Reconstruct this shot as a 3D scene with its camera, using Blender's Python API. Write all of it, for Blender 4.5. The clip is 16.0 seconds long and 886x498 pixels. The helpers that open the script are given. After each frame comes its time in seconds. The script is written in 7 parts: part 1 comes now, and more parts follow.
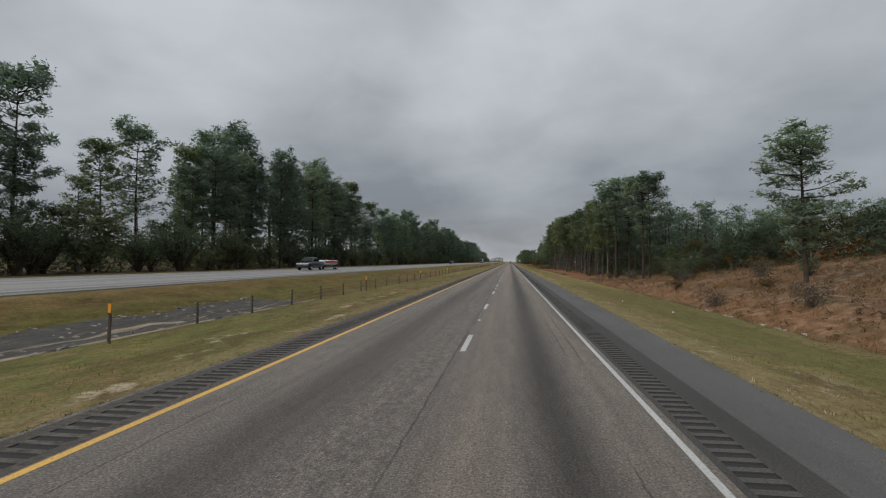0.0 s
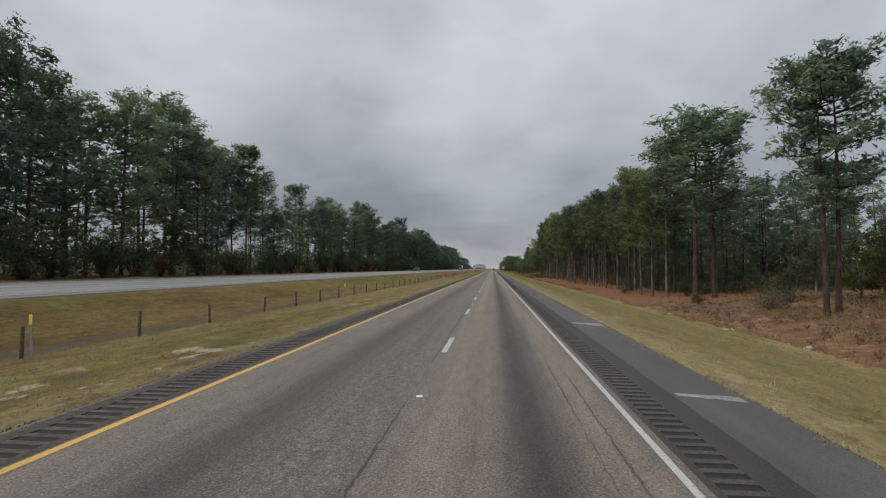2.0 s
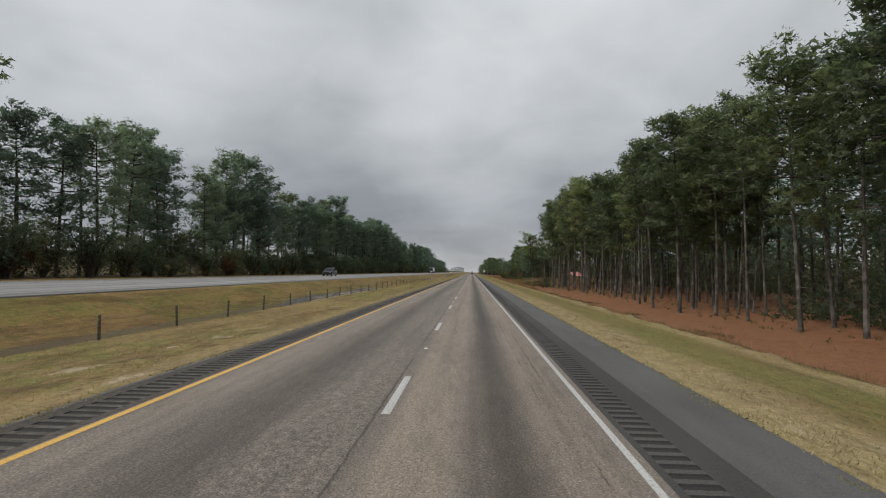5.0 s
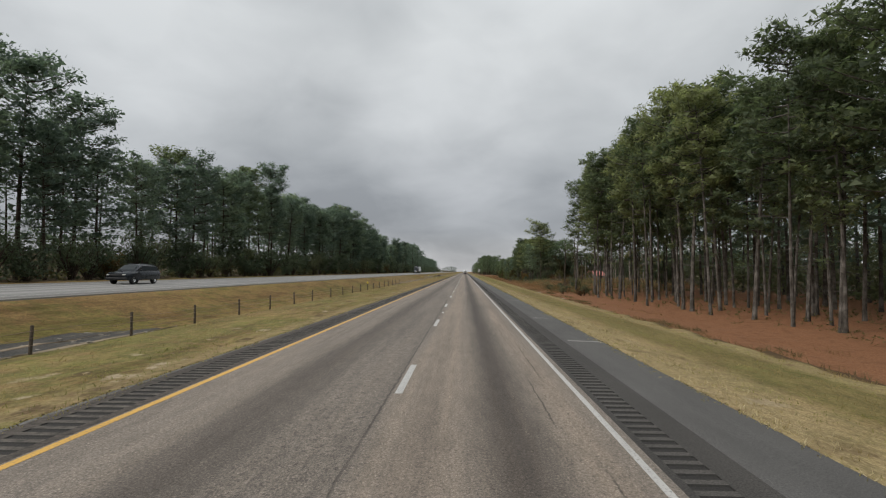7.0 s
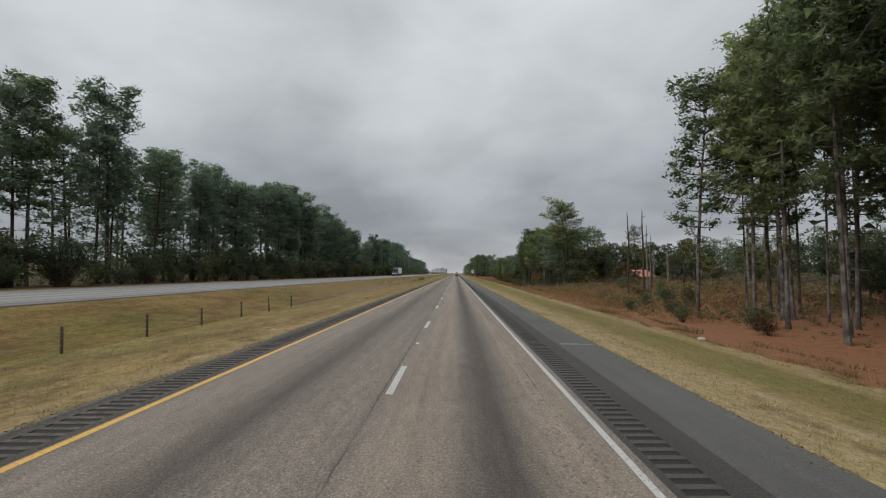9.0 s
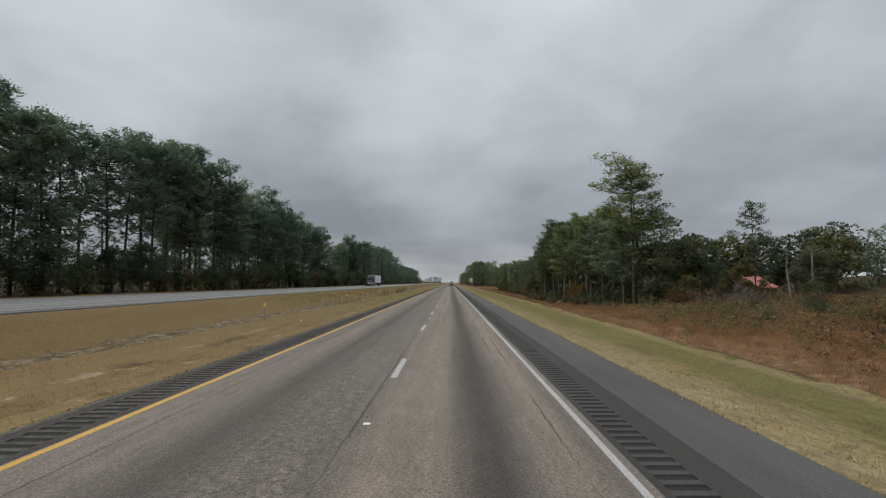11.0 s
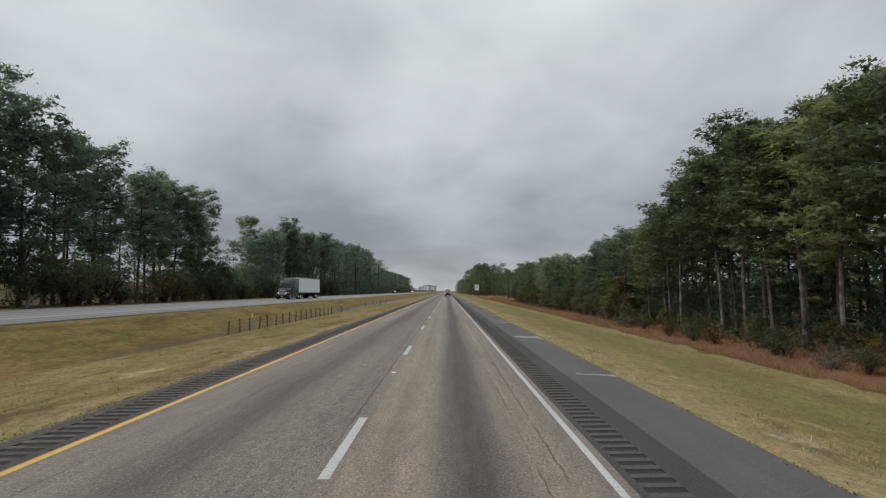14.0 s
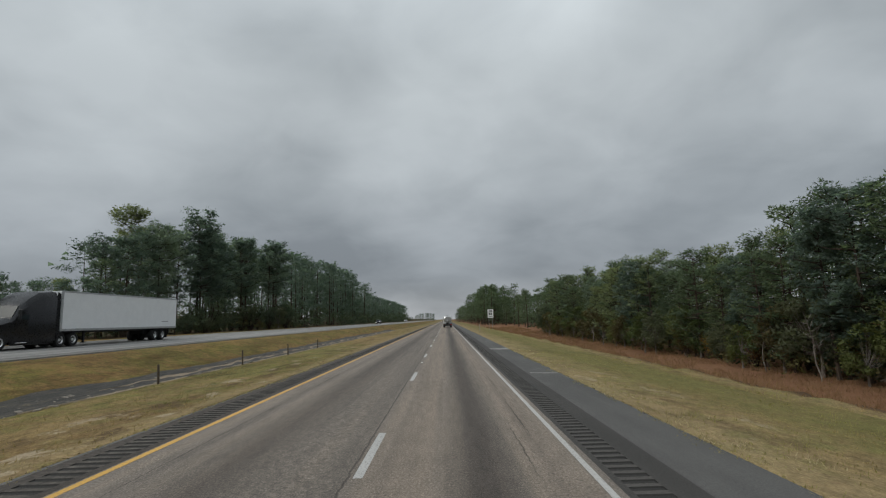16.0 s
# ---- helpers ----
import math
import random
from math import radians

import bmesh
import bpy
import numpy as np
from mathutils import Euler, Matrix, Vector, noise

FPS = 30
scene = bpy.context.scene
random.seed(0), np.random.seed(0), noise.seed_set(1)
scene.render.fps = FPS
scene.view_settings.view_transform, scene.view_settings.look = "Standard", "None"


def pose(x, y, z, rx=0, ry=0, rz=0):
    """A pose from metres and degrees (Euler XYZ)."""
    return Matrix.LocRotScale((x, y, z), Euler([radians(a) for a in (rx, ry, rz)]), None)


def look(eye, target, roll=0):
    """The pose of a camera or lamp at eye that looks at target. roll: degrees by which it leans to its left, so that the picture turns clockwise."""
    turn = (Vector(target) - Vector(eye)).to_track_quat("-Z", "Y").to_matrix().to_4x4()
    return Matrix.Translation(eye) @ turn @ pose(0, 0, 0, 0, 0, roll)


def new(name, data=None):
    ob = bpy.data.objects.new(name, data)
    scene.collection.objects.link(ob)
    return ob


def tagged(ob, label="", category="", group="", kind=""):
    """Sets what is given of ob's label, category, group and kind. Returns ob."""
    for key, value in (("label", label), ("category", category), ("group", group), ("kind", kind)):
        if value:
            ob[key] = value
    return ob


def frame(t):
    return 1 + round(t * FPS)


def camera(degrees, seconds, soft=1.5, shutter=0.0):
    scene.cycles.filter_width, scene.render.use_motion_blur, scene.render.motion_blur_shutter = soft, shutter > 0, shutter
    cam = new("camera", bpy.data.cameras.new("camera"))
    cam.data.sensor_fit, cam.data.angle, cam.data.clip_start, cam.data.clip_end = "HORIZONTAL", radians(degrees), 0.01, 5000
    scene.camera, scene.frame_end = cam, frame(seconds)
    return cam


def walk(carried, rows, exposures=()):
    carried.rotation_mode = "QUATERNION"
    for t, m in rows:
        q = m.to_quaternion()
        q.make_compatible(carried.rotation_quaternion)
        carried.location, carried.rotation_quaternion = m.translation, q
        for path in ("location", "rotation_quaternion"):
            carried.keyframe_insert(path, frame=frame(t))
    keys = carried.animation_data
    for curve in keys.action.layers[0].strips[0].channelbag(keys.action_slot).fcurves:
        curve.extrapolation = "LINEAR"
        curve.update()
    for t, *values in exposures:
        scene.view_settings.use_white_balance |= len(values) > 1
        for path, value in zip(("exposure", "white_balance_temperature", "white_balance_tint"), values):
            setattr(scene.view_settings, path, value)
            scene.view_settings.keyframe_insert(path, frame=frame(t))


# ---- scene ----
cam = camera(82.8, 16.0, soft=1.15)
PATH = [
    (0, (1.283, -0.225, 2.430), (1.019, 1.757, 2.480), -0.01),
    (0.5, (1.251, 14.373, 2.413), (1.007, 16.357, 2.467), 0.28),
    (1, (1.232, 29.889, 2.411), (1.011, 31.876, 2.459), 0.65),
    (1.5, (1.214, 44.382, 2.330), (1.015, 46.371, 2.403), 0.36),
    (2, (1.377, 60.108, 2.376), (1.180, 62.097, 2.453), 0.16),
    (2.5, (1.403, 74.556, 2.355), (1.214, 76.545, 2.440), 0.55),
    (3, (1.430, 90.231, 2.348), (1.258, 92.221, 2.442), 0.37),
    (3.5, (1.418, 104.754, 2.373), (1.273, 106.746, 2.469), 0.64),
    (4, (1.499, 120.301, 2.402), (1.367, 122.295, 2.498), 0.68),
    (6.5, (1.292, 195.965, 2.407), (1.203, 197.962, 2.488), 0.57),
    (7, (1.292, 210.717, 2.403), (1.206, 212.713, 2.492), 0.29),
    (7.5, (1.296, 225.463, 2.345), (1.216, 227.459, 2.446), 0.48),
    (8, (1.377, 241.241, 2.335), (1.295, 243.237, 2.442), 0.29),
    (8.5, (1.397, 256.427, 2.411), (1.323, 258.423, 2.506), -0.15),
    (9, (1.354, 271.503, 2.409), (1.304, 273.500, 2.505), -0.40),
    (11.5, (1.444, 346.106, 2.307), (1.415, 348.101, 2.445), -0.43),
    (12, (1.501, 362.210, 2.318), (1.457, 364.205, 2.459), -0.30),
    (12.5, (1.616, 375.975, 2.281), (1.564, 377.969, 2.435), -0.20),
    (13, (1.591, 392.039, 2.335), (1.546, 394.033, 2.484), -0.17),
    (13.5, (1.578, 406.019, 2.304), (1.555, 408.012, 2.466), -0.49),
    (14, (1.576, 421.473, 2.315), (1.563, 423.466, 2.481), -0.83),
    (14.5, (1.580, 435.814, 2.275), (1.576, 437.804, 2.471), -1.23),
    (15, (1.479, 451.644, 2.395), (1.503, 453.628, 2.643), -2.13),
    (15.5, (1.459, 465.354, 2.362), (1.473, 467.336, 2.628), -1.92),
    (16, (1.407, 480.912, 2.338), (1.404, 482.893, 2.615), -1.74),
]
walk(cam, [(t, look(eye, target, roll)) for t, eye, target, roll in PATH],
     exposures=[(0, 0.05, 6500, 10), (2, 0.21, 6500, 10), (4, 0.22, 6550, 10), (6.3, 0.37, 6750, 10), (7.5, 0.36, 6700, 10), (8.5, 0.31, 6650, 10), (11.5, 0.17, 6500, 9), (13.5, 0.31, 6500, 9), (15.5, 0.27, 6450, 7), (16, 0.02, 6450, 7)])

# ---- world and light: a heavy overcast sky ----
world = bpy.data.worlds.new("overcast_sky")
scene.world = world
world.use_nodes = True


def build_sky():
    nt = world.node_tree
    nt.nodes.clear()
    n, l = nt.nodes, nt.links
    out = n.new("ShaderNodeOutputWorld")
    bg = n.new("ShaderNodeBackground")
    sky = n.new("ShaderNodeTexSky")
    sky.sky_type, sky.sun_disc = "NISHITA", False
    sky.sun_elevation, sky.sun_rotation = radians(41), radians(247)
    tc = n.new("ShaderNodeTexCoord")
    sep = n.new("ShaderNodeSeparateXYZ")
    l.new(tc.outputs["Generated"], sep.inputs[0])

    def math_node(op, a, b=None):
        m = n.new("ShaderNodeMath")
        m.operation = op
        for i, v in enumerate((a, b)):
            if v is None:
                continue
            if isinstance(v, (int, float)):
                m.inputs[i].default_value = v
            else:
                l.new(v, m.inputs[i])
        return m.outputs[0]

    zc = math_node("ADD", math_node("MAXIMUM", sep.outputs["Z"], 0.0), 0.34)
    comb = n.new("ShaderNodeCombineXYZ")
    l.new(math_node("DIVIDE", sep.outputs["X"], zc), comb.inputs[0])
    l.new(math_node("DIVIDE", sep.outputs["Y"], zc), comb.inputs[1])
    comb.inputs[2].default_value = 3.7

    def cloud(scale, detail, rough, dist):
        t = n.new("ShaderNodeTexNoise")
        t.inputs["Scale"].default_value = scale
        t.inputs["Detail"].default_value = detail
        t.inputs["Roughness"].default_value = rough
        t.inputs["Distortion"].default_value = dist
        l.new(comb.outputs[0], t.inputs["Vector"])
        return t.outputs["Fac"]

    def thinning(x, z, width, gain):
        """A stretch of thinner (gain over 0) or thicker cloud round the way (x, 1, z)."""
        d = n.new("ShaderNodeVectorMath")
        d.operation = "DOT_PRODUCT"
        l.new(tc.outputs["Generated"], d.inputs[0])
        d.inputs[1].default_value = Vector((x, 1.0, z)).normalized()
        r = n.new("ShaderNodeMapRange")
        r.interpolation_type = "SMOOTHSTEP"
        r.inputs["From Min"].default_value, r.inputs["From Max"].default_value = math.cos(radians(width)), 1.0
        r.inputs["To Max"].default_value = gain
        l.new(d.outputs["Value"], r.inputs["Value"])
        return r.outputs[0]

    big = cloud(1.3, 3.0, 0.45, 0.15)
    small = cloud(3.4, 5.0, 0.5, 0.3)
    mixed = math_node("ADD", math_node("MULTIPLY", big, 0.66), math_node("MULTIPLY", small, 0.34))
    for x, z, width, gain in ((-0.02, 0.27, 13, 0.13), (0.26, 0.36, 14, 0.06), (0.62, 0.50, 22, -0.04), (-0.38, 0.36, 17, -0.05), (-0.75, 0.48, 18, 0.05), (0.75, 0.24, 18, -0.03)):
        mixed = math_node("ADD", mixed, thinning(x, z, width, gain))
    ramp = n.new("ShaderNodeValToRGB")
    ramp.color_ramp.elements[0].position, ramp.color_ramp.elements[0].color = 0.34, (0.30, 0.323, 0.343, 1)
    ramp.color_ramp.elements[1].position, ramp.color_ramp.elements[1].color = 0.66, (0.535, 0.566, 0.590, 1)
    l.new(mixed, ramp.inputs[0])
    # thicker cloud towards the horizon, a thin pale gap just over it
    low = n.new("ShaderNodeValToRGB")
    e = low.color_ramp.elements
    e[0].position, e[0].color = 0.0, (0.95, 0.92, 0.93, 1)
    e[1].position, e[1].color = 0.45, (1.0, 1.0, 1.0, 1)
    for pos, c in ((0.03, (0.84, 0.82, 0.84, 1)), (0.08, (0.66, 0.66, 0.695, 1)), (0.15, (0.74, 0.74, 0.765, 1)), (0.26, (0.92, 0.92, 0.93, 1))):
        x = e.new(pos)
        x.color = c
    l.new(sep.outputs["Z"], low.inputs[0])
    mul = n.new("ShaderNodeMixRGB")
    mul.blend_type = "MULTIPLY"
    mul.inputs[0].default_value = 1.0
    l.new(ramp.outputs[0], mul.inputs[1])
    l.new(low.outputs[0], mul.inputs[2])
    add = n.new("ShaderNodeMixRGB")
    add.blend_type = "ADD"
    add.inputs[0].default_value = 0.006
    l.new(mul.outputs[0], add.inputs[1])
    l.new(sky.outputs[0], add.inputs[2])
    # an overcast dome is about twice as bright overhead as near the horizon
    dome = n.new("ShaderNodeMapRange")
    dome.interpolation_type = "SMOOTHSTEP"
    dome.inputs["From Min"].default_value, dome.inputs["From Max"].default_value = 0.38, 0.95
    dome.inputs["To Min"].default_value, dome.inputs["To Max"].default_value = 1.0, 2.2
    l.new(sep.outputs["Z"], dome.inputs["Value"])
    lift = n.new("ShaderNodeVectorMath")
    lift.operation = "SCALE"
    l.new(add.outputs[0], lift.inputs[0])
    l.new(dome.outputs[0], lift.inputs["Scale"])
    l.new(lift.outputs[0], bg.inputs["Color"])
    bg.inputs["Strength"].default_value = 0.95
    l.new(bg.outputs[0], out.inputs["Surface"])


build_sky()
sun_data = bpy.data.lights.new("sun", "SUN")
sun_data.energy, sun_data.angle, sun_data.color = 1.5, radians(30), (1.0, 0.96, 0.90)
sun = new("sun", sun_data)
sun.matrix_world = look((-210, -90, 200), (0, 0, 0))

# ---- material helpers ----
def material(name, rough=0.8, metal=0.0, spec=0.3):
    m = bpy.data.materials.new(name)
    m.use_nodes = True
    b = m.node_tree.nodes["Principled BSDF"]
    b.inputs["Roughness"].default_value = rough
    b.inputs["Metallic"].default_value = metal
    b.inputs["Specular IOR Level"].default_value = spec
    return m, m.node_tree, b


def wire(nt, value, socket):
    if isinstance(value, (int, float)):
        socket.default_value = value
    elif isinstance(value, tuple):
        socket.default_value = (*value[:3], 1.0) if len(socket.default_value) == 4 else value[:3]
    else:
        nt.links.new(value, socket)


def calc(nt, op, a, b=0.0, c=None):
    m = nt.nodes.new("ShaderNodeMath")
    m.operation = op
    wire(nt, a, m.inputs[0])
    wire(nt, b, m.inputs[1])
    if c is not None:
        wire(nt, c, m.inputs[2])
    return m.outputs[0]


def place_of(nt, stretch=(1, 1, 1), local=False):
    n = nt.nodes
    if local:
        src = n.new("ShaderNodeTexCoord").outputs["Object"]
    else:
        src = n.new("ShaderNodeNewGeometry").outputs["Position"]
    mp = n.new("ShaderNodeMapping")
    mp.inputs["Scale"].default_value = stretch
    nt.links.new(src, mp.inputs["Vector"])
    return mp.outputs[0]


def grain(nt, vec, scale, detail=4.0, rough=0.6, dist=0.0):
    t = nt.nodes.new("ShaderNodeTexNoise")
    t.inputs["Scale"].default_value = scale
    t.inputs["Detail"].default_value = detail
    t.inputs["Roughness"].default_value = rough
    t.inputs["Distortion"].default_value = dist
    nt.links.new(vec, t.inputs["Vector"])
    return t.outputs["Fac"]


def ramp(nt, fac, *stops):
    r = nt.nodes.new("ShaderNodeValToRGB")
    e = r.color_ramp.elements
    while len(e) < len(stops):
        e.new(0.5)
    for x, (pos, col) in zip(e, stops):
        x.position = pos
        x.color = (*col, 1.0) if isinstance(col, tuple) else (col, col, col, 1.0)
    wire(nt, fac, r.inputs[0])
    return r.outputs[0]


def mix(nt, fac, a, b, mode="MIX"):
    m = nt.nodes.new("ShaderNodeMixRGB")
    m.blend_type = mode
    wire(nt, fac, m.inputs[0])
    wire(nt, a, m.inputs[1])
    wire(nt, b, m.inputs[2])
    return m.outputs[0]


def relief(nt, bsdf, height, strength=0.4, distance=0.02):
    b = nt.nodes.new("ShaderNodeBump")
    b.inputs["Strength"].default_value = strength
    b.inputs["Distance"].default_value = distance
    nt.links.new(height, b.inputs["Height"])
    nt.links.new(b.outputs[0], bsdf.inputs["Normal"])


def axis_of(nt, which):
    g = nt.nodes.new("ShaderNodeNewGeometry")
    s = nt.nodes.new("ShaderNodeSeparateXYZ")
    nt.links.new(g.outputs["Position"], s.inputs[0])
    return s.outputs[which]


def band(nt, v, centre, half, soft):
    """1 within half of centre, fading over soft."""
    d = calc(nt, "ABSOLUTE", calc(nt, "SUBTRACT", v, centre))
    m = nt.nodes.new("ShaderNodeMapRange")
    m.inputs["From Min"].default_value = half
    m.inputs["From Max"].default_value = half + soft
    m.inputs["To Min"].default_value, m.inputs["To Max"].default_value = 1.0, 0.0
    nt.links.new(d, m.inputs["Value"])
    return m.outputs[0]


def simple(name, col, rough=0.6, metal=0.0, vary=0.25, scale=6.0, spec=0.4, bump=0.0):
    """A plain surface with two scales of variation."""
    m, nt, b = material(name, rough, metal, spec)
    p = place_of(nt, local=True)
    n1, n2 = grain(nt, p, scale, 5.0), grain(nt, p, scale * 7, 3.0)
    f = calc(nt, "ADD", calc(nt, "MULTIPLY", n1, 0.65), calc(nt, "MULTIPLY", n2, 0.35))
    lo = tuple(c * (1 - vary) for c in col)
    hi = tuple(min(1.0, c * (1 + vary)) for c in col)
    nt.links.new(ramp(nt, f, (0.3, lo), (0.7, hi)), b.inputs["Base Color"])
    if bump:
        relief(nt, b, n2, bump, 0.02)
    return m


# ---- materials of the ground and the roads ----
def asphalt_main():
    m, nt, b = material("worn_asphalt", 0.82, 0.0, 0.35)
    x = axis_of(nt, "X")
    p = place_of(nt)
    wob = calc(nt, "MULTIPLY", calc(nt, "SUBTRACT", grain(nt, place_of(nt, (0.25, 0.05, 1)), 1.0, 4.0), 0.5), 0.35)
    xw = calc(nt, "ADD", x, wob)
    stone = grain(nt, p, 38.0, 4.0, 0.85)
    fine = grain(nt, p, 16.0, 4.0, 0.7)
    streak = grain(nt, place_of(nt, (2.2, 0.035, 1)), 1.0, 5.0, 0.6)
    blotch = grain(nt, place_of(nt, (0.7, 0.14, 1)), 1.0, 5.0, 0.62)
    base = ramp(nt, stone, (0.34, (0.06, 0.058, 0.055)), (0.5, (0.165, 0.158, 0.148)), (0.66, (0.36, 0.34, 0.315)))
    base = mix(nt, 0.35, base, ramp(nt, fine, (0.3, (0.11, 0.106, 0.10)), (0.7, (0.215, 0.205, 0.19))))
    oil_r = band(nt, xw, 1.98, 0.12, 0.62)
    oil_l = band(nt, xw, -2.25, 0.12, 0.8)
    edge_r = band(nt, xw, 3.35, 0.10, 0.35)
    pale_r = band(nt, xw, 0.75, 0.25, 0.6)
    pale_q = band(nt, xw, 2.95, 0.15, 0.4)
    base = mix(nt, calc(nt, "MULTIPLY", oil_r, 0.95), base, mix(nt, 1.0, base, (0.37, 0.355, 0.355), "MULTIPLY"))
    base = mix(nt, calc(nt, "MULTIPLY", oil_l, 0.85), base, mix(nt, 1.0, base, (0.48, 0.465, 0.465), "MULTIPLY"))
    base = mix(nt, calc(nt, "MULTIPLY", edge_r, 0.25), base, (0.12, 0.117, 0.113))
    base = mix(nt, calc(nt, "MULTIPLY", calc(nt, "ADD", pale_r, pale_q), 0.32), base, (0.25, 0.218, 0.182))
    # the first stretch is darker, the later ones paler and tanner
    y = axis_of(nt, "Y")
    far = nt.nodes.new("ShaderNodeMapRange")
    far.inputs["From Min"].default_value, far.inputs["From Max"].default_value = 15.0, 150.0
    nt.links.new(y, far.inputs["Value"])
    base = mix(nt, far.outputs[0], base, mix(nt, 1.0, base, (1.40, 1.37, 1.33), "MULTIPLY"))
    mottle = grain(nt, place_of(nt, (1.0, 0.22, 1.0)), 5.5, 5.0, 0.65)
    base = mix(nt, 0.5, base, ramp(nt, mottle, (0.34, 0.68), (0.5, 1.0), (0.66, 1.22)), "MULTIPLY")
    base = mix(nt, 0.8, base, ramp(nt, streak, (0.3, (0.70, 0.70, 0.71)), (0.5, 1.0), (0.7, (1.2, 1.17, 1.12))), "MULTIPLY")
    base = mix(nt, 0.35, base, ramp(nt, blotch, (0.34, 0.66), (0.5, 1.0), (0.68, 1.15)), "MULTIPLY")
    pebble = grain(nt, place_of(nt, (1.0, 0.7, 1.0)), 17.0, 4.0, 0.85)
    base = mix(nt, 0.28, base, ramp(nt, pebble, (0.36, 0.55), (0.5, 1.0), (0.62, 1.4)), "MULTIPLY")
    # flecks where stones have come out, along the wheel paths and the seam
    fleck = ramp(nt, grain(nt, place_of(nt, (1.0, 0.5, 1.0)), 13.0, 4.0, 0.75), (0.55, 0.0), (0.61, 1.0))
    where = calc(nt, "MAXIMUM", band(nt, x, 2.95, 0.22, 0.3), calc(nt, "MAXIMUM", band(nt, x, -0.75, 0.5, 0.7), calc(nt, "MULTIPLY", band(nt, x, 0.95, 0.15, 0.4), 0.6)))
    where = calc(nt, "MULTIPLY", where, ramp(nt, grain(nt, place_of(nt, (0.2, 0.03, 1)), 1.0, 3.0), (0.38, 0.15), (0.58, 1.0)))
    base = mix(nt, calc(nt, "MULTIPLY", calc(nt, "MULTIPLY", fleck, where), 0.6), base, (0.045, 0.043, 0.041))
    # long cracks beside the seam and the edge line
    crack = None
    for cx, half in ((-0.16, 0.012), (3.02, 0.007), (2.72, 0.005), (-3.55, 0.004)):
        w = calc(nt, "MULTIPLY", calc(nt, "SUBTRACT", grain(nt, place_of(nt, (1, 1.1, 1)), 2.2 + cx * 0.1, 7.0, 0.75), 0.5), 0.16)
        c = band(nt, calc(nt, "ADD", x, w), cx, half, 0.012)
        gate = ramp(nt, grain(nt, place_of(nt, (0.3, 0.12, 1)), 1.0 + cx * 0.13, 3.0), (0.47 - 0.12 * (cx == -0.16), 0.0), (0.56 - 0.08 * (cx == -0.16), 1.0))
        c = calc(nt, "MULTIPLY", c, gate)
        crack = c if crack is None else calc(nt, "MAXIMUM", crack, c)
    base = mix(nt, calc(nt, "MULTIPLY", crack, 0.6), base, (0.028, 0.027, 0.026))
    # worn patches of coarse, plucked stone along the seam
    gate2 = ramp(nt, grain(nt, place_of(nt, (0.1, 0.02, 1)), 1.0, 3.0), (0.38, 0.45), (0.54, 1.0))
    pluck = calc(nt, "MULTIPLY", calc(nt, "MULTIPLY", band(nt, x, -1.25, 0.75, 0.7), gate2), ramp(nt, grain(nt, place_of(nt, (1.0, 0.8, 1.0)), 8.0, 6.0, 0.8), (0.45, 0.0), (0.56, 1.0)))
    base = mix(nt, calc(nt, "MULTIPLY", pluck, 0.65), base, ramp(nt, stone, (0.35, (0.03, 0.029, 0.028)), (0.7, (0.17, 0.162, 0.15))))
    # coarse, uneven stone in the top course, roughest beside the lane line
    chunk = grain(nt, place_of(nt, (1.0, 0.62, 1.0)), 6.5, 5.0, 0.78, 0.4)
    chip = grain(nt, place_of(nt, (1.0, 0.7, 1.0)), 24.0, 3.0, 0.8)
    rough_at = calc(nt, "ADD", calc(nt, "MULTIPLY", band(nt, xw, -0.85, 0.3, 0.5), 0.55), 0.14)
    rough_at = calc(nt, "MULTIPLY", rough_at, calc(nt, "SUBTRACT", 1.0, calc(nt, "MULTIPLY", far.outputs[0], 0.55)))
    base = mix(nt, rough_at, base, mix(nt, 1.0, base, ramp(nt, chunk, (0.36, 0.48), (0.48, 0.92), (0.55, 1.12), (0.66, 1.55)), "MULTIPLY"))
    base = mix(nt, 0.55, base, ramp(nt, chip, (0.34, 0.55), (0.5, 1.0), (0.64, 1.5)), "MULTIPLY")
    base = mix(nt, 1.0, base, (0.735, 0.665, 0.612), "MULTIPLY")
    pit = grain(nt, place_of(nt, (1.0, 0.8, 1.0)), 30.0, 3.0, 0.75)
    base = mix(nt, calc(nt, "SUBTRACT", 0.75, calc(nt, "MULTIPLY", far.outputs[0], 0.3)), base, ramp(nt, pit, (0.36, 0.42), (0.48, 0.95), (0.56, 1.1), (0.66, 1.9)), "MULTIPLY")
    nt.links.new(base, b.inputs["Base Color"])
    relief(nt, b, calc(nt, "SUBTRACT", calc(nt, "ADD", stone, chunk), calc(nt, "MULTIPLY", crack, 1.5)), 0.6, 0.015)
    return m


def asphalt_plain(name, lo, hi, scale=45.0, streaky=0.4):
    m, nt, b = material(name, 0.85, 0.0, 0.3)
    p = place_of(nt)
    stone = grain(nt, p, scale, 3.0, 0.75)
    streak = grain(nt, place_of(nt, (2.0, 0.04, 1)), 1.0, 5.0)
    blotch = grain(nt, place_of(nt, (0.6, 0.2, 1)), 1.0, 5.0, 0.6)
    base = ramp(nt, stone, (0.3, lo), (0.72, hi))
    base = mix(nt, streaky, base, ramp(nt, streak, (0.3, 0.7), (0.7, 1.2)), "MULTIPLY")
    base = mix(nt, 0.6, base, ramp(nt, blotch, (0.35, 0.75), (0.65, 1.15)), "MULTIPLY")
    nt.links.new(base, b.inputs["Base Color"])
    relief(nt, b, stone, 0.45, 0.01)
    return m


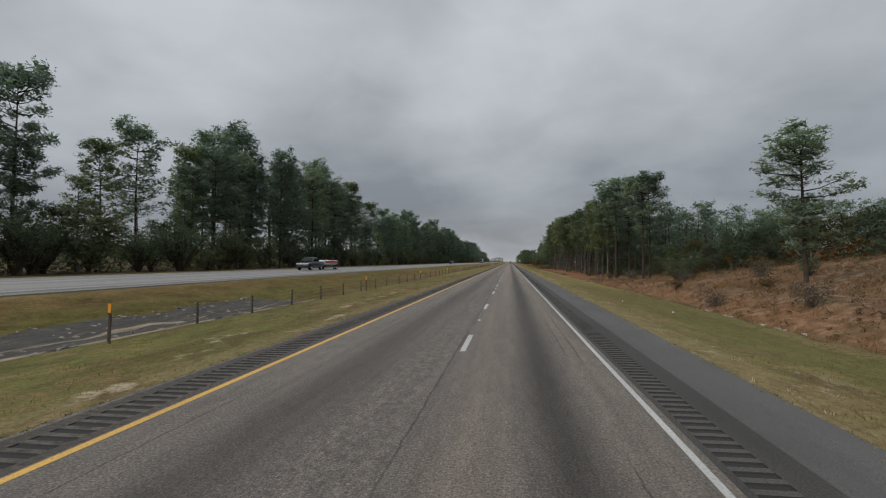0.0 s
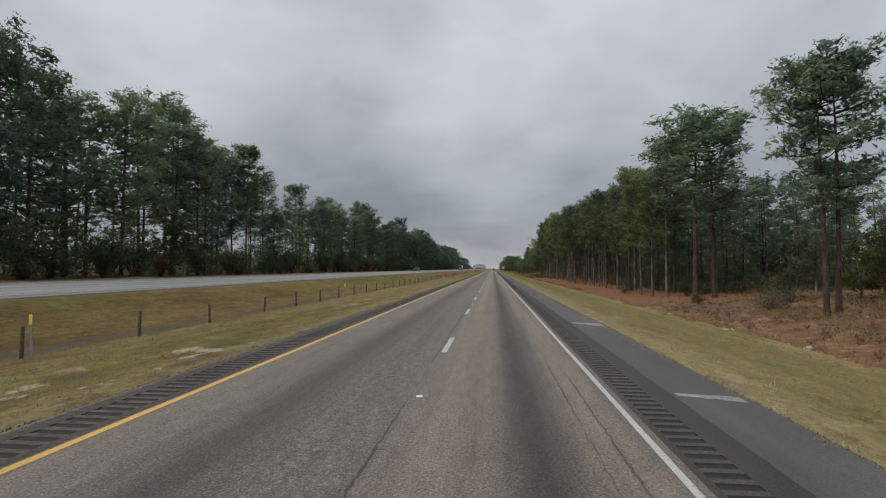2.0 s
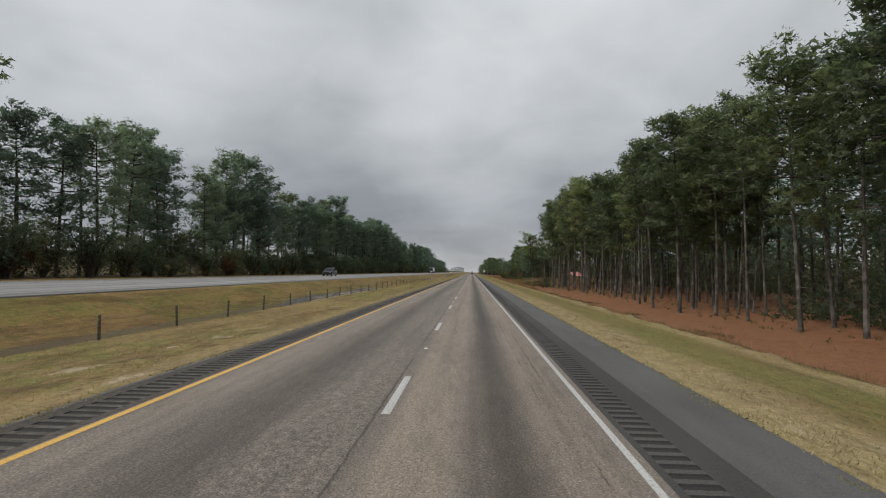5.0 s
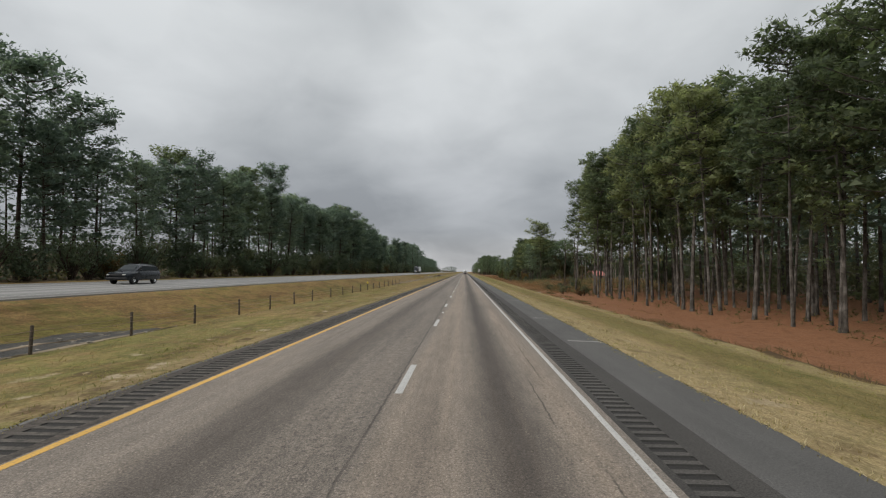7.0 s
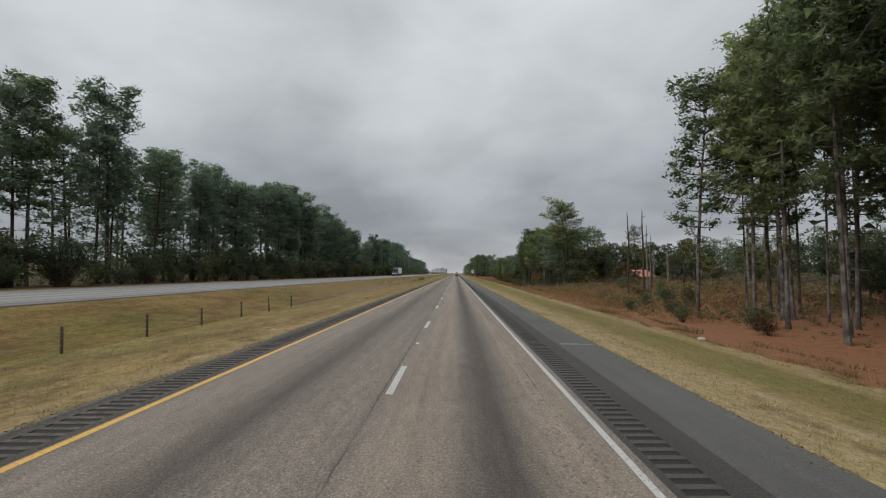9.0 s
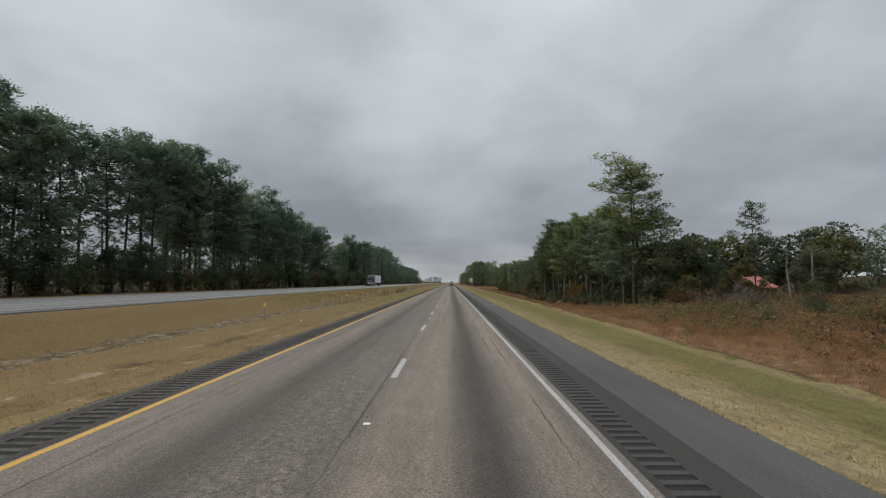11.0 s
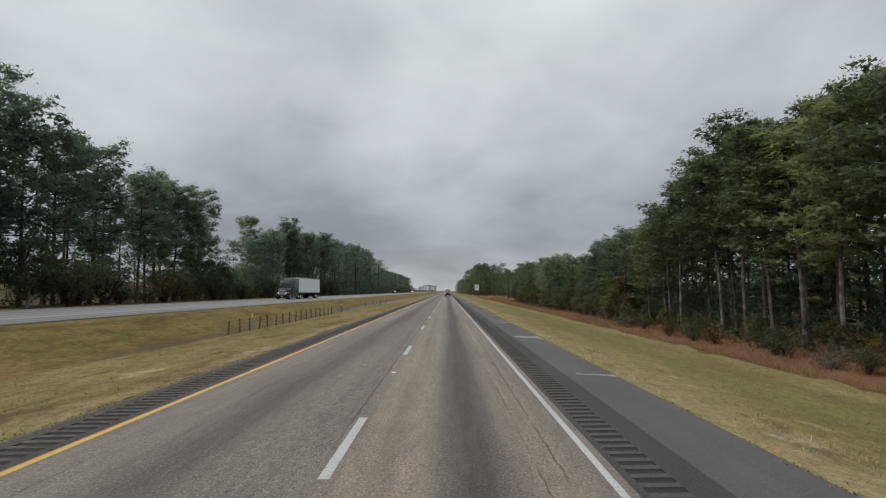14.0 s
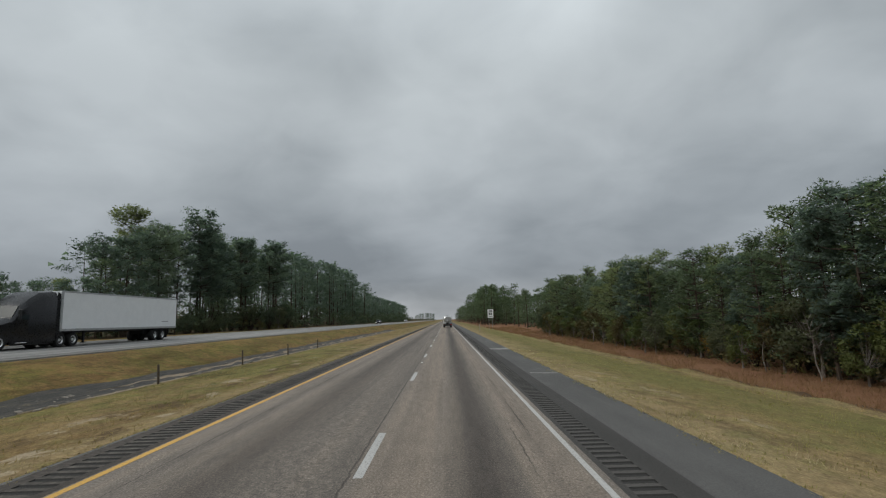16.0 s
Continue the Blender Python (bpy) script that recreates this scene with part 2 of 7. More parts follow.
def asphalt_far():
    m, nt, b = material("pale_far_asphalt", 0.8, 0.0, 0.35)
    x = axis_of(nt, "X")
    stone = grain(nt, place_of(nt), 24.0, 3.0, 0.75)
    streak = grain(nt, place_of(nt, (1.6, 0.012, 1)), 1.0, 5.0, 0.6)
    base = ramp(nt, stone, (0.3, (0.17, 0.163, 0.155)), (0.7, (0.30, 0.29, 0.275)))
    for cx in (-22.9, -25.0, -27.0, -29.1):
        base = mix(nt, calc(nt, "MULTIPLY", band(nt, x, cx, 0.25, 0.45), 0.45), base, mix(nt, 1.0, base, (0.55, 0.55, 0.56), "MULTIPLY"))
    base = mix(nt, calc(nt, "MAXIMUM", band(nt, x, -21.1, 0.55, 0.15), band(nt, x, -31.3, 0.9, 0.15)), base, mix(nt, 1.0, base, (0.66, 0.65, 0.64), "MULTIPLY"))
    base = mix(nt, 0.9, base, ramp(nt, streak, (0.32, 0.6), (0.5, 1.0), (0.68, 1.3)), "MULTIPLY")
    nt.links.new(base, b.inputs["Base Color"])
    return m


def paint(name, col, worn=0.5):
    m, nt, b = material(name, 0.7, 0.0, 0.35)
    p = place_of(nt)
    chip = grain(nt, p, 22.0, 6.0, 0.75)
    dirt = grain(nt, place_of(nt, (3, 0.3, 1)), 1.0, 4.0)
    c = mix(nt, ramp(nt, dirt, (0.3, 0.0), (0.75, 0.45)), col, tuple(k * 0.55 for k in col))
    c = mix(nt, ramp(nt, chip, (0.60 - 0.14 * worn, 0.0), (0.66, 0.85)), c, (0.13, 0.125, 0.12))
    nt.links.new(c, b.inputs["Base Color"])
    return m


def step0(nt, v, a, c, top):
    r = nt.nodes.new("ShaderNodeMapRange")
    r.inputs["From Min"].default_value, r.inputs["From Max"].default_value = a, c
    r.inputs["To Max"].default_value = top
    nt.links.new(v, r.inputs["Value"])
    return r.outputs[0]


def ground_material():
    m, nt, b = material("ground_cover", 0.95, 0.0, 0.12)
    x, y = axis_of(nt, "X"), axis_of(nt, "Y")
    p = place_of(nt)
    wide = grain(nt, p, 0.16, 5.0, 0.6)
    mid = grain(nt, p, 1.3, 5.0, 0.65)
    fine = grain(nt, p, 11.0, 4.0, 0.75)
    wob = calc(nt, "MULTIPLY", calc(nt, "SUBTRACT", mid, 0.5), 2.6)
    xw = calc(nt, "ADD", x, wob)
    blade = grain(nt, place_of(nt, (1, 0.35, 1)), 30.0, 3.0, 0.7)
    dry = ramp(nt, blade, (0.28, (0.12, 0.082, 0.036)), (0.5, (0.225, 0.158, 0.074)), (0.75, (0.36, 0.265, 0.14)))
    green = ramp(nt, blade, (0.28, (0.092, 0.088, 0.030)), (0.55, (0.178, 0.162, 0.058)), (0.78, (0.28, 0.246, 0.10)))
    # some stretches of the verge are greener, others straw-dry
    stretch_g = grain(nt, place_of(nt, (0.05, 0.018, 1)), 1.0, 3.0, 0.5)
    patch = calc(nt, "ADD", calc(nt, "MULTIPLY", mid, 0.45), calc(nt, "ADD", calc(nt, "MULTIPLY", wide, 0.35), calc(nt, "MULTIPLY", stretch_g, 0.35)))
    grass = mix(nt, ramp(nt, patch, (0.52, 0.0), (0.63, 1.0)), dry, green)
    grass = mix(nt, 0.6, grass, ramp(nt, grain(nt, place_of(nt, (1.0, 0.35, 1)), 1.1, 7.0, 0.75), (0.35, 0.5), (0.5, 1.0), (0.66, 1.3)), "MULTIPLY")
    grass = mix(nt, step0(nt, calc(nt, "MULTIPLY", x, -1.0), 12.0, 15.0, 0.7), grass, mix(nt, 1.0, grass, (0.86, 0.75, 0.60), "MULTIPLY"))
    grass = mix(nt, 0.75, grass, ramp(nt, grain(nt, place_of(nt, (0.5, 0.12, 1)), 1.0, 6.0, 0.7), (0.36, (0.62, 0.56, 0.50)), (0.5, 1.0), (0.64, (1.14, 1.16, 1.02))), "MULTIPLY")
    # straw-pale rim where the verge meets the asphalt
    rim = calc(nt, "MAXIMUM", band(nt, xw, 6.5, 0.3, 0.9), band(nt, xw, -6.2, 0.2, 0.5))
    grass = mix(nt, calc(nt, "MULTIPLY", rim, 0.55), grass, ramp(nt, fine, (0.3, (0.17, 0.12, 0.06)), (0.7, (0.42, 0.33, 0.19))))
    # the verge beside the shoulder is wider here and narrower there
    foot = ramp(nt, calc(nt, "DIVIDE", y, 700.0), (0.0, 0.8), (0.09, 0.8), (0.16, 0.63), (0.29, 0.58), (0.33, 0.52), (0.41, 0.32), (0.5, 0.32), (0.57, 0.62), (0.70, 0.95))
    side = nt.nodes.new("ShaderNodeMapRange")
    side.inputs["From Min"].default_value, side.inputs["From Max"].default_value, side.inputs["To Max"].default_value = 6.2, 14.0, 2.5
    nt.links.new(x, side.inputs["Value"])
    x = calc(nt, "SUBTRACT", x, calc(nt, "MULTIPLY", foot, side.outputs[0]))
    xw = calc(nt, "ADD", x, wob)
    # beside the shoulder: straw by the asphalt, a green band, then a dry mown edge
    lush = band(nt, calc(nt, "ADD", x, calc(nt, "MULTIPLY", wob, 0.35)), 9.7, 0.9, 0.9)
    grass = mix(nt, calc(nt, "MULTIPLY", lush, 0.55), grass, green)
    mown = calc(nt, "MAXIMUM", band(nt, calc(nt, "ADD", x, calc(nt, "MULTIPLY", wob, 0.2)), 7.1, 0.6, 0.9), band(nt, calc(nt, "ADD", x, calc(nt, "MULTIPLY", wob, 0.3)), 12.2, 0.5, 0.7))
    dry_y = ramp(nt, calc(nt, "DIVIDE", y, 700.0), (0.0, 0.25), (0.13, 0.25), (0.22, 1.0), (0.47, 1.0), (0.54, 0.4))
    grass = mix(nt, calc(nt, "MULTIPLY", calc(nt, "MULTIPLY", mown, 0.6), dry_y), grass, ramp(nt, blade, (0.28, (0.19, 0.14, 0.07)), (0.5, (0.34, 0.265, 0.14)), (0.75, (0.54, 0.44, 0.26))))
    grass = mix(nt, 0.55, grass, ramp(nt, grain(nt, place_of(nt, (1, 0.5, 1)), 4.5, 5.0, 0.75), (0.34, 0.5), (0.5, 1.0), (0.64, 1.35)), "MULTIPLY")
    olive = step0(nt, calc(nt, "MULTIPLY", calc(nt, "ADD", calc(nt, "ADD", y, step0(nt, x, -1.0, 1.0, 36.0)), calc(nt, "MULTIPLY", calc(nt, "SUBTRACT", wide, 0.5), 50.0)), -1.0), -114.0, -82.0, 0.8)
    grass = mix(nt, olive, grass, mix(nt, 1.0, grass, (0.68, 0.72, 0.66), "MULTIPLY"))
    bleached = calc(nt, "MULTIPLY", step0(nt, calc(nt, "MULTIPLY", x, -1.0), 5.0, 5.5, 1.0), band(nt, calc(nt, "ADD", y, calc(nt, "MULTIPLY", wob, 6.0)), 364.0, 20.0, 18.0))
    grass = mix(nt, calc(nt, "MULTIPLY", bleached, 0.75), grass, ramp(nt, blade, (0.28, (0.115, 0.073, 0.034)), (0.5, (0.215, 0.145, 0.07)), (0.75, (0.33, 0.235, 0.125))))
    soil = ramp(nt, fine, (0.3, (0.10, 0.06, 0.034)), (0.7, (0.24, 0.15, 0.085)))
    grass = mix(nt, ramp(nt, grain(nt, p, 0.9, 6.0, 0.7), (0.60, 0.0), (0.70, 0.65)), grass, soil)
    sedge = ramp(nt, mid, (0.3, (0.115, 0.058, 0.030)), (0.5, (0.21, 0.115, 0.060)), (0.72, (0.33, 0.20, 0.115)))
    sedge = mix(nt, 0.5, sedge, ramp(nt, fine, (0.3, 0.55), (0.7, 1.25)), "MULTIPLY")
    straw = ramp(nt, fine, (0.28, (0.13, 0.060, 0.032)), (0.5, (0.245, 0.116, 0.060)), (0.75, (0.38, 0.205, 0.120)))
    straw = mix(nt, ramp(nt, mid, (0.5, 0.0), (0.7, 0.6)), straw, (0.12, 0.06, 0.03))
    tan = ramp(nt, mid, (0.3, (0.068, 0.039, 0.022)), (0.5, (0.175, 0.104, 0.062)), (0.7, (0.33, 0.222, 0.148)))
    tan = mix(nt, 0.5, tan, ramp(nt, fine, (0.3, 0.5), (0.7, 1.3)), "MULTIPLY")
    tan = mix(nt, ramp(nt, grain(nt, p, 0.35, 4.0), (0.5, 0.0), (0.64, 0.6)), tan, (0.10, 0.085, 0.035))
    wood_y = calc(nt, "ADD", y, calc(nt, "MULTIPLY", calc(nt, "SUBTRACT", wide, 0.5), 60.0))
    straw = mix(nt, calc(nt, "ADD", step0(nt, calc(nt, "MULTIPLY", wood_y, -1.0), -135.0, -112.0, 1.0), step0(nt, wood_y, 325.0, 345.0, 0.40)), straw, tan)
    sedge = mix(nt, calc(nt, "MULTIPLY", ramp(nt, wide, (0.4, 0.0), (0.6, 1.0)), 0.6), sedge, tan)
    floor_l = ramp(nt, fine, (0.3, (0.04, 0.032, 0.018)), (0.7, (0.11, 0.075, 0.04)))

    def step(v, a, c):
        r = nt.nodes.new("ShaderNodeMapRange")
        r.inputs["From Min"].default_value, r.inputs["From Max"].default_value = a, c
        nt.links.new(v, r.inputs["Value"])
        return r.outputs[0]

    # torn turf beside the median edge: bare brown soil and pale dead thatch
    torn = calc(nt, "MAXIMUM", band(nt, x, -7.3, 1.0, 1.0), calc(nt, "MULTIPLY", band(nt, x, 7.2, 0.6, 0.6), 0.6))
    bare = ramp(nt, grain(nt, place_of(nt, (0.55, 0.3, 1)), 1.3, 6.0, 0.72), (0.54, 0.0), (0.62, 0.85))
    pale = ramp(nt, grain(nt, place_of(nt, (0.6, 0.35, 1)), 1.1, 5.0, 0.68), (0.59, 0.0), (0.64, 0.85))
    grass = mix(nt, calc(nt, "MULTIPLY", torn, bare), grass, ramp(nt, fine, (0.3, (0.05, 0.034, 0.018)), (0.7, (0.15, 0.10, 0.055))))
    grass = mix(nt, calc(nt, "MULTIPLY", torn, pale), grass, ramp(nt, fine, (0.3, (0.24, 0.19, 0.12)), (0.7, (0.50, 0.42, 0.30))))
    col = mix(nt, step(xw, 13.2, 14.2), grass, sedge)
    rut = calc(nt, "MULTIPLY", band(nt, calc(nt, "ADD", x, calc(nt, "MULTIPLY", wob, 0.25)), 13.75, 0.3, 0.5), ramp(nt, wide, (0.35, 0.45), (0.55, 0.95)))
    col = mix(nt, rut, col, ramp(nt, fine, (0.3, (0.035, 0.022, 0.014)), (0.7, (0.12, 0.072, 0.042))))
    below = ramp(nt, calc(nt, "DIVIDE", wood_y, 700.0), (0.0, 0.0), (0.13, 0.0), (0.17, 1.0), (0.45, 1.0), (0.48, 0.0))
    col = mix(nt, step(calc(nt, "ADD", xw, calc(nt, "MULTIPLY", below, 3.9)), 18.0, 19.4), col, straw)
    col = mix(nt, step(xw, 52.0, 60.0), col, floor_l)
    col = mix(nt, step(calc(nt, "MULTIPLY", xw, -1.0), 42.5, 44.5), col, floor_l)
    # the wet bed of the ditch in the median
    bed = band(nt, calc(nt, "ADD", x, calc(nt, "MULTIPLY", wob, 0.25)), -14.4, 0.5, 0.4)
    wet = ramp(nt, grain(nt, place_of(nt, (0.02, 0.02, 1)), 1.0, 2.0), (0.42, 0.0), (0.5, 1.0))
    col = mix(nt, calc(nt, "MULTIPLY", calc(nt, "MULTIPLY", bed, wet), 0.7), col, ramp(nt, fine, (0.3, (0.05, 0.042, 0.03)), (0.7, (0.14, 0.115, 0.085))))
    col = mix(nt, 1.0, col, (0.88, 0.87, 0.86), "MULTIPLY")
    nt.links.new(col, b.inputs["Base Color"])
    relief(nt, b, calc(nt, "ADD", calc(nt, "MULTIPLY", blade, 0.5), mid), 0.8, 0.06)
    return m


ASPHALT = asphalt_main()
SHOULDER = asphalt_plain("grey_shoulder_asphalt", (0.046, 0.044, 0.042), (0.128, 0.122, 0.116))
DARK_ASPHALT = asphalt_plain("dark_strip_asphalt", (0.020, 0.0185, 0.017), (0.074, 0.068, 0.062), 40.0)
DIRTY_ASPHALT = asphalt_plain("dirty_strip_asphalt", (0.024, 0.020, 0.017), (0.100, 0.084, 0.070), 9.0, 0.9)
GROOVE = asphalt_plain("dark_groove_asphalt", (0.010, 0.0095, 0.009), (0.036, 0.033, 0.029))
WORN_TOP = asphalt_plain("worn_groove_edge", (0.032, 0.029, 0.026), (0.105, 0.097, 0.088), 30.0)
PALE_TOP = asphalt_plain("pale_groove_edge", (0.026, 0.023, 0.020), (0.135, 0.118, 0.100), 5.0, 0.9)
FAR_ROAD = asphalt_far()
LIP = asphalt_plain("worn_asphalt_lip", (0.05, 0.047, 0.043), (0.17, 0.162, 0.15), 9.0)
WHITE_PAINT = paint("white_road_paint", (0.45, 0.44, 0.42), 0.7)
YELLOW_PAINT = paint("yellow_road_paint", (0.62, 0.36, 0.075), 0.6)
GROUND = ground_material()


# ---- mesh helpers ----
def mesh_from(name, verts, faces, mats, smooth=False, index=None):
    me = bpy.data.meshes.new(name)
    me.from_pydata(verts, [], faces)
    for m in mats if isinstance(mats, (list, tuple)) else [mats]:
        me.materials.append(m)
    if smooth:
        me.polygons.foreach_set("use_smooth", [True] * len(me.polygons))
    if index is not None:
        me.polygons.foreach_set("material_index", index)
    me.update()
    return me


def part(name, me, parent, label="", m=None):
    ob = new(name, me)
    ob.parent = parent
    if m is not None:
        ob.matrix_basis = m
    if label:
        ob["label"] = label
    return ob


def thing(name, label, category, m=None, group="", kind=""):
    ob = new(name)
    ob.empty_display_size = 0.3
    if m is not None:
        ob.matrix_basis = m
    return tagged(ob, label, category, group, kind)


class Bits:
    """Collects vertices and faces for one mesh."""

    def __init__(self):
        self.v, self.f, self.i = [], [], []

    def add(self, verts, faces, slot=0):
        o = len(self.v)
        self.v += [tuple(p) for p in verts]
        self.f += [tuple(k + o for k in f) for f in faces]
        self.i += [slot] * len(faces)
        return self

    def box(self, x0, x1, y0, y1, z0, z1, slot=0, chamfer=0.0, m=None):
        c = chamfer
        if c:
            ring = [(x0 + c, y0), (x1 - c, y0), (x1, y0 + c), (x1, y1 - c), (x1 - c, y1), (x0 + c, y1), (x0, y1 - c), (x0, y0 + c)]
            inner = [(min(max(x, x0 + c), x1 - c), min(max(y, y0 + c), y1 - c)) for x, y in ring]
            v = [(x, y, z0) for x, y in inner] + [(x, y, z0 + c) for x, y in ring] + [(x, y, z1 - c) for x, y in ring] + [(x, y, z1) for x, y in inner]
            f = [tuple(range(7, -1, -1)), tuple(range(24, 32))]
            for r in range(3):
                f += [(r * 8 + k, r * 8 + (k + 1) % 8, r * 8 + 8 + (k + 1) % 8, r * 8 + 8 + k) for k in range(8)]
        else:
            v = [(x, y, z) for z in (z0, z1) for x, y in ((x0, y0), (x1, y0), (x1, y1), (x0, y1))]
            f = [(3, 2, 1, 0), (4, 5, 6, 7), (0, 1, 5, 4), (1, 2, 6, 5), (2, 3, 7, 6), (3, 0, 4, 7)]
        if m is not None:
            v = [tuple(m @ Vector(p)) for p in v]
        return self.add(v, f, slot)

    def tube(self, pts, radii, sides=6, slot=0, caps=True):
        pts = [Vector(p) for p in pts]
        v, f = [], []
        for k, p in enumerate(pts):
            d = (pts[min(k + 1, len(pts) - 1)] - pts[max(k - 1, 0)]).normalized()
            a = d.cross(Vector((0, 0, 1)) if abs(d.z) < 0.9 else Vector((1, 0, 0))).normalized()
            b = d.cross(a)
            r = radii[k] if isinstance(radii, (list, tuple)) else radii
            v += [p + a * (r * math.cos(2 * math.pi * s / sides)) + b * (r * math.sin(2 * math.pi * s / sides)) for s in range(sides)]
        for k in range(len(pts) - 1):
            f += [(k * sides + s, k * sides + (s + 1) % sides, (k + 1) * sides + (s + 1) % sides, (k + 1) * sides + s) for s in range(sides)]
        if caps:
            f += [tuple(range(sides - 1, -1, -1)), tuple(range((len(pts) - 1) * sides, len(pts) * sides))]
        return self.add(v, f, slot)

    def prism(self, outline, axis, a, b, slot=0, m=None):
        """An outline of (u, v) pairs drawn out from a to b along an axis: 'x' takes (y, z), 'y' takes (x, z)."""
        n = len(outline)
        put = (lambda s, u, w: (s, u, w)) if axis == "x" else (lambda s, u, w: (u, s, w))
        v = [put(a, *q) for q in outline] + [put(b, *q) for q in outline]
        f = [tuple(range(n - 1, -1, -1)), tuple(range(n, 2 * n))] + [(k, (k + 1) % n, n + (k + 1) % n, n + k) for k in range(n)]
        if m is not None:
            v = [tuple(m @ Vector(q)) for q in v]
        return self.add(v, f, slot)

    def mesh(self, name, mats, smooth=False):
        me = mesh_from(name, self.v, self.f, mats, smooth, self.i)
        bm = bmesh.new()
        bm.from_mesh(me)
        bmesh.ops.recalc_face_normals(bm, faces=bm.faces)
        if smooth:
            for e in bm.edges:
                e.smooth = not (e.is_manifold and e.calc_face_angle(0.0) > 0.6)
        bm.to_mesh(me)
        bm.free()
        return me


# ---- the lie of the land ----
GX = [-400, -105, -80, -62, -45, -35, -32.6, -20.2, -18.8, -15.6, -14.6, -14.0, -13.2, -11.8, -8.0, -5.58, -5.2, 5.8, 6.2, 9.0, 12.6, 13.8, 14.5, 15.4, 22.0]
GZ = [8.5, 7.5, 2.2, 1.2, 1.05, 1.1, 1.28, 0.90, 0.62, -0.42, -0.62, -0.66, -0.46, -0.19, -0.11, -0.05, -0.30, -0.30, -0.06, -0.44, -0.98, -1.22, -1.62, -1.60, -1.6]
BACK_Y = [-50, 30, 70, 100, 140, 320, 345, 390, 430, 465, 500, 560, 640, 720]
BACK_Z = [0.2, 0.0, -0.3, -1.3, -1.85, -2.25, -1.6, -1.7, -2.7, -3.2, -3.3, -3.1, -2.6, -1.5]
HILL_Z = [6.0, 5.0, 4.2, 2.0, -0.5, -1.2, -0.4, -0.6, -1.6, -2.6, -3.0, -3.0, -2.2, -1.0]


# how far out the foot of the mown verge lies
FOOT_Y = [-60, 60, 110, 200, 230, 290, 350, 400, 490, 700]
FOOT_X = [15.7, 15.7, 15.2, 15.1, 14.9, 14.3, 14.3, 15.2, 16.2, 16.2]


def ground_z(x, y):
    if x <= 22.0:
        if x > 6.2:
            foot = float(np.interp(y, FOOT_Y, FOOT_X))
            x = 6.2 + (x - 6.2) * 7.5 / (foot - 6.2) if x < foot else 13.7 + (x - foot) * 8.3 / (22.0 - foot)
        z = float(np.interp(x, GX, GZ))
        if x > 15.4:
            k = (x - 15.4) / 6.6
            z = (1 - k) * -1.60 + k * float(np.interp(y, BACK_Y, BACK_Z))
        if -35 < x < -18.8:
            z -= 0.25 if -32.4 < x < -20.4 else 0.0
        return z
    k = min(1.0, max(0.0, (x - 25.0) / 30.0))
    rise = 5.5 * min(1.0, max(0.0, (x - 66.0) / 30.0))
    return (1 - k) * float(np.interp(y, BACK_Y, BACK_Z)) + k * float(np.interp(y, BACK_Y, HILL_Z)) + rise


def build_ground():
    xs = [-3500, -1800, -900, -450, -250, -160, -120, -100, -85, -75, -68, -62, -56, -51, -47, -44, -41, -38, -35, -33.5, -32.6, -32.3, -31,
          -26, -21.5, -20.6, -20.2, -19.5, -18.8, -18.2, -17.6, -17, -16.3, -15.6, -15.1, -14.6, -14.3, -14, -13.6, -13.2, -12.7, -12.2, -11.8, -11.2,
          -10.6, -10, -9.4, -8.8, -8.2, -7.6, -7.1, -6.7, -6.4, -6.1, -5.85, -5.7, -5.58, -5.5, -5.2, 0, 5.8, 6.0, 6.2, 6.4, 6.7, 7.1, 7.6, 8.2, 8.8, 9.4, 10, 10.6, 11.2,
          11.8, 12.4, 12.8, 13.2, 13.6, 14, 14.5, 15, 15.6, 16.2, 17, 17.8, 18.6, 19.5, 20.5, 21.5, 22.5, 24, 26, 28, 30, 33, 36, 40, 45, 50, 56, 63, 72, 85,
          105, 140, 200, 320, 600, 1200, 2200, 3500]
    ys = [-800, -400, -200, -120, -80] + [-60 + 1.5 * k for k in range(454)] + [625 + 5 * k for k in range(35)] + [810, 850, 900, 980, 1100, 1300, 1700, 2300, 3200, 4600]
    v = []
    for y in ys:
        for x in xs:
            z = ground_z(x, y)
            free = not (-32.7 < x < -20.1 or -5.8 < x < 6.1)
            if free and abs(x) < 120 and -70 < y < 800:
                amp = 0.035 if -20 < x < 13 else 0.24
                if x > 17 and y < 125:
                    z += 0.55 * min(1.0, (x - 17) / 4) * noise.noise((x * 0.22, y * 0.17, 8.0))
                z += amp * noise.noise((x * 0.8, y * 0.55, 1.0)) + 0.5 * amp * noise.noise((x * 2.3, y * 1.7, 5.0))
            v.append((x, y, z))
    w = len(xs)
    f = [(r * w + c, r * w + c + 1, (r + 1) * w + c + 1, (r + 1) * w + c) for r in range(len(ys) - 1) for c in range(w - 1)]
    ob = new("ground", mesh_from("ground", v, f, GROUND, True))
    tagged(ob, "dry tan and green verge grass running into red pine straw", "ground", kind="structure")


build_ground()

# ---- roads ----
Y0, Y1 = -150.0, 2600.0
DASH0, DASH_STEP = 13.4, 12.192


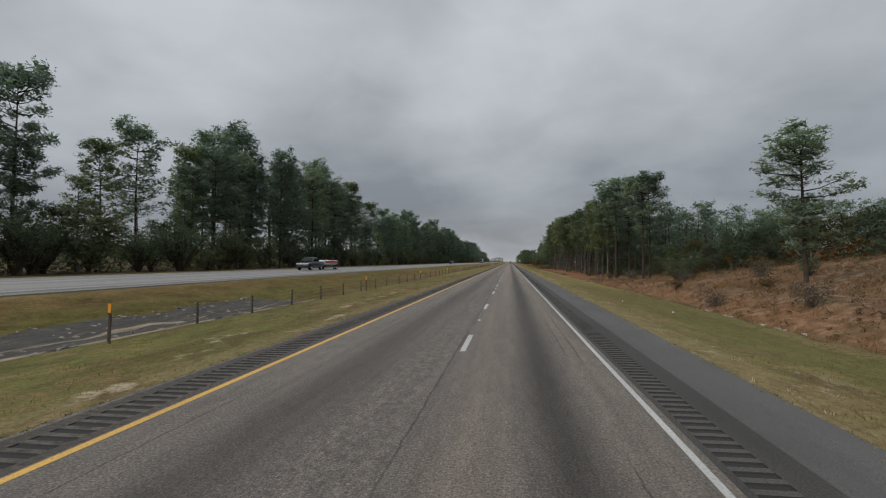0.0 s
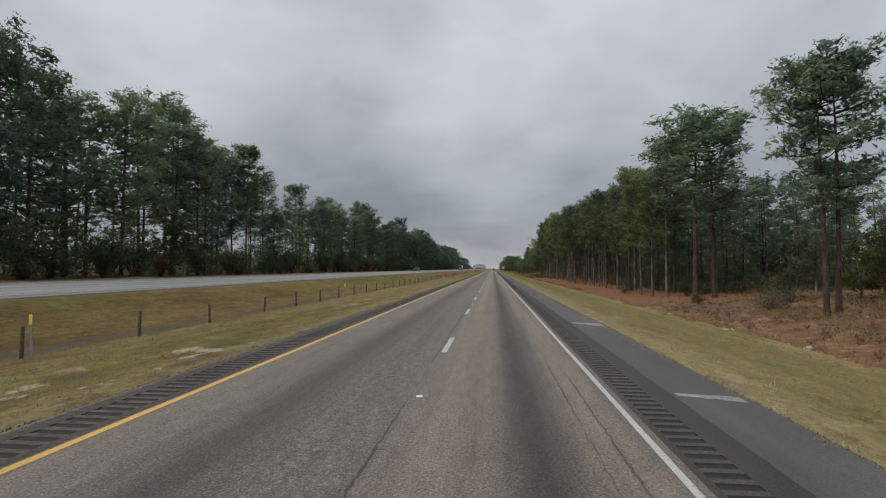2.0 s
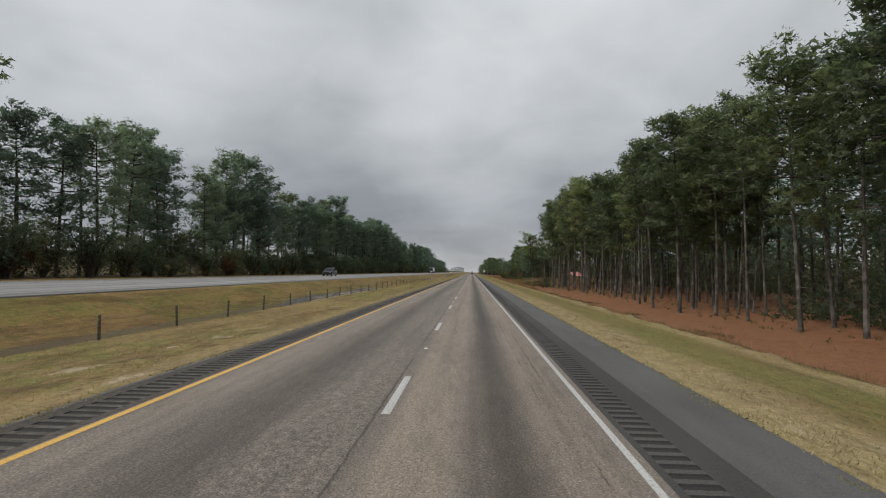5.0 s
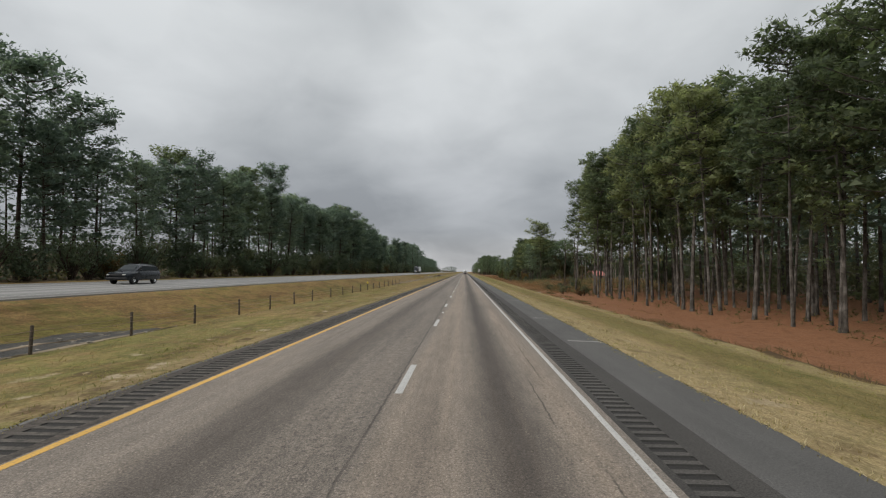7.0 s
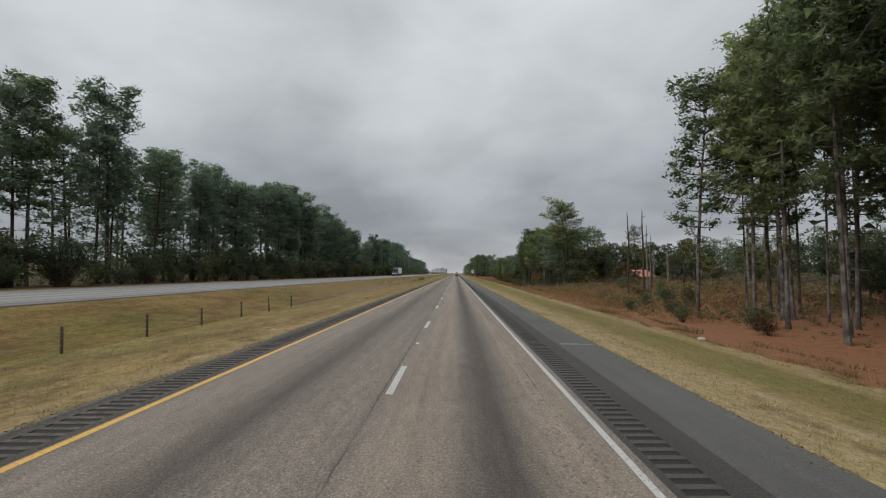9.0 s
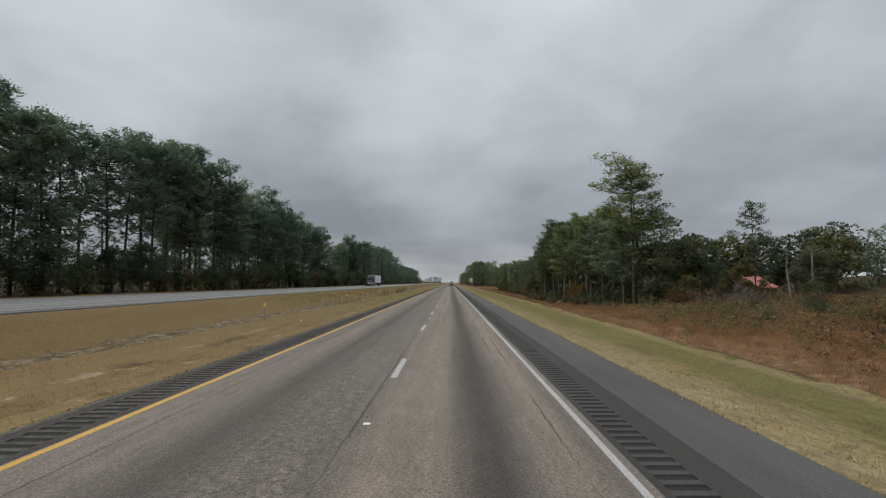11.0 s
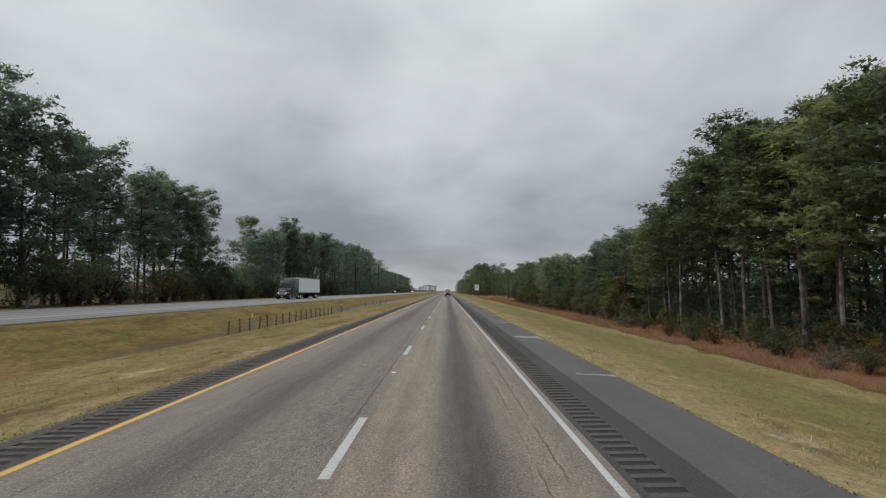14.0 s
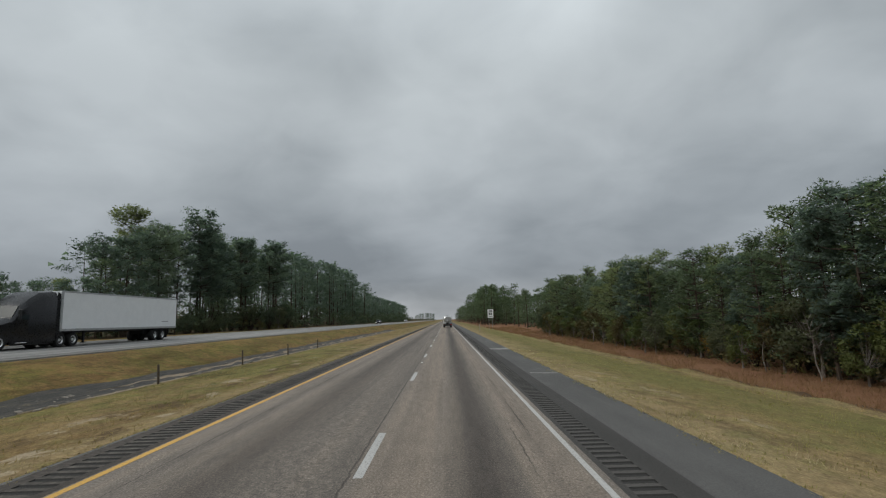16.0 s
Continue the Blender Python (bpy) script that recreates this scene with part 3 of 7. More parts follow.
def strip(name, x0, x1, z, mat, label, y0=Y0, y1=Y1, thick=0.22, step=20.0, z1=None):
    b = Bits()
    z1 = z if z1 is None else z1
    n = int((y1 - y0) / step)
    v, f = [], []
    for k in range(n + 1):
        y = y0 + (y1 - y0) * k / n
        v += [(x0, y, z - thick), (x0, y, z), (x1, y, z1), (x1, y, z1 - thick)]
    for k in range(n):
        o = 4 * k
        f += [(o, o + 4, o + 5, o + 1), (o + 1, o + 5, o + 6, o + 2), (o + 2, o + 6, o + 7, o + 3)]
    f += [(0, 1, 2, 3), (4 * n + 3, 4 * n + 2, 4 * n + 1, 4 * n)]
    b.add(v, f)
    return tagged(new(name, b.mesh(name, mat)), label, "road", kind="structure")


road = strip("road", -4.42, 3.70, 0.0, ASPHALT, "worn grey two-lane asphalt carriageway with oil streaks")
strip("shoulder", 4.75, 6.15, -0.012, SHOULDER, "smooth grey asphalt shoulder beside the grass", z1=-0.05)
far_road = strip("road", -32.4, -20.4, 1.30, FAR_ROAD, "pale grey opposite carriageway beyond the median", z1=0.97, thick=0.3)


def rumble(name, x0, g0, g1, x1, y0, y1, cycle, label, mat, tops):
    """A dark strip with milled cross grooves."""
    n = int((y1 - y0) / cycle)
    v, f, idx = [], [], []
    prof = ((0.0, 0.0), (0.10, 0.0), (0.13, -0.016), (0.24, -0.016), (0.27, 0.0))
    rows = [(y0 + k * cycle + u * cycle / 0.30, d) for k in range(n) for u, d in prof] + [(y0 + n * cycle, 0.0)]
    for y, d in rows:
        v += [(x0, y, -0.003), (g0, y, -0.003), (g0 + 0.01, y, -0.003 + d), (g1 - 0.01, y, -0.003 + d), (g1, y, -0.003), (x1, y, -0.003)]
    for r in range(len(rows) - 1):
        # sunken faces take the near-black groove colour, level ones the paler top
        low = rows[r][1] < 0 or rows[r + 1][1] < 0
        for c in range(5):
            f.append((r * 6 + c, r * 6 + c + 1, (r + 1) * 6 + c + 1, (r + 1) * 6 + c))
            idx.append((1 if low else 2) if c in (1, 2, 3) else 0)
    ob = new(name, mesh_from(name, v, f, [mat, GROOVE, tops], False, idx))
    return tagged(ob, label, "road", kind="structure")


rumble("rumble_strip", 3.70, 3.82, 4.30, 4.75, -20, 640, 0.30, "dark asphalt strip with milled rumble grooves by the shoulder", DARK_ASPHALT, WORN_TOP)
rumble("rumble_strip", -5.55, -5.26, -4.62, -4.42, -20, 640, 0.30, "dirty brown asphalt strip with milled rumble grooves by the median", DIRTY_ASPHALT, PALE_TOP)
strip("asphalt_lip", -5.66, -5.55, -0.006, LIP, "broken pale lip where the asphalt meets the median grass", y1=640.0)
strip("shoulder", 3.70, 4.75, -0.003, DARK_ASPHALT, "dark asphalt strip along the shoulder far ahead", y0=640.2)
strip("shoulder", -5.55, -4.42, -0.003, DARK_ASPHALT, "dark asphalt strip along the median far ahead", y0=640.2)


def line(name, x, w, y0, y1, mat, label, z=0.004, parent=None):
    b = Bits().box(x - w / 2, x + w / 2, y0, y1, z - 0.006, z)
    ob = new(name, b.mesh(name, mat))
    if parent is not None:
        ob.parent = parent
        return ob
    return tagged(ob, label, "road marking", kind="structure")


line("edge_line", 3.53, 0.10, Y0, Y1, WHITE_PAINT, "worn white edge line")
line("edge_line", -4.30, 0.14, Y0, Y1, YELLOW_PAINT, "worn yellow edge line by the median")
dash_mesh = Bits().box(-0.075, 0.075, 0, 3.05, -0.002, 0.004).mesh("lane_dash", WHITE_PAINT)
for k in range(-3, 110):
    d = part("lane_dash", dash_mesh, road, m=pose(0.0, DASH0 + DASH_STEP * k, 0))
line("edge_line", -21.9, 0.14, Y0, Y1, WHITE_PAINT, "yellow-white line of the opposite carriageway", z=1.03)
line("edge_line", -30.2, 0.14, Y0, Y1, WHITE_PAINT, "white outer line of the opposite carriageway", z=1.265)
far_dash = Bits().box(-0.075, 0.075, 0, 3.05, -0.004, 0.012).mesh("lane_dash", WHITE_PAINT)
for k in range(0, 75):
    part("lane_dash", far_dash, far_road, m=pose(-26.0, 5 + DASH_STEP * k, 1.127))

# ---- plant materials ----
def foliage(name, lo, hi, other=None, rough=0.65, thin_part=0.3):
    m, nt, b = material(name, rough, 0.0, 0.25)
    info = nt.nodes.new("ShaderNodeObjectInfo").outputs["Random"]
    leaf = nt.nodes.new("ShaderNodeNewGeometry").outputs["Random Per Island"]
    p = place_of(nt)
    n1, n2 = grain(nt, p, 0.55, 3.0), grain(nt, p, 2.6, 2.0)
    f = calc(nt, "ADD", calc(nt, "MULTIPLY", n1, 0.55), calc(nt, "ADD", calc(nt, "MULTIPLY", n2, 0.3), calc(nt, "MULTIPLY", leaf, 0.15)))
    col = ramp(nt, f, (0.34, tuple(c * 0.82 for c in lo)), (0.66, tuple(c * 1.1 for c in hi)))
    if other:
        col = mix(nt, ramp(nt, calc(nt, "ADD", calc(nt, "MULTIPLY", info, 0.5), calc(nt, "MULTIPLY", grain(nt, p, 0.21, 3.0), 0.5)), (0.48, 0.0), (0.72, 0.7)), col, other)
    col = mix(nt, 1.0, col, ramp(nt, info, (0.0, 0.8), (1.0, 1.2)), "MULTIPLY")
    nt.links.new(col, b.inputs["Base Color"])
    # thin leaves let part of the light through
    thin = nt.nodes.new("ShaderNodeBsdfTranslucent")
    nt.links.new(mix(nt, 1.0, col, (1.1, 1.15, 0.8), "MULTIPLY"), thin.inputs["Color"])
    both = nt.nodes.new("ShaderNodeMixShader")
    both.inputs[0].default_value = thin_part
    nt.links.new(b.outputs[0], both.inputs[1])
    nt.links.new(thin.outputs[0], both.inputs[2])
    nt.links.new(both.outputs[0], nt.nodes["Material Output"].inputs["Surface"])
    return m


def bark(name, lo, hi, pale):
    m, nt, b = material(name, 0.92, 0.0, 0.15)
    p = place_of(nt, (1, 1, 0.28))
    n1, n2 = grain(nt, p, 9.0, 5.0, 0.7), grain(nt, place_of(nt), 1.1, 4.0)
    col = ramp(nt, n1, (0.3, lo), (0.68, hi))
    col = mix(nt, ramp(nt, n2, (0.45, 0.0), (0.65, 0.75)), col, pale)
    nt.links.new(col, b.inputs["Base Color"])
    relief(nt, b, n1, 0.9, 0.05)
    return m


# needle green with distance haze mixed into its colour: bluer and lifted
NEEDLE = foliage("hazy_pine_needles", (0.098, 0.143, 0.129), (0.186, 0.245, 0.204), (0.188, 0.231, 0.161), thin_part=0.55)
# sunlit copy of the needles: warm light put into a yellower olive colour
NEEDLE_SUNLIT = foliage("sunlit_olive_needles", (0.082, 0.116, 0.075), (0.177, 0.214, 0.125), (0.210, 0.226, 0.110), thin_part=0.55)
NEEDLE_YOUNG = foliage("young_pine_needles", (0.090, 0.132, 0.090), (0.177, 0.228, 0.137), (0.202, 0.226, 0.113), thin_part=0.55)
# undergrowth green, also raised and tinted blue to carry the haze
LEAF_GREEN = foliage("hazy_green_leaves", (0.066, 0.094, 0.071), (0.132, 0.163, 0.108), (0.132, 0.132, 0.078), thin_part=0.55)
LEAF_RUST = foliage("broad_leaves_rust", (0.07, 0.035, 0.016), (0.165, 0.085, 0.032), (0.11, 0.09, 0.03))
LEAF_LIGHT = foliage("broad_leaves_light_green", (0.06, 0.085, 0.028), (0.13, 0.165, 0.055), (0.15, 0.145, 0.05))
LEAF_BROWN = foliage("broad_leaves_brown", (0.072, 0.062, 0.028), (0.15, 0.125, 0.055), (0.12, 0.12, 0.045))
LEAF_OLIVE = foliage("olive_scrub_leaves", (0.12, 0.118, 0.052), (0.24, 0.22, 0.105), (0.24, 0.18, 0.095))
LEAF_YELLOW = foliage("broad_leaves_yellow", (0.13, 0.075, 0.018), (0.30, 0.19, 0.045))
TWIGS = foliage("bare_twigs", (0.06, 0.048, 0.036), (0.15, 0.12, 0.09))
SEDGE = foliage("broom_sedge", (0.17, 0.098, 0.052), (0.34, 0.215, 0.125), (0.25, 0.14, 0.075), 0.85, 0.45)
GRASS_DRY = foliage("dry_grass_blades", (0.24, 0.18, 0.085), (0.44, 0.34, 0.175), (0.22, 0.20, 0.08), 0.85, 0.45)
GRASS_SOIL = foliage("soil_brown_thatch", (0.05, 0.038, 0.022), (0.15, 0.115, 0.065), (0.22, 0.175, 0.095), 0.9, 0.3)
GRASS_BROWN = foliage("brown_grass_blades", (0.15, 0.105, 0.05), (0.29, 0.21, 0.105), (0.17, 0.155, 0.065), 0.85, 0.45)
GRASS_GREEN = foliage("green_grass_blades", (0.15, 0.16, 0.05), (0.28, 0.27, 0.10), (0.30, 0.25, 0.11), 0.85, 0.45)
GRASS_OLIVE = foliage("olive_grass_blades", (0.105, 0.108, 0.038), (0.205, 0.195, 0.075), (0.20, 0.165, 0.075), 0.85, 0.45)
BARK = bark("pine_bark", (0.026, 0.023, 0.020), (0.110, 0.098, 0.086), (0.20, 0.185, 0.168))
BARK_DARK = bark("dark_pine_bark", (0.022, 0.017, 0.013), (0.085, 0.064, 0.05), (0.10, 0.08, 0.062))
BARK_DEAD = bark("weathered_dead_wood", (0.10, 0.088, 0.075), (0.30, 0.27, 0.24), (0.07, 0.055, 0.045))


# ---- pine trees ----
def tufts(rng, centres, ways, blades, length, width, spread):
    """Stars of needle blades round each centre: one triangle a blade."""
    c = np.repeat(np.asarray(centres, float), blades, 0)
    w = np.repeat(np.asarray(ways, float), blades, 0)
    d = w + spread * rng.normal(size=c.shape)
    d /= np.linalg.norm(d, axis=1)[:, None] + 1e-9
    side = np.cross(d, rng.normal(size=c.shape))
    side /= np.linalg.norm(side, axis=1)[:, None] + 1e-9
    ln = length * rng.uniform(0.6, 1.25, (len(c), 1))
    wd = width * rng.uniform(0.7, 1.3, (len(c), 1))
    a, b, t = c + d * ln * 0.12 + side * wd * 0.5, c + d * ln * 0.55 - side * wd * 0.6, c + d * ln
    return np.stack([a, b, t], 1).reshape(-1, 3)


def clumps(rng, centres, sizes, flat, sprays, blades, length, width, fill, grit=0.2):
    """Rounded, flattened clumps of leaf sprays round each centre: triangle corners, and the outward way at each corner."""
    cen, size = np.asarray(centres, float), np.asarray(sizes, float)
    squash = np.array((1.0, 1.0, flat))
    # sprays over the shell, more of them on the upper side
    shell = rng.normal(size=(len(cen), sprays, 3))
    shell[:, :, 2] += 0.35
    shell /= np.linalg.norm(shell, axis=2)[:, :, None] + 1e-9
    base = cen[:, None] + shell * squash * (size[:, None] * rng.uniform(0.72, 1.0, (len(cen), sprays)))[:, :, None]
    out = np.repeat(shell, blades, 1).reshape(-1, 3)
    base = np.repeat(base, blades, 1).reshape(-1, 3)
    d = out + 0.6 * rng.normal(size=out.shape)
    d /= np.linalg.norm(d, axis=1)[:, None] + 1e-9
    side = np.cross(d, rng.normal(size=d.shape))
    side /= np.linalg.norm(side, axis=1)[:, None] + 1e-9
    ln = length * rng.uniform(0.65, 1.25, (len(d), 1))
    wd = width * rng.uniform(0.7, 1.3, (len(d), 1))
    tri = np.stack([base - d * ln * 0.25 + side * wd * 0.5, base - d * ln * 0.25 - side * wd * 0.5, base + d * ln], 1)
    way = out
    if fill:
        # broader leaf masses inside, so that the clump is dense
        inn = rng.normal(size=(len(cen), fill, 3))
        inn[:, :, 2] += 0.2
        inn /= np.linalg.norm(inn, axis=2)[:, :, None] + 1e-9
        mid = (cen[:, None] + inn * squash * (size[:, None] * rng.uniform(0.2, 0.85, (len(cen), fill)))[:, :, None]).reshape(-1, 3)
        big = np.repeat(size, fill)[:, None, None] * np.clip(rng.normal(size=(len(mid), 3, 3)), -1.4, 1.4) * grit * squash
        tri = np.concatenate([tri, mid[:, None] + big])
        way = np.concatenate([way, inn.reshape(-1, 3)])
    way = way + (0, 0, 0.25)
    way /= np.linalg.norm(way, axis=1)[:, None] + 1e-9
    face = np.cross(tri[:, 1] - tri[:, 0], tri[:, 2] - tri[:, 0])
    turn = (face * way).sum(1) < 0
    tri[turn] = tri[turn][:, ::-1]
    face[turn] *= -1
    face /= np.linalg.norm(face, axis=1)[:, None] + 1e-9
    way = way + 0.08 * face
    way /= np.linalg.norm(way, axis=1)[:, None] + 1e-9
    return tri.reshape(-1, 3), np.repeat(way, 3, 0)


def pine_shape(seed, height, crown_from, reach, gap, per_limb, clump, sprays, length, width, fill, sides=7, lean=0.02, stubs=6, trunk_r=0.26, boughs=True, ragged=0.3):
    """Trunk with limbs, as Bits, and the crown's triangle corners with their outward ways."""
    rng = np.random.default_rng(seed)
    wood = Bits()
    bend = rng.normal(size=2) * lean * height
    wave = rng.uniform(0, 6.28, 2)

    def axis(h):
        k = h / height
        return Vector((bend[0] * k * k + 0.16 * math.sin(3 * k + wave[0]), bend[1] * k * k + 0.16 * math.sin(3.5 * k + wave[1]), h))

    hs = [0, 0.03 * height, 0.15 * height, 0.35 * height, 0.55 * height, 0.75 * height, 0.9 * height, height * 0.985]
    rr = [trunk_r * k for k in (1.35, 1.05, 0.92, 0.78, 0.60, 0.36, 0.17, 0.04)]
    base = axis(0)
    wood.tube([axis(h) - base - Vector((0, 0, 0.25 if h == 0 else 0)) for h in hs], rr, sides)
    cen, size = [], []
    ang = rng.uniform(0, 6.28)
    lobes = rng.uniform(1.0 - 1.2 * ragged, 1.0 + 0.8 * ragged, (4, 6))
    h = height * crown_from
    while h < height * 0.96:
        f = (h / height - crown_from) / (1.0 - crown_from)
        prof = 0.52 + 0.48 * math.sin(math.pi * 0.5 * f / 0.40) if f < 0.40 else math.sqrt(max(0.04, 1.0 - ((f - 0.40) / 0.66) ** 2))
        number = int(rng.integers(2, 5)) if f < 0.8 else 4
        ang += rng.uniform(0.4, 1.2)
        for q in range(number):
            a = (ang + 6.283 * q / number + rng.normal() * 0.35) % 6.283
            ln = reach * prof * lobes[min(3, int(f * 4))][int(a / 1.0472) % 6] * rng.uniform(0.6, 1.12)
            tilt = -0.02 + 0.60 * f ** 1.4 + rng.normal() * 0.12
            p0 = axis(h + rng.normal() * 0.2) - base
            out = Vector((math.cos(a), math.sin(a), 0))
            across = Vector((-math.sin(a), math.cos(a), 0))
            pts = [p0]
            for s in (0.35, 0.7, 1.0):
                pts.append(p0 + out * ln * s * (1 - 0.25 * f) + across * rng.normal() * 0.06 * ln + Vector((0, 0, ln * (tilt * s * 0.7 + 0.16 * s ** 3 - 0.10 * s * (1 - s)))))
            r0 = 0.03 + 0.014 * ln
            if boughs:
                wood.tube(pts, [r0, r0 * 0.7, r0 * 0.42, r0 * 0.15], 4, caps=False)
            n = max(1, round(per_limb * ln / reach * rng.uniform(0.8, 1.25)))
            for w in range(n):
                s = 1.0 - 0.66 * (w + rng.uniform(0.0, 0.6)) / n
                k = min(2, int(s * 3))
                mid = pts[k].lerp(pts[k + 1], min(s * 3 - k, 1.0))
                side = (0 if w == 0 else 1 if w % 2 else -1) * rng.uniform(0.14, 0.40) * ln * (1.3 - s)
                cen.append(tuple(mid + across * side + Vector((0, 0, 0.2 * clump + abs(side) * 0.10))))
                size.append(clump * rng.uniform(0.62, 1.25) * (1.0 if w else 1.08))
        h += gap * rng.uniform(0.6, 1.4) * (1.0 - 0.35 * f)
    for k in range(4):
        cen.append(tuple(axis(height * (0.93 + 0.05 * k / 3)) - base + Vector((rng.normal() * 0.5, rng.normal() * 0.5, 0)) * clump))
        size.append(clump * (1.1 - 0.12 * k))
    for k in range(stubs):
        h = height * crown_from * rng.uniform(0.35, 0.98)
        a = rng.uniform(0, 6.28)
        ln = rng.uniform(0.4, 1.8)
        p0 = axis(h) - base
        e = p0 + Vector((math.cos(a), math.sin(a), rng.uniform(-0.2, 0.25))) * ln
        wood.tube([p0, e], [0.035, 0.012], 4, caps=False)
        if h > 0.55 * height * crown_from and k % 2 == 0:
            cen.append(tuple(e))
            size.append(0.55 * clump * rng.uniform(0.7, 1.2))
    return wood, clumps(rng, cen, size, 0.62, sprays, 3, length, width, fill, 0.23 if boughs else 0.3)


def tri_mesh(name, corners, mat, ways=None):
    n = len(corners) // 3
    me = bpy.data.meshes.new(name)
    me.vertices.add(len(corners))
    me.vertices.foreach_set("co", np.asarray(corners, np.float32).ravel())
    me.loops.add(3 * n)
    me.loops.foreach_set("vertex_index", np.arange(3 * n, dtype=np.int32))
    me.polygons.add(n)
    me.polygons.foreach_set("loop_start", np.arange(0, 3 * n, 3, dtype=np.int32))
    me.materials.append(mat)
    me.update(calc_edges=True)
    if ways is not None:
        # leaf masses are shaded by the round of their clump
        me.polygons.foreach_set("use_smooth", [True] * n)
        at = me.attributes.new("custom_normal", "FLOAT_VECTOR", "POINT")
        at.data.foreach_set("vector", np.asarray(ways, np.float32).ravel())
    return me


# height, crown start, reach, whorl gap, clumps per limb, clump radius, sprays, spray length, spray width, fill, stubs, trunk radius, raggedness
KINDS = {
    "tall_a": (24.0, 0.46, 4.6, 1.12, 4.2, 1.08, 16, 0.26, 0.06, 26, 14, 0.20, 0.3),
    "tall_b": (24.0, 0.54, 4.2, 1.02, 4.2, 1.04, 16, 0.26, 0.06, 26, 18, 0.17, 0.3),
    "tall_c": (24.0, 0.38, 5.0, 1.2, 4.2, 1.12, 16, 0.26, 0.06, 26, 12, 0.22, 0.3),
    "tall_d": (24.0, 0.42, 4.6, 1.15, 4.2, 1.10, 16, 0.26, 0.06, 26, 14, 0.19, 0.3),
    "open_a": (24.0, 0.30, 5.6, 1.35, 4.4, 1.36, 16, 0.29, 0.072, 26, 8, 0.27, 0.4),
    "open_b": (24.0, 0.38, 5.4, 1.35, 4.4, 1.32, 16, 0.29, 0.072, 26, 10, 0.25, 0.4),
    "open_c": (24.0, 0.22, 5.4, 1.40, 4.2, 1.34, 16, 0.29, 0.072, 26, 6, 0.27, 0.4),
    "open_d": (24.0, 0.44, 5.8, 1.30, 4.4, 1.32, 16, 0.29, 0.072, 26, 10, 0.25, 0.4),
    "airy_a": (24.0, 0.50, 5.4, 1.1, 4.8, 1.0, 15, 0.27, 0.058, 20, 14, 0.22, 0.4),
    "airy_b": (24.0, 0.42, 5.2, 1.25, 4.6, 0.94, 15, 0.27, 0.058, 20, 12, 0.21, 0.4),
    "young_a": (12.0, 0.08, 2.7, 0.80, 2.6, 0.62, 10, 0.24, 0.075, 14, 0, 0.13, 0.3),
    "young_b": (12.0, 0.16, 2.5, 0.80, 2.6, 0.60, 10, 0.24, 0.075, 14, 0, 0.12, 0.3),
}
PROTO, FAR_PROTO = {}, {}
PINE_LABEL = {
    "tall": "tall pine with a bare grey-brown trunk and high green crown",
    "open": "broad dark green pine with layered boughs along the trunk",
    "airy": "slender pine with thin open boughs that show the sky",
    "young": "young green pine with needles down to the brush",
}


def hash_of(text):
    return sum(ord(c) * (k + 3) for k, c in enumerate(text))


def make_proto(key, mat):
    h, cf, reach, gap, per, clump, sprays, ln, wd, fill, stubs, tr, ragged = KINDS[key]
    wood, (leaf, ways) = pine_shape(hash_of(key), h, cf, reach, gap, per, clump, sprays, ln, wd, fill, stubs=stubs, trunk_r=tr, ragged=ragged)
    return wood.mesh("trunk", BARK if key.startswith("tall") else BARK_DARK, True), tri_mesh("crown", leaf, mat, ways)


for key in KINDS:
    PROTO[key] = make_proto(key, NEEDLE_YOUNG if key.startswith("young") else NEEDLE_SUNLIT if key.startswith(("tall", "airy")) else NEEDLE)


def pine(key, x, y, top, turn, group, lean=(0.0, 0.0), wide=1.0):
    """A pine whose top reaches the height top over the road."""
    z = ground_z(x, y)
    s = max(3.0, 1.04 * (top - z)) / KINDS[key][0]
    m = pose(x, y, z, lean[0], lean[1], turn) @ Matrix.Diagonal((s * wide, s * wide, s, 1))
    t = thing("pine_tree", PINE_LABEL[key.split("_")[0]], "tree", m, group)
    part("trunk", PROTO[key][0], t)
    part("crown", PROTO[key][1], t)
    return t


# light versions for the depth of the woods, joined into one sheet of trees
def far_shape(key):
    h, cf, reach, gap, per, clump, sprays, ln, wd, fill, stubs, tr, ragged = KINDS[key]
    wood, (leaf, ways) = pine_shape(hash_of(key) + 5, h, cf * 0.8, reach, gap * 1.35, per * 0.55, clump * 1.3, 3, ln * 1.8, wd * 1.9, 7, sides=5, stubs=2, trunk_r=tr, boughs=False, ragged=ragged)
    tri = []
    for f in wood.f:
        for k in range(1, len(f) - 1):
            tri += [wood.v[f[0]], wood.v[f[k]], wood.v[f[k + 1]]]
    return np.array(tri), leaf, ways


for key in KINDS:
    FAR_PROTO[key] = far_shape(key)


def woods(name, label, spots, needle, wood_mat):
    """spots: key, x, y, top, turn. One object of many trees."""
    tr, lf, wy = [], [], []
    for key, x, y, top, turn in spots:
        z = ground_z(x, y)
        s = max(3.0, top - z) / KINDS[key][0]
        c, n = math.cos(turn), math.sin(turn)
        rot = np.array([[c, -n, 0], [n, c, 0], [0, 0, 1]])
        a, b, w = FAR_PROTO[key]
        tr.append(s * a @ rot.T + (x, y, z))
        lf.append(s * b @ rot.T + (x, y, z))
        wy.append(w @ rot.T)
    t = thing(name, label, "woods", kind="stuff")
    tagged(part("trunks", tri_mesh("trunks", np.concatenate(tr), wood_mat), t), kind="stuff")
    tagged(part("crowns", tri_mesh("crowns", np.concatenate(lf), needle, np.concatenate(wy)), t), kind="stuff")
    return t


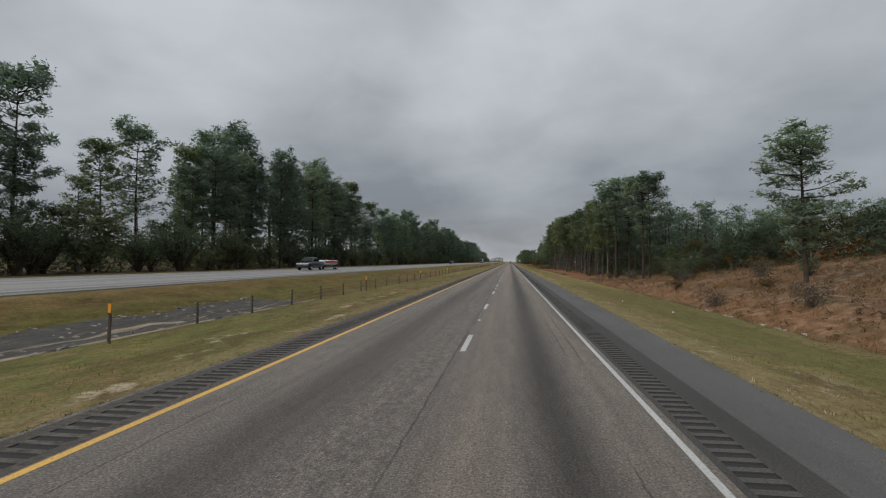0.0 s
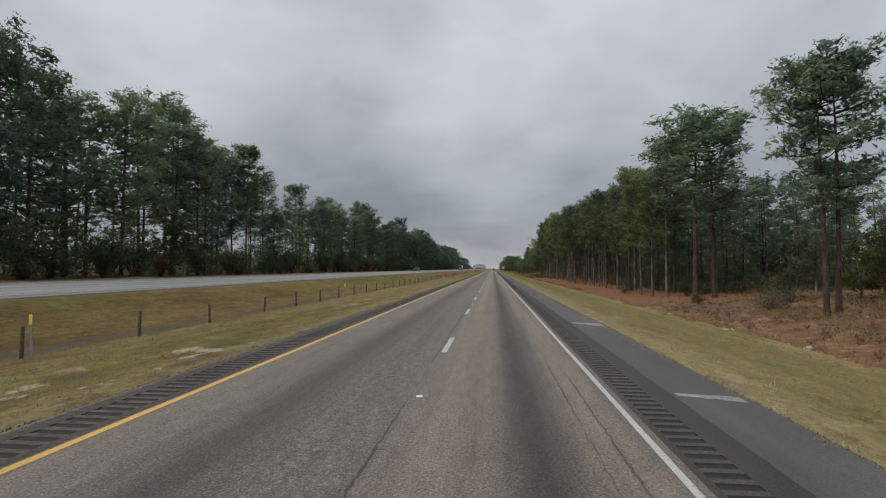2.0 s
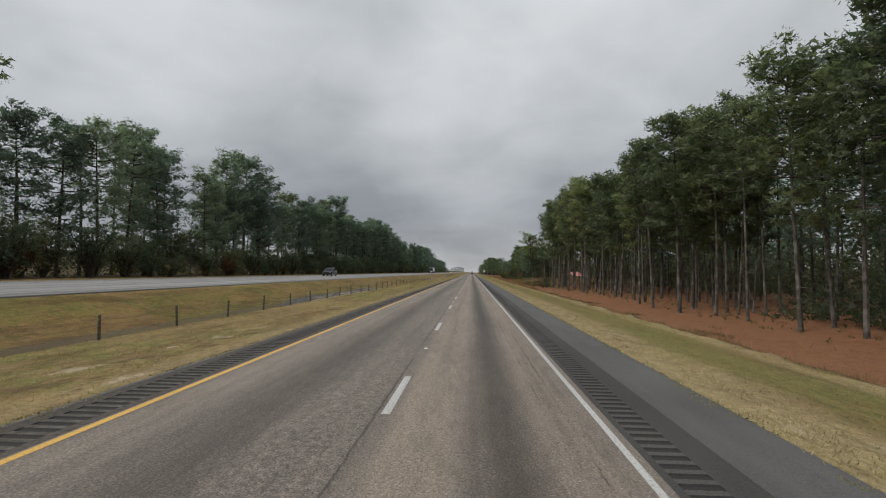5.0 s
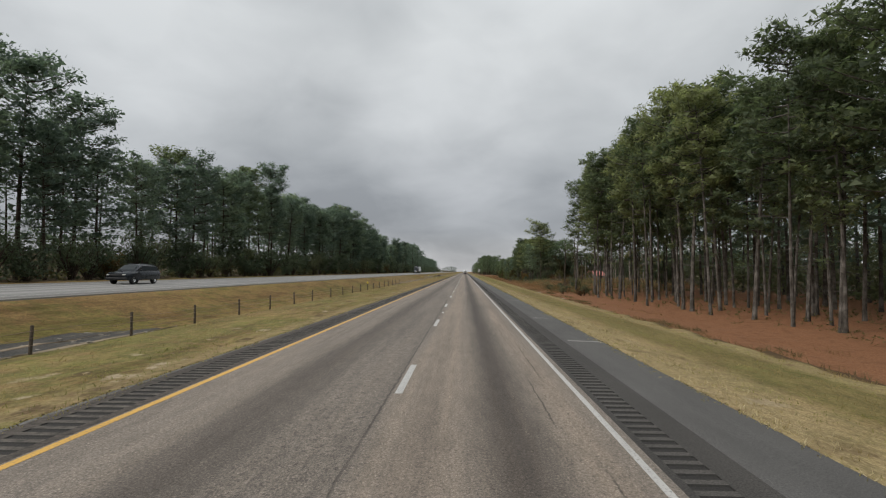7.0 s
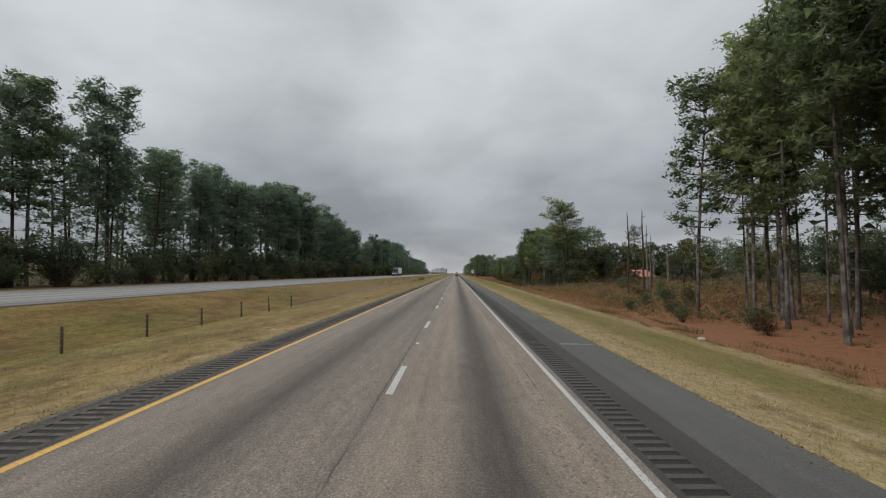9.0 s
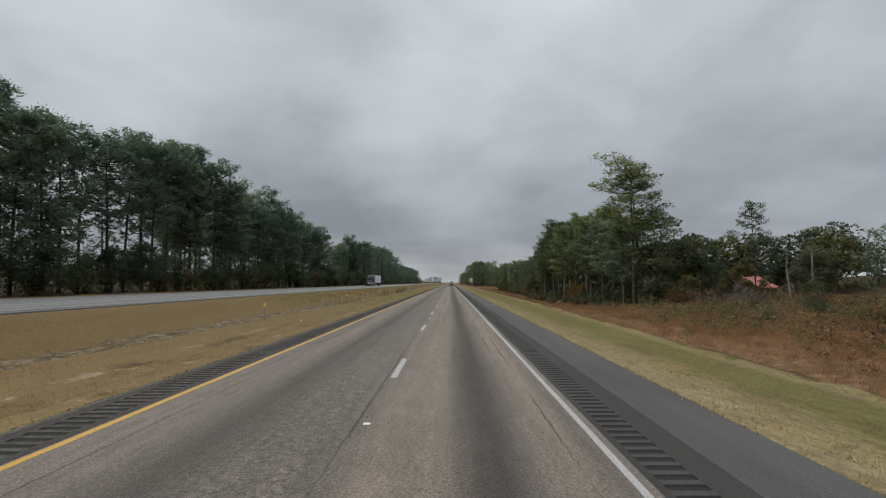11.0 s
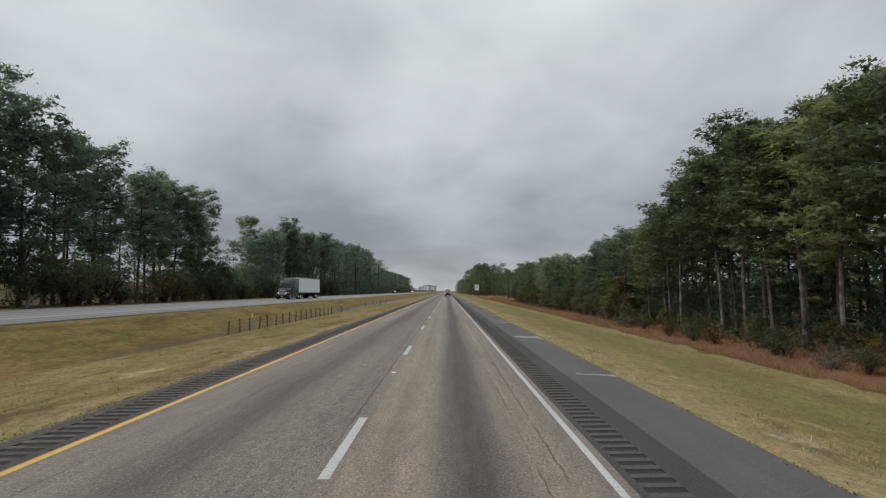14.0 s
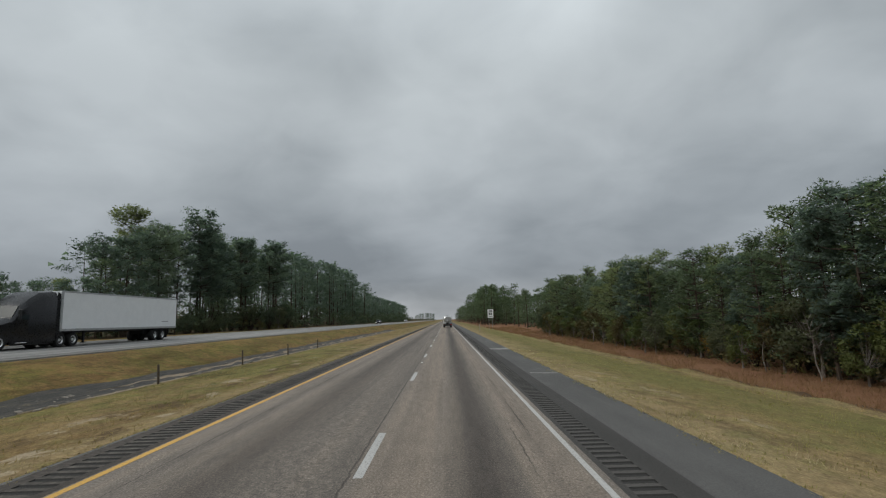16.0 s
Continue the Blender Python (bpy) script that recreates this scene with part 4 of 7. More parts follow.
# ---- bushes and broad-leaved trees ----
def bush_shape(seed, height, width, stems, leaves, size, bare=False):
    rng = np.random.default_rng(seed)
    wood = Bits()
    cen = []
    for k in range(stems):
        a, r = rng.uniform(0, 6.28), width * 0.5 * math.sqrt(rng.uniform(0.02, 1))
        tip = Vector((math.cos(a) * r, math.sin(a) * r, height * rng.uniform(0.55, 1.0) * (1 - 0.35 * r / width)))
        mid = tip * 0.5 + Vector((rng.normal() * 0.08, rng.normal() * 0.08, 0.12)) * height * 0.5
        root = Vector((rng.normal() * 0.06, rng.normal() * 0.06, -0.1)) * width * 0.5
        wood.tube([root, mid, tip], [0.012 * height + 0.01, 0.008 * height, 0.004], 4, caps=False)
        for q in range(6):
            s = rng.uniform(0.25, 1.0)
            p = (root.lerp(mid, s * 2) if s < 0.5 else mid.lerp(tip, s * 2 - 1))
            cen.append(tuple(p + Vector((rng.normal(), rng.normal(), rng.normal() * 0.6)) * 0.13 * width))
    cen = np.array(cen)
    if not bare:
        return wood, clumps(rng, cen + (0, 0, 0.04 * height), 0.135 * width * rng.uniform(0.7, 1.3, len(cen)), 0.85, max(3, leaves // (3 * len(cen))), 3, size * 0.6, size * 0.3, 8)
    pick = cen[rng.integers(0, len(cen), leaves)] + rng.normal(size=(leaves, 3)) * (0.09 * width, 0.09 * width, 0.07 * height)
    pick[:, 2] = np.abs(pick[:, 2])
    return wood, (tufts(rng, pick, np.tile((0, 0, 0.3), (leaves, 1)), 1, size, size * 0.12, 1.0), None)


def crown_tree_shape(seed, height, width, count, leaves, size):
    """A forked trunk under rounded clumps of leaves."""
    rng = np.random.default_rng(seed)
    wood = Bits()
    fork = Vector((rng.normal() * 0.2, rng.normal() * 0.2, height * 0.28))
    wood.tube([(0, 0, -0.2), fork * 0.5, fork], [0.022 * height, 0.016 * height, 0.013 * height], 7)
    cen, rad = [], []
    for k in range(count):
        a, u = rng.uniform(0, 6.28), rng.uniform(-0.75, 1.0)
        r = math.sqrt(1 - u * u) * rng.uniform(0.55, 1.0)
        c = Vector((math.cos(a) * r * width * 0.42, math.sin(a) * r * width * 0.42, height * (0.52 + 0.40 * u)))
        cen.append(tuple(c))
        rad.append(width * rng.uniform(0.10, 0.19))
        mid = fork.lerp(c, 0.5) + Vector((0, 0, -0.04 * height))
        wood.tube([fork, mid, c], [0.006 * height, 0.003 * height, 0.006], 4, caps=False)
    return wood, clumps(rng, cen, rad, 0.8, max(8, leaves // (3 * count)), 3, size, size * 0.6, 16, 0.2)


BUSH = {}
for key, (seed, h, w, count, leaves, size, mat) in {
    "oak_green": (31, 8.0, 6.0, 34, 4200, 0.26, LEAF_GREEN),
    "oak_light": (32, 8.0, 5.4, 30, 3800, 0.25, LEAF_LIGHT),
    "oak_brown": (33, 7.0, 5.2, 28, 3200, 0.24, LEAF_BROWN),
}.items():
    wood, (leaf, ways) = crown_tree_shape(seed, h, w, count, leaves, size)
    BUSH[key] = (wood.mesh("trunk", BARK_DEAD, True), tri_mesh("leaf_crown", leaf, mat, ways), h)
for key, (seed, h, w, stems, leaves, size, mat, bare) in {
    "green": (11, 2.6, 2.8, 16, 1300, 0.26, LEAF_GREEN, False),
    "rust": (12, 2.4, 2.8, 16, 1100, 0.24, LEAF_RUST, False),
    "yellow": (13, 3.6, 2.6, 14, 900, 0.24, LEAF_YELLOW, False),
    "twig": (14, 1.8, 2.4, 26, 700, 0.42, TWIGS, True),
    "tree_green": (15, 7.5, 5.0, 22, 2300, 0.38, LEAF_GREEN, False),
    "tree_rust": (16, 7.0, 4.6, 20, 1900, 0.36, LEAF_RUST, False),
}.items():
    wood, (leaf, ways) = bush_shape(seed, h, w, stems, leaves, size, bare)
    BUSH[key] = (wood.mesh("woody_stem", BARK_DARK if not bare else BARK_DEAD, True), tri_mesh("leaf_crown", leaf, mat, ways), h)
BUSH_LABEL = {
    "green": ("bush", "dark green leafy bush at the edge of the pines", "bush"),
    "rust": ("bush", "rust-brown autumn bush among dry sedge", "bush"),
    "yellow": ("sapling", "yellow-orange autumn sapling under the pines", "sapling"),
    "twig": ("bush", "bare grey twiggy bush in the brush", "bush"),
    "tree_green": ("broadleaf_tree", "low dark green broad-leaved tree before the pines", "tree"),
    "tree_rust": ("broadleaf_tree", "small tree with browning autumn leaves", "tree"),
    "oak_green": ("broadleaf_tree", "rounded dark green broad-leaved tree with a grey trunk", "tree"),
    "oak_light": ("broadleaf_tree", "rounded light green broad-leaved tree with a grey trunk", "tree"),
    "oak_brown": ("broadleaf_tree", "brown-green autumn tree with a pale forked trunk", "tree"),
}


def bush(key, x, y, height, turn, group="bushes along the woods", wide=1.0):
    nm, label, cat = BUSH_LABEL[key]
    s = height / BUSH[key][2]
    t = thing(nm, label, cat, pose(x, y, ground_z(x, y) - 0.05, 0, 0, turn) @ Matrix.Diagonal((s * wide, s * wide, s, 1)), group)
    part("trunk" if "oak" in key else "woody_stem", BUSH[key][0], t)
    part("leaf_crown", BUSH[key][1], t)
    return t


def thicket(name, label, x0, x1, y0, y1, low, high, count, size, mat, seed, bare=None):
    """Tangled undergrowth, as one mass of leaf clumps with an uneven top and, with bare, open gaps."""
    r = np.random.default_rng(seed)
    count //= 9
    x, y = r.uniform(x0, x1, count), r.uniform(y0, y1, count)
    if bare is not None:
        keep = np.array([noise.noise((a * 0.3, b * 0.22, seed * 2.3)) > bare for a, b in zip(x, y)])
        x, y = x[keep], y[keep]
        count = len(x)
    top = np.array([low + (high - low) * min(1, max(0, 0.5 + 0.9 * noise.noise((a * 0.16, b * 0.11, seed * 1.7)))) for a, b in zip(x, y)])
    z = np.array([ground_z(a, b) for a, b in zip(x, y)]) + top * r.uniform(0, 1, count) ** 0.8
    leaf, ways = clumps(r, np.stack([x, y, z], 1), size * 1.9 * r.uniform(0.6, 1.3, count), 0.8, 4, 3, size * 0.55, size * 0.38, 9, 0.27)
    return tagged(new(name, tri_mesh(name, leaf, mat, ways)), label, "undergrowth", kind="stuff")


# ---- the woods beyond the opposite carriageway ----
rng = random.Random(7)
LEFT_Y = [20, 46, 57, 61, 70, 78, 90, 97, 135, 165, 171, 178, 186, 200, 225, 240, 260, 290, 325, 365, 400, 434, 441, 470, 485, 520, 530, 538, 543, 552, 560, 580, 620, 700, 770, 830, 1000]
LEFT_TOP = [18, 19.5, 12, 9, 10, 20, 25, 27, 27, 26, 17, 16, 14, 20, 24.5, 23, 22, 22, 25, 25, 26, 28.5, 25.5, 23, 26, 23, 16, 9.5, 9, 10, 19, 23, 25, 29, 30, 21, 21]


def left_top(y):
    return float(np.interp(y, LEFT_Y, LEFT_TOP))


group_l = "pines along the opposite carriageway"
y = 30.0
while y < 640:
    top = left_top(y)
    if top > 15:
        pine(rng.choice(("open_a", "open_a", "open_b", "open_c", "open_c", "open_d")), -52 + rng.uniform(-2.5, 2.0), y, top * rng.uniform(0.86, 1.0), rng.uniform(0, 360), group_l, (rng.uniform(-2, 2), rng.uniform(-2, 2)), rng.uniform(0.85, 1.1))
    y += rng.uniform(4.4, 7.6) if y < 415 else rng.uniform(3.6, 6.0)
for x, y, top, key in ((-61.8, 110.9, 21, "tall_c"), (-55.6, 144.8, 30, "open_b"), (-52.8, 166.2, 28, "tall_c"), (-57.1, 204.9, 26, "tall_c"), (-61, 240, 26, "open_b"),
                       (-58.8, 310.5, 26, "tall_c"), (-54, 335, 27, "tall_c"), (-52, 347, 29, "open_b"), (-59.9, 395, 28.5, "open_a"), (-55.3, 428.3, 29, "tall_c"),
                       (-51.6, 441.5, 27.5, "open_b"), (-54.9, 465, 26, "open_a"), (-54, 481, 29.5, "open_c"), (-50.5, 526.0, 23.5, "open_c"), (-55.2, 520.7, 24, "open_b"), (-61.5, 580.4, 25.5, "tall_c"),
                       (-51.5, 588, 25, "open_a"), (-54, 49, 23.0, "open_b"), (-54, 80, 21.5, "tall_c"), (-55, 89, 26, "open_a"), (-54, 97, 28, "open_b"), (-53, 434.5, 30, "open_a"), (-54, 68, 21.5, "open_b"), (-55, 62.5, 18.5, "tall_c"), (-56, 181, 24, "open_b"), (-55, 262, 26.5, "open_a"), (-54, 270.5, 28, "open_b"), (-54.5, 280, 26, "open_d")):
    pine(key, x, y, top, rng.uniform(0, 360), group_l)
spots = []
y = 25.0
while y < 1150:
    for row, (xx, k) in enumerate(((-58, 0.95), (-66, 0.9))):
        yy = y + rng.uniform(-2, 2)
        top = left_top(yy) * k * rng.uniform(0.82, 1.0)
        if top > 12 and rng.random() < ((1.0, 0.3)[row] if yy < 640 else 1.0):
            spots.append((rng.choice(("open_a", "open_b", "open_c")), xx + rng.uniform(-3, 3), yy, top, rng.uniform(0, 6.28)))
        if yy > 640 and row == 0:
            spots.append((rng.choice(("open_a", "open_b", "open_c")), -52 + rng.uniform(-3, 2), yy + 3, left_top(yy), rng.uniform(0, 6.28)))
        if yy < 640 and row == 1:
            for q in range(2):
                spots.append((rng.choice(("young_a", "young_b")), -73 + rng.uniform(-4, 3), yy + 3.5 * q, max(6.0, 0.34 * left_top(yy)) * rng.uniform(0.8, 1.0), rng.uniform(0, 6.28)))
    y += 7.0
for k in range(70):
    spots.append((rng.choice(("young_a", "young_b")), -48.5 - 1.7 * (k % 5) + rng.uniform(-1, 1), 522 + 0.62 * k, rng.uniform(6.5, 9.6), rng.uniform(0, 6.28)))
woods("pine_woods", "depth of the dark pine woods beyond the opposite road", spots, NEEDLE, BARK_DARK)
y = 20.0
while y < 640:
    gap = left_top(y) < 15
    key = rng.choice(("tree_green", "tree_green", "tree_green", "green", "green", "oak_green", "tree_rust"))
    h = {"tree_green": 6.5, "tree_rust": 4.5, "green": 3.2, "oak_green": 7.5}[key] * rng.uniform(0.8, 1.25)
    bush(key, -46.5 + rng.uniform(-4, 1.5), y, h, rng.uniform(0, 360), "brush under the pines", rng.uniform(1.0, 1.5))
    if gap:
        pine(rng.choice(("young_a", "young_b")), -50 + rng.uniform(-5, 2), y + 1, left_top(y) * rng.uniform(0.7, 1.0), rng.uniform(0, 360), "young pines in the gap")
    y += rng.uniform(2.6, 4.4)

# ---- the woods beside the shoulder ----
group_r = "pines beside the shoulder"
RIGHT_Y = [90, 100, 128, 135, 150, 165, 190, 210, 235, 250, 270, 285, 310, 325, 333]
RIGHT_TOP = [17, 19, 20, 20, 18, 17.5, 19.5, 20.5, 20, 20, 24, 25, 23, 22, 19]


def right_top(y):
    return float(np.interp(y, RIGHT_Y, RIGHT_TOP))


for x, y, top, key in ((28.0, 49.5, 14.4, "open_c"), (36.0, 44.0, 12.5, "open_b"), (26.9, 101.5, 18.4, "open_d"), (28.3, 102.4, 18.0, "open_b"), (26.8, 126.5, 21, "open_d"),
                       (31.0, 131.0, 21, "open_b"), (26.5, 142.5, 17, "tall_c"), (26.0, 147.0, 18, "tall_a"), (26.4, 151.8, 19, "tall_c"), (26.8, 166.3, 18, "tall_c"),
                       (26.5, 175.4, 19, "tall_b"), (26.4, 181.8, 19.5, "tall_b"), (27.5, 160, 19, "open_d"), (31, 146, 19, "open_b"), (31.5, 156, 18, "open_b"), (30.5, 171, 18.5, "open_d"), (32, 179, 19, "open_b"), (31, 186, 19, "open_d"), (33, 164, 18, "open_b"), (31.9, 414.5, 21.8, "airy_a"), (33.6, 416.6, 20.8, "airy_b"), (31.0, 417.0, 12, "open_a"), (30, 425, 12.5, "open_b"), (27.0, 137.5, 20.5, "tall_c"),
                       (52.0, 414.5, 14.6, "airy_b"), (33.5, 324.0, 21.0, "tall_c"), (31.0, 318.0, 23.0, "tall_a")):
    pine(key, x, y, top, rng.uniform(0, 360), group_r, wide=1.25 if y < 60 or 120 < y < 135 or (y > 414 and x < 34) else 1.0)
stems = random.Random(77)
for k in range(34):
    y = 206.0 + 3.6 * k + stems.uniform(-1.2, 1.2)
    pine(stems.choice(("tall_a", "tall_b", "tall_c")), stems.uniform(28.6, 35.0), y, right_top(y) * stems.uniform(0.8, 0.97), stems.uniform(0, 360), group_r, (stems.uniform(-2.5, 2.5), stems.uniform(-3, 3)), stems.uniform(0.6, 0.8))
y = 188.0
while y < 326:
    for row, xx in enumerate((27.0, 31.5)):
        if row == 1 and rng.random() < 0.25:
            continue
        pine(rng.choice(("tall_a", "tall_b", "tall_b", "tall_c", "tall_d")), xx + rng.uniform(-1.6, 1.8), y + rng.uniform(-1.6, 1.6), right_top(y) * rng.uniform(0.9, 1.02), rng.uniform(0, 360), group_r,
             (rng.uniform(-2, 2), rng.uniform(-3.5, 2.0)), rng.uniform(0.85, 1.05))
    y += rng.uniform(3.8, 6.2)
EDGE_Y = [405, 414, 419, 426, 434, 449, 457, 470, 491, 500, 506, 513, 518, 535, 566, 645]
EDGE_TOP = [13, 12.5, 12, 12.5, 15.2, 16.4, 16.8, 18.2, 12.8, 11.6, 11.5, 11.0, 10.0, 9.4, 9.6, 12.5]


def edge_top(y):
    return float(np.interp(y, EDGE_Y, EDGE_TOP))


y = 432.0
while y < 500:
    for row, xx in enumerate((30.5, 34.5)):
        pine(rng.choice(("tall_c", "tall_d", "tall_c", "tall_a")), xx + rng.uniform(-1.4, 1.6), y + rng.uniform(-1.5, 1.5), edge_top(y) * rng.uniform(0.85, 1.05) * (1 + 0.08 * row), rng.uniform(0, 360), group_r,
             (rng.uniform(-2, 2), rng.uniform(-2, 2)), rng.uniform(1.0, 1.3))
    y += rng.uniform(4.0, 6.0)
y = 500.0
while y < 625:
    for row, xx in enumerate((32.0, 35.5)):
        pine(rng.choice(("young_a", "young_a", "young_b", "open_c")), xx + rng.uniform(-1.5, 1.5), y + rng.uniform(-1, 1), edge_top(y) * rng.uniform(0.72, 1.12) * (1 + 0.08 * row), rng.uniform(0, 360), "young pines beside the shoulder", wide=rng.uniform(0.9, 1.25))
    y += rng.uniform(2.8, 4.2)
y = 502.0
while y < 640:
    key = rng.choice(("oak_green", "oak_light", "oak_light", "oak_brown", "oak_brown"))
    bush(key, 30.0 + rng.uniform(-1.0, 1.6), y, edge_top(y) * rng.uniform(0.4, 0.72), rng.uniform(0, 360), "mixed trees before the low pines", rng.uniform(0.9, 1.3))
    y += rng.uniform(3.4, 6.0)
for key, x, y, h in (("oak_green", 34.5, 414, 8.5), ("oak_brown", 37.5, 417, 8.8), ("oak_green", 40.5, 420, 9.5), ("oak_green", 43.5, 422, 10), ("oak_brown", 45.5, 425, 9.5), ("oak_green", 48.5, 429, 11), ("oak_green", 36.5, 423, 9), ("oak_green", 53, 434, 11),
                     ("oak_brown", 58, 433, 10.5), ("oak_green", 63, 431, 11), ("oak_green", 68, 428, 10), ("oak_brown", 72, 424, 9.5), ("oak_green", 66, 420, 8), ("oak_green", 76, 430, 11), ("oak_brown", 50, 408.5, 4.2), ("oak_green", 59, 411, 3.6), ("oak_brown", 47.5, 411.0, 6.5),
                     ("oak_green", 42, 88, 7), ("oak_brown", 45, 80, 6.5), ("oak_green", 47, 94, 8), ("oak_green", 50, 74, 7), ("oak_brown", 52, 86, 7.5), ("oak_green", 54, 66, 7), ("oak_green", 44, 104, 8), ("oak_brown", 40, 112, 7.5),
                     ("oak_green", 50, 104, 8.5), ("oak_green", 57, 78, 8), ("oak_brown", 58, 58, 6.5), ("oak_green", 36, 118, 7.5), ("oak_light", 35, 110, 5.5), ("oak_green", 60, 92, 9), ("oak_green", 38, 97, 6), ("oak_brown", 48, 62, 5),
                     ("oak_green", 58, 342, 8.5), ("oak_brown", 62, 350, 8), ("oak_green", 65, 358, 9), ("oak_brown", 60, 364, 7), ("oak_green", 66, 370, 9), ("oak_green", 70, 345, 9.5), ("oak_light", 63, 378, 7), ("oak_brown", 68, 386, 8.5),
                     ("oak_green", 72, 394, 9), ("oak_green", 55, 333, 8), ("oak_brown", 50, 330, 6), ("oak_green", 46, 327, 6.5), ("oak_green", 73, 362, 9.5), ("oak_brown", 66, 400, 7)):
    bush(key, x, y, h * (1.25 if y > 413 else 1.0), rng.uniform(0, 360), "mixed trees behind the clearings", rng.uniform(1.0, 1.35))
spots = []
y = 140.0
while y < 326:
    for xx in (64, 70):
        spots.append((rng.choice(("young_a", "young_b")), xx + rng.uniform(-2, 2), y + rng.uniform(-2, 2), rng.uniform(10, 14.5), rng.uniform(0, 6.28)))
    for xx in (36.5, 43.5, 52):
        spots.append((rng.choice(("tall_a", "tall_b", "tall_c", "open_b")), xx + rng.uniform(-2.2, 2.2), y + rng.uniform(-2, 2), right_top(y) * rng.uniform(0.85, 0.98), rng.uniform(0, 6.28)))
    y += 4.6
woods("pine_woods", "depth of the tall pine woods over red straw", spots, NEEDLE, BARK)
spots = []
y = 408.0
while y < 512:
    for xx in (38.5, 43, 49):
        if not (y < 434 and xx > 36):
            spots.append((rng.choice(("open_c", "young_a", "young_b")), xx + rng.uniform(-2, 2), y + rng.uniform(-2, 2), edge_top(y) * rng.uniform(0.9, 1.1), rng.uniform(0, 6.28)))
    y += 5.5
y = 508.0
while y < 1150:
    for row, xx in enumerate((34, 39.5, 46, 55)):
        if y < 625 and row < 1:
            continue
        top = float(np.interp(y, [508, 600, 700, 900], [9.5, 10.5, 12.5, 15.5]))
        spots.append((rng.choice(("young_a", "young_b", "open_c")), xx - (0.03 * max(0, y - 640) if row == 0 else 0) + rng.uniform(-2, 2), y + rng.uniform(-2, 2), top * rng.uniform(0.85, 1.06), rng.uniform(0, 6.28)))
    y += 4.6 if y < 650 else 8.0
for k in range(64):
    spots.append((rng.choice(("open_a", "open_c")), 24 + rng.uniform(-3, 14), 745 + 2.8 * k, 21 * rng.uniform(0.82, 1.0), rng.uniform(0, 6.28)))
woods("pine_woods", "low thick green pine woods along the road ahead", spots, NEEDLE_YOUNG, BARK_DARK)
spots = []
for k in range(90):
    x, y = rng.uniform(60, 130), rng.uniform(70, 150)
    spots.append((rng.choice(("open_a", "open_c", "young_a")), x, y, rng.uniform(10, 15), rng.uniform(0, 6.28)))
for k in range(40):
    spots.append((rng.choice(("open_a", "open_b", "tall_c")), 33 + 2.6 * k + rng.uniform(-1, 1), 150 + rng.uniform(-8, 6), rng.uniform(15, 19.5), rng.uniform(0, 6.28)))
for k in range(110):
    x, y = rng.uniform(72, 150), rng.uniform(330, 560)
    spots.append((rng.choice(("open_a", "open_c", "young_a")), x, y, rng.uniform(9, 13), rng.uniform(0, 6.28)))
for k in range(60):
    x, y = rng.uniform(70, 84), rng.uniform(140, 340)
    spots.append((rng.choice(("open_a", "open_c", "open_b")), x, y, rng.uniform(14, 18), rng.uniform(0, 6.28)))
woods("far_woods", "distant mixed woods behind the clearings", spots, NEEDLE, BARK_DARK)
spots = []
for k in range(400):
    spots.append((rng.choice(("young_a", "young_b", "open_c")), (-1, 1)[k % 2] * (15 + 0.55 * k + rng.uniform(0, 1)), 1190 + rng.uniform(0, 90), 9.5 + 2.5 * math.sin(k * 0.07) + rng.uniform(-1, 1), rng.uniform(0, 6.28)))
woods("far_woods", "distant woods where the road meets the sky", spots, NEEDLE, BARK_DARK)

# ---- undergrowth ----
thicket("undergrowth", "dark tangled undergrowth below the pines", -60, -47.5, 15, 645, 2.0, 7.5, 60000, 0.45, LEAF_GREEN, 3)
thicket("undergrowth", "brownish undergrowth before the dark pines", -48.5, -45, 15, 645, 0.8, 2.6, 7000, 0.4, LEAF_BROWN, 4)
thicket("undergrowth", "dark undergrowth far along the woods", -60, -44, 645, 1150, 3, 9, 7000, 1.2, LEAF_GREEN, 5)
thicket("undergrowth", "low green undergrowth deep in the tall pines", 46, 74, 142, 322, 4.0, 11.0, 26000, 0.6, LEAF_GREEN, 6)
thicket("undergrowth", "mixed undergrowth along the pine edge", 31, 38, 410, 640, 1.5, 5.5, 16000, 0.45, LEAF_GREEN, 8)
thicket("undergrowth", "rust-coloured undergrowth along the pine edge", 29, 32.5, 416, 640, 0.6, 2.6, 5500, 0.3, LEAF_BROWN, 9)
thicket("undergrowth", "dark undergrowth along the road ahead", 34, 60, 640, 1150, 2, 6, 7000, 1.0, LEAF_GREEN, 10)
thicket("undergrowth", "olive undergrowth on the rise behind the clearing", 44, 110, 20, 150, 0.8, 5.5, 9000, 0.8, LEAF_GREEN, 12)
thicket("undergrowth", "rust and gold undergrowth on the rise", 40, 90, 30, 140, 0.6, 4.5, 5500, 0.6, LEAF_RUST, 13)
thicket("undergrowth", "olive undergrowth at the back of the clearing", 66, 100, 322, 560, 4.0, 9.5, 22000, 0.65, LEAF_GREEN, 14)
thicket("undergrowth", "brown brush in the clearing", 23, 60, 330, 410, 0.15, 0.9, 24000, 0.17, SEDGE, 15)
thicket("undergrowth", "olive brush in the clearing", 22, 62, 328, 405, 0.1, 0.9, 14000, 0.2, LEAF_OLIVE, 16)
thicket("undergrowth", "bare grey brush in the clearing", 28, 62, 335, 412, 0.3, 1.4, 8000, 0.24, TWIGS, 17)
thicket("undergrowth", "scattered brown brush below the tall pines", 25, 42, 105, 325, 0.1, 0.8, 12000, 0.15, LEAF_BROWN, 18)
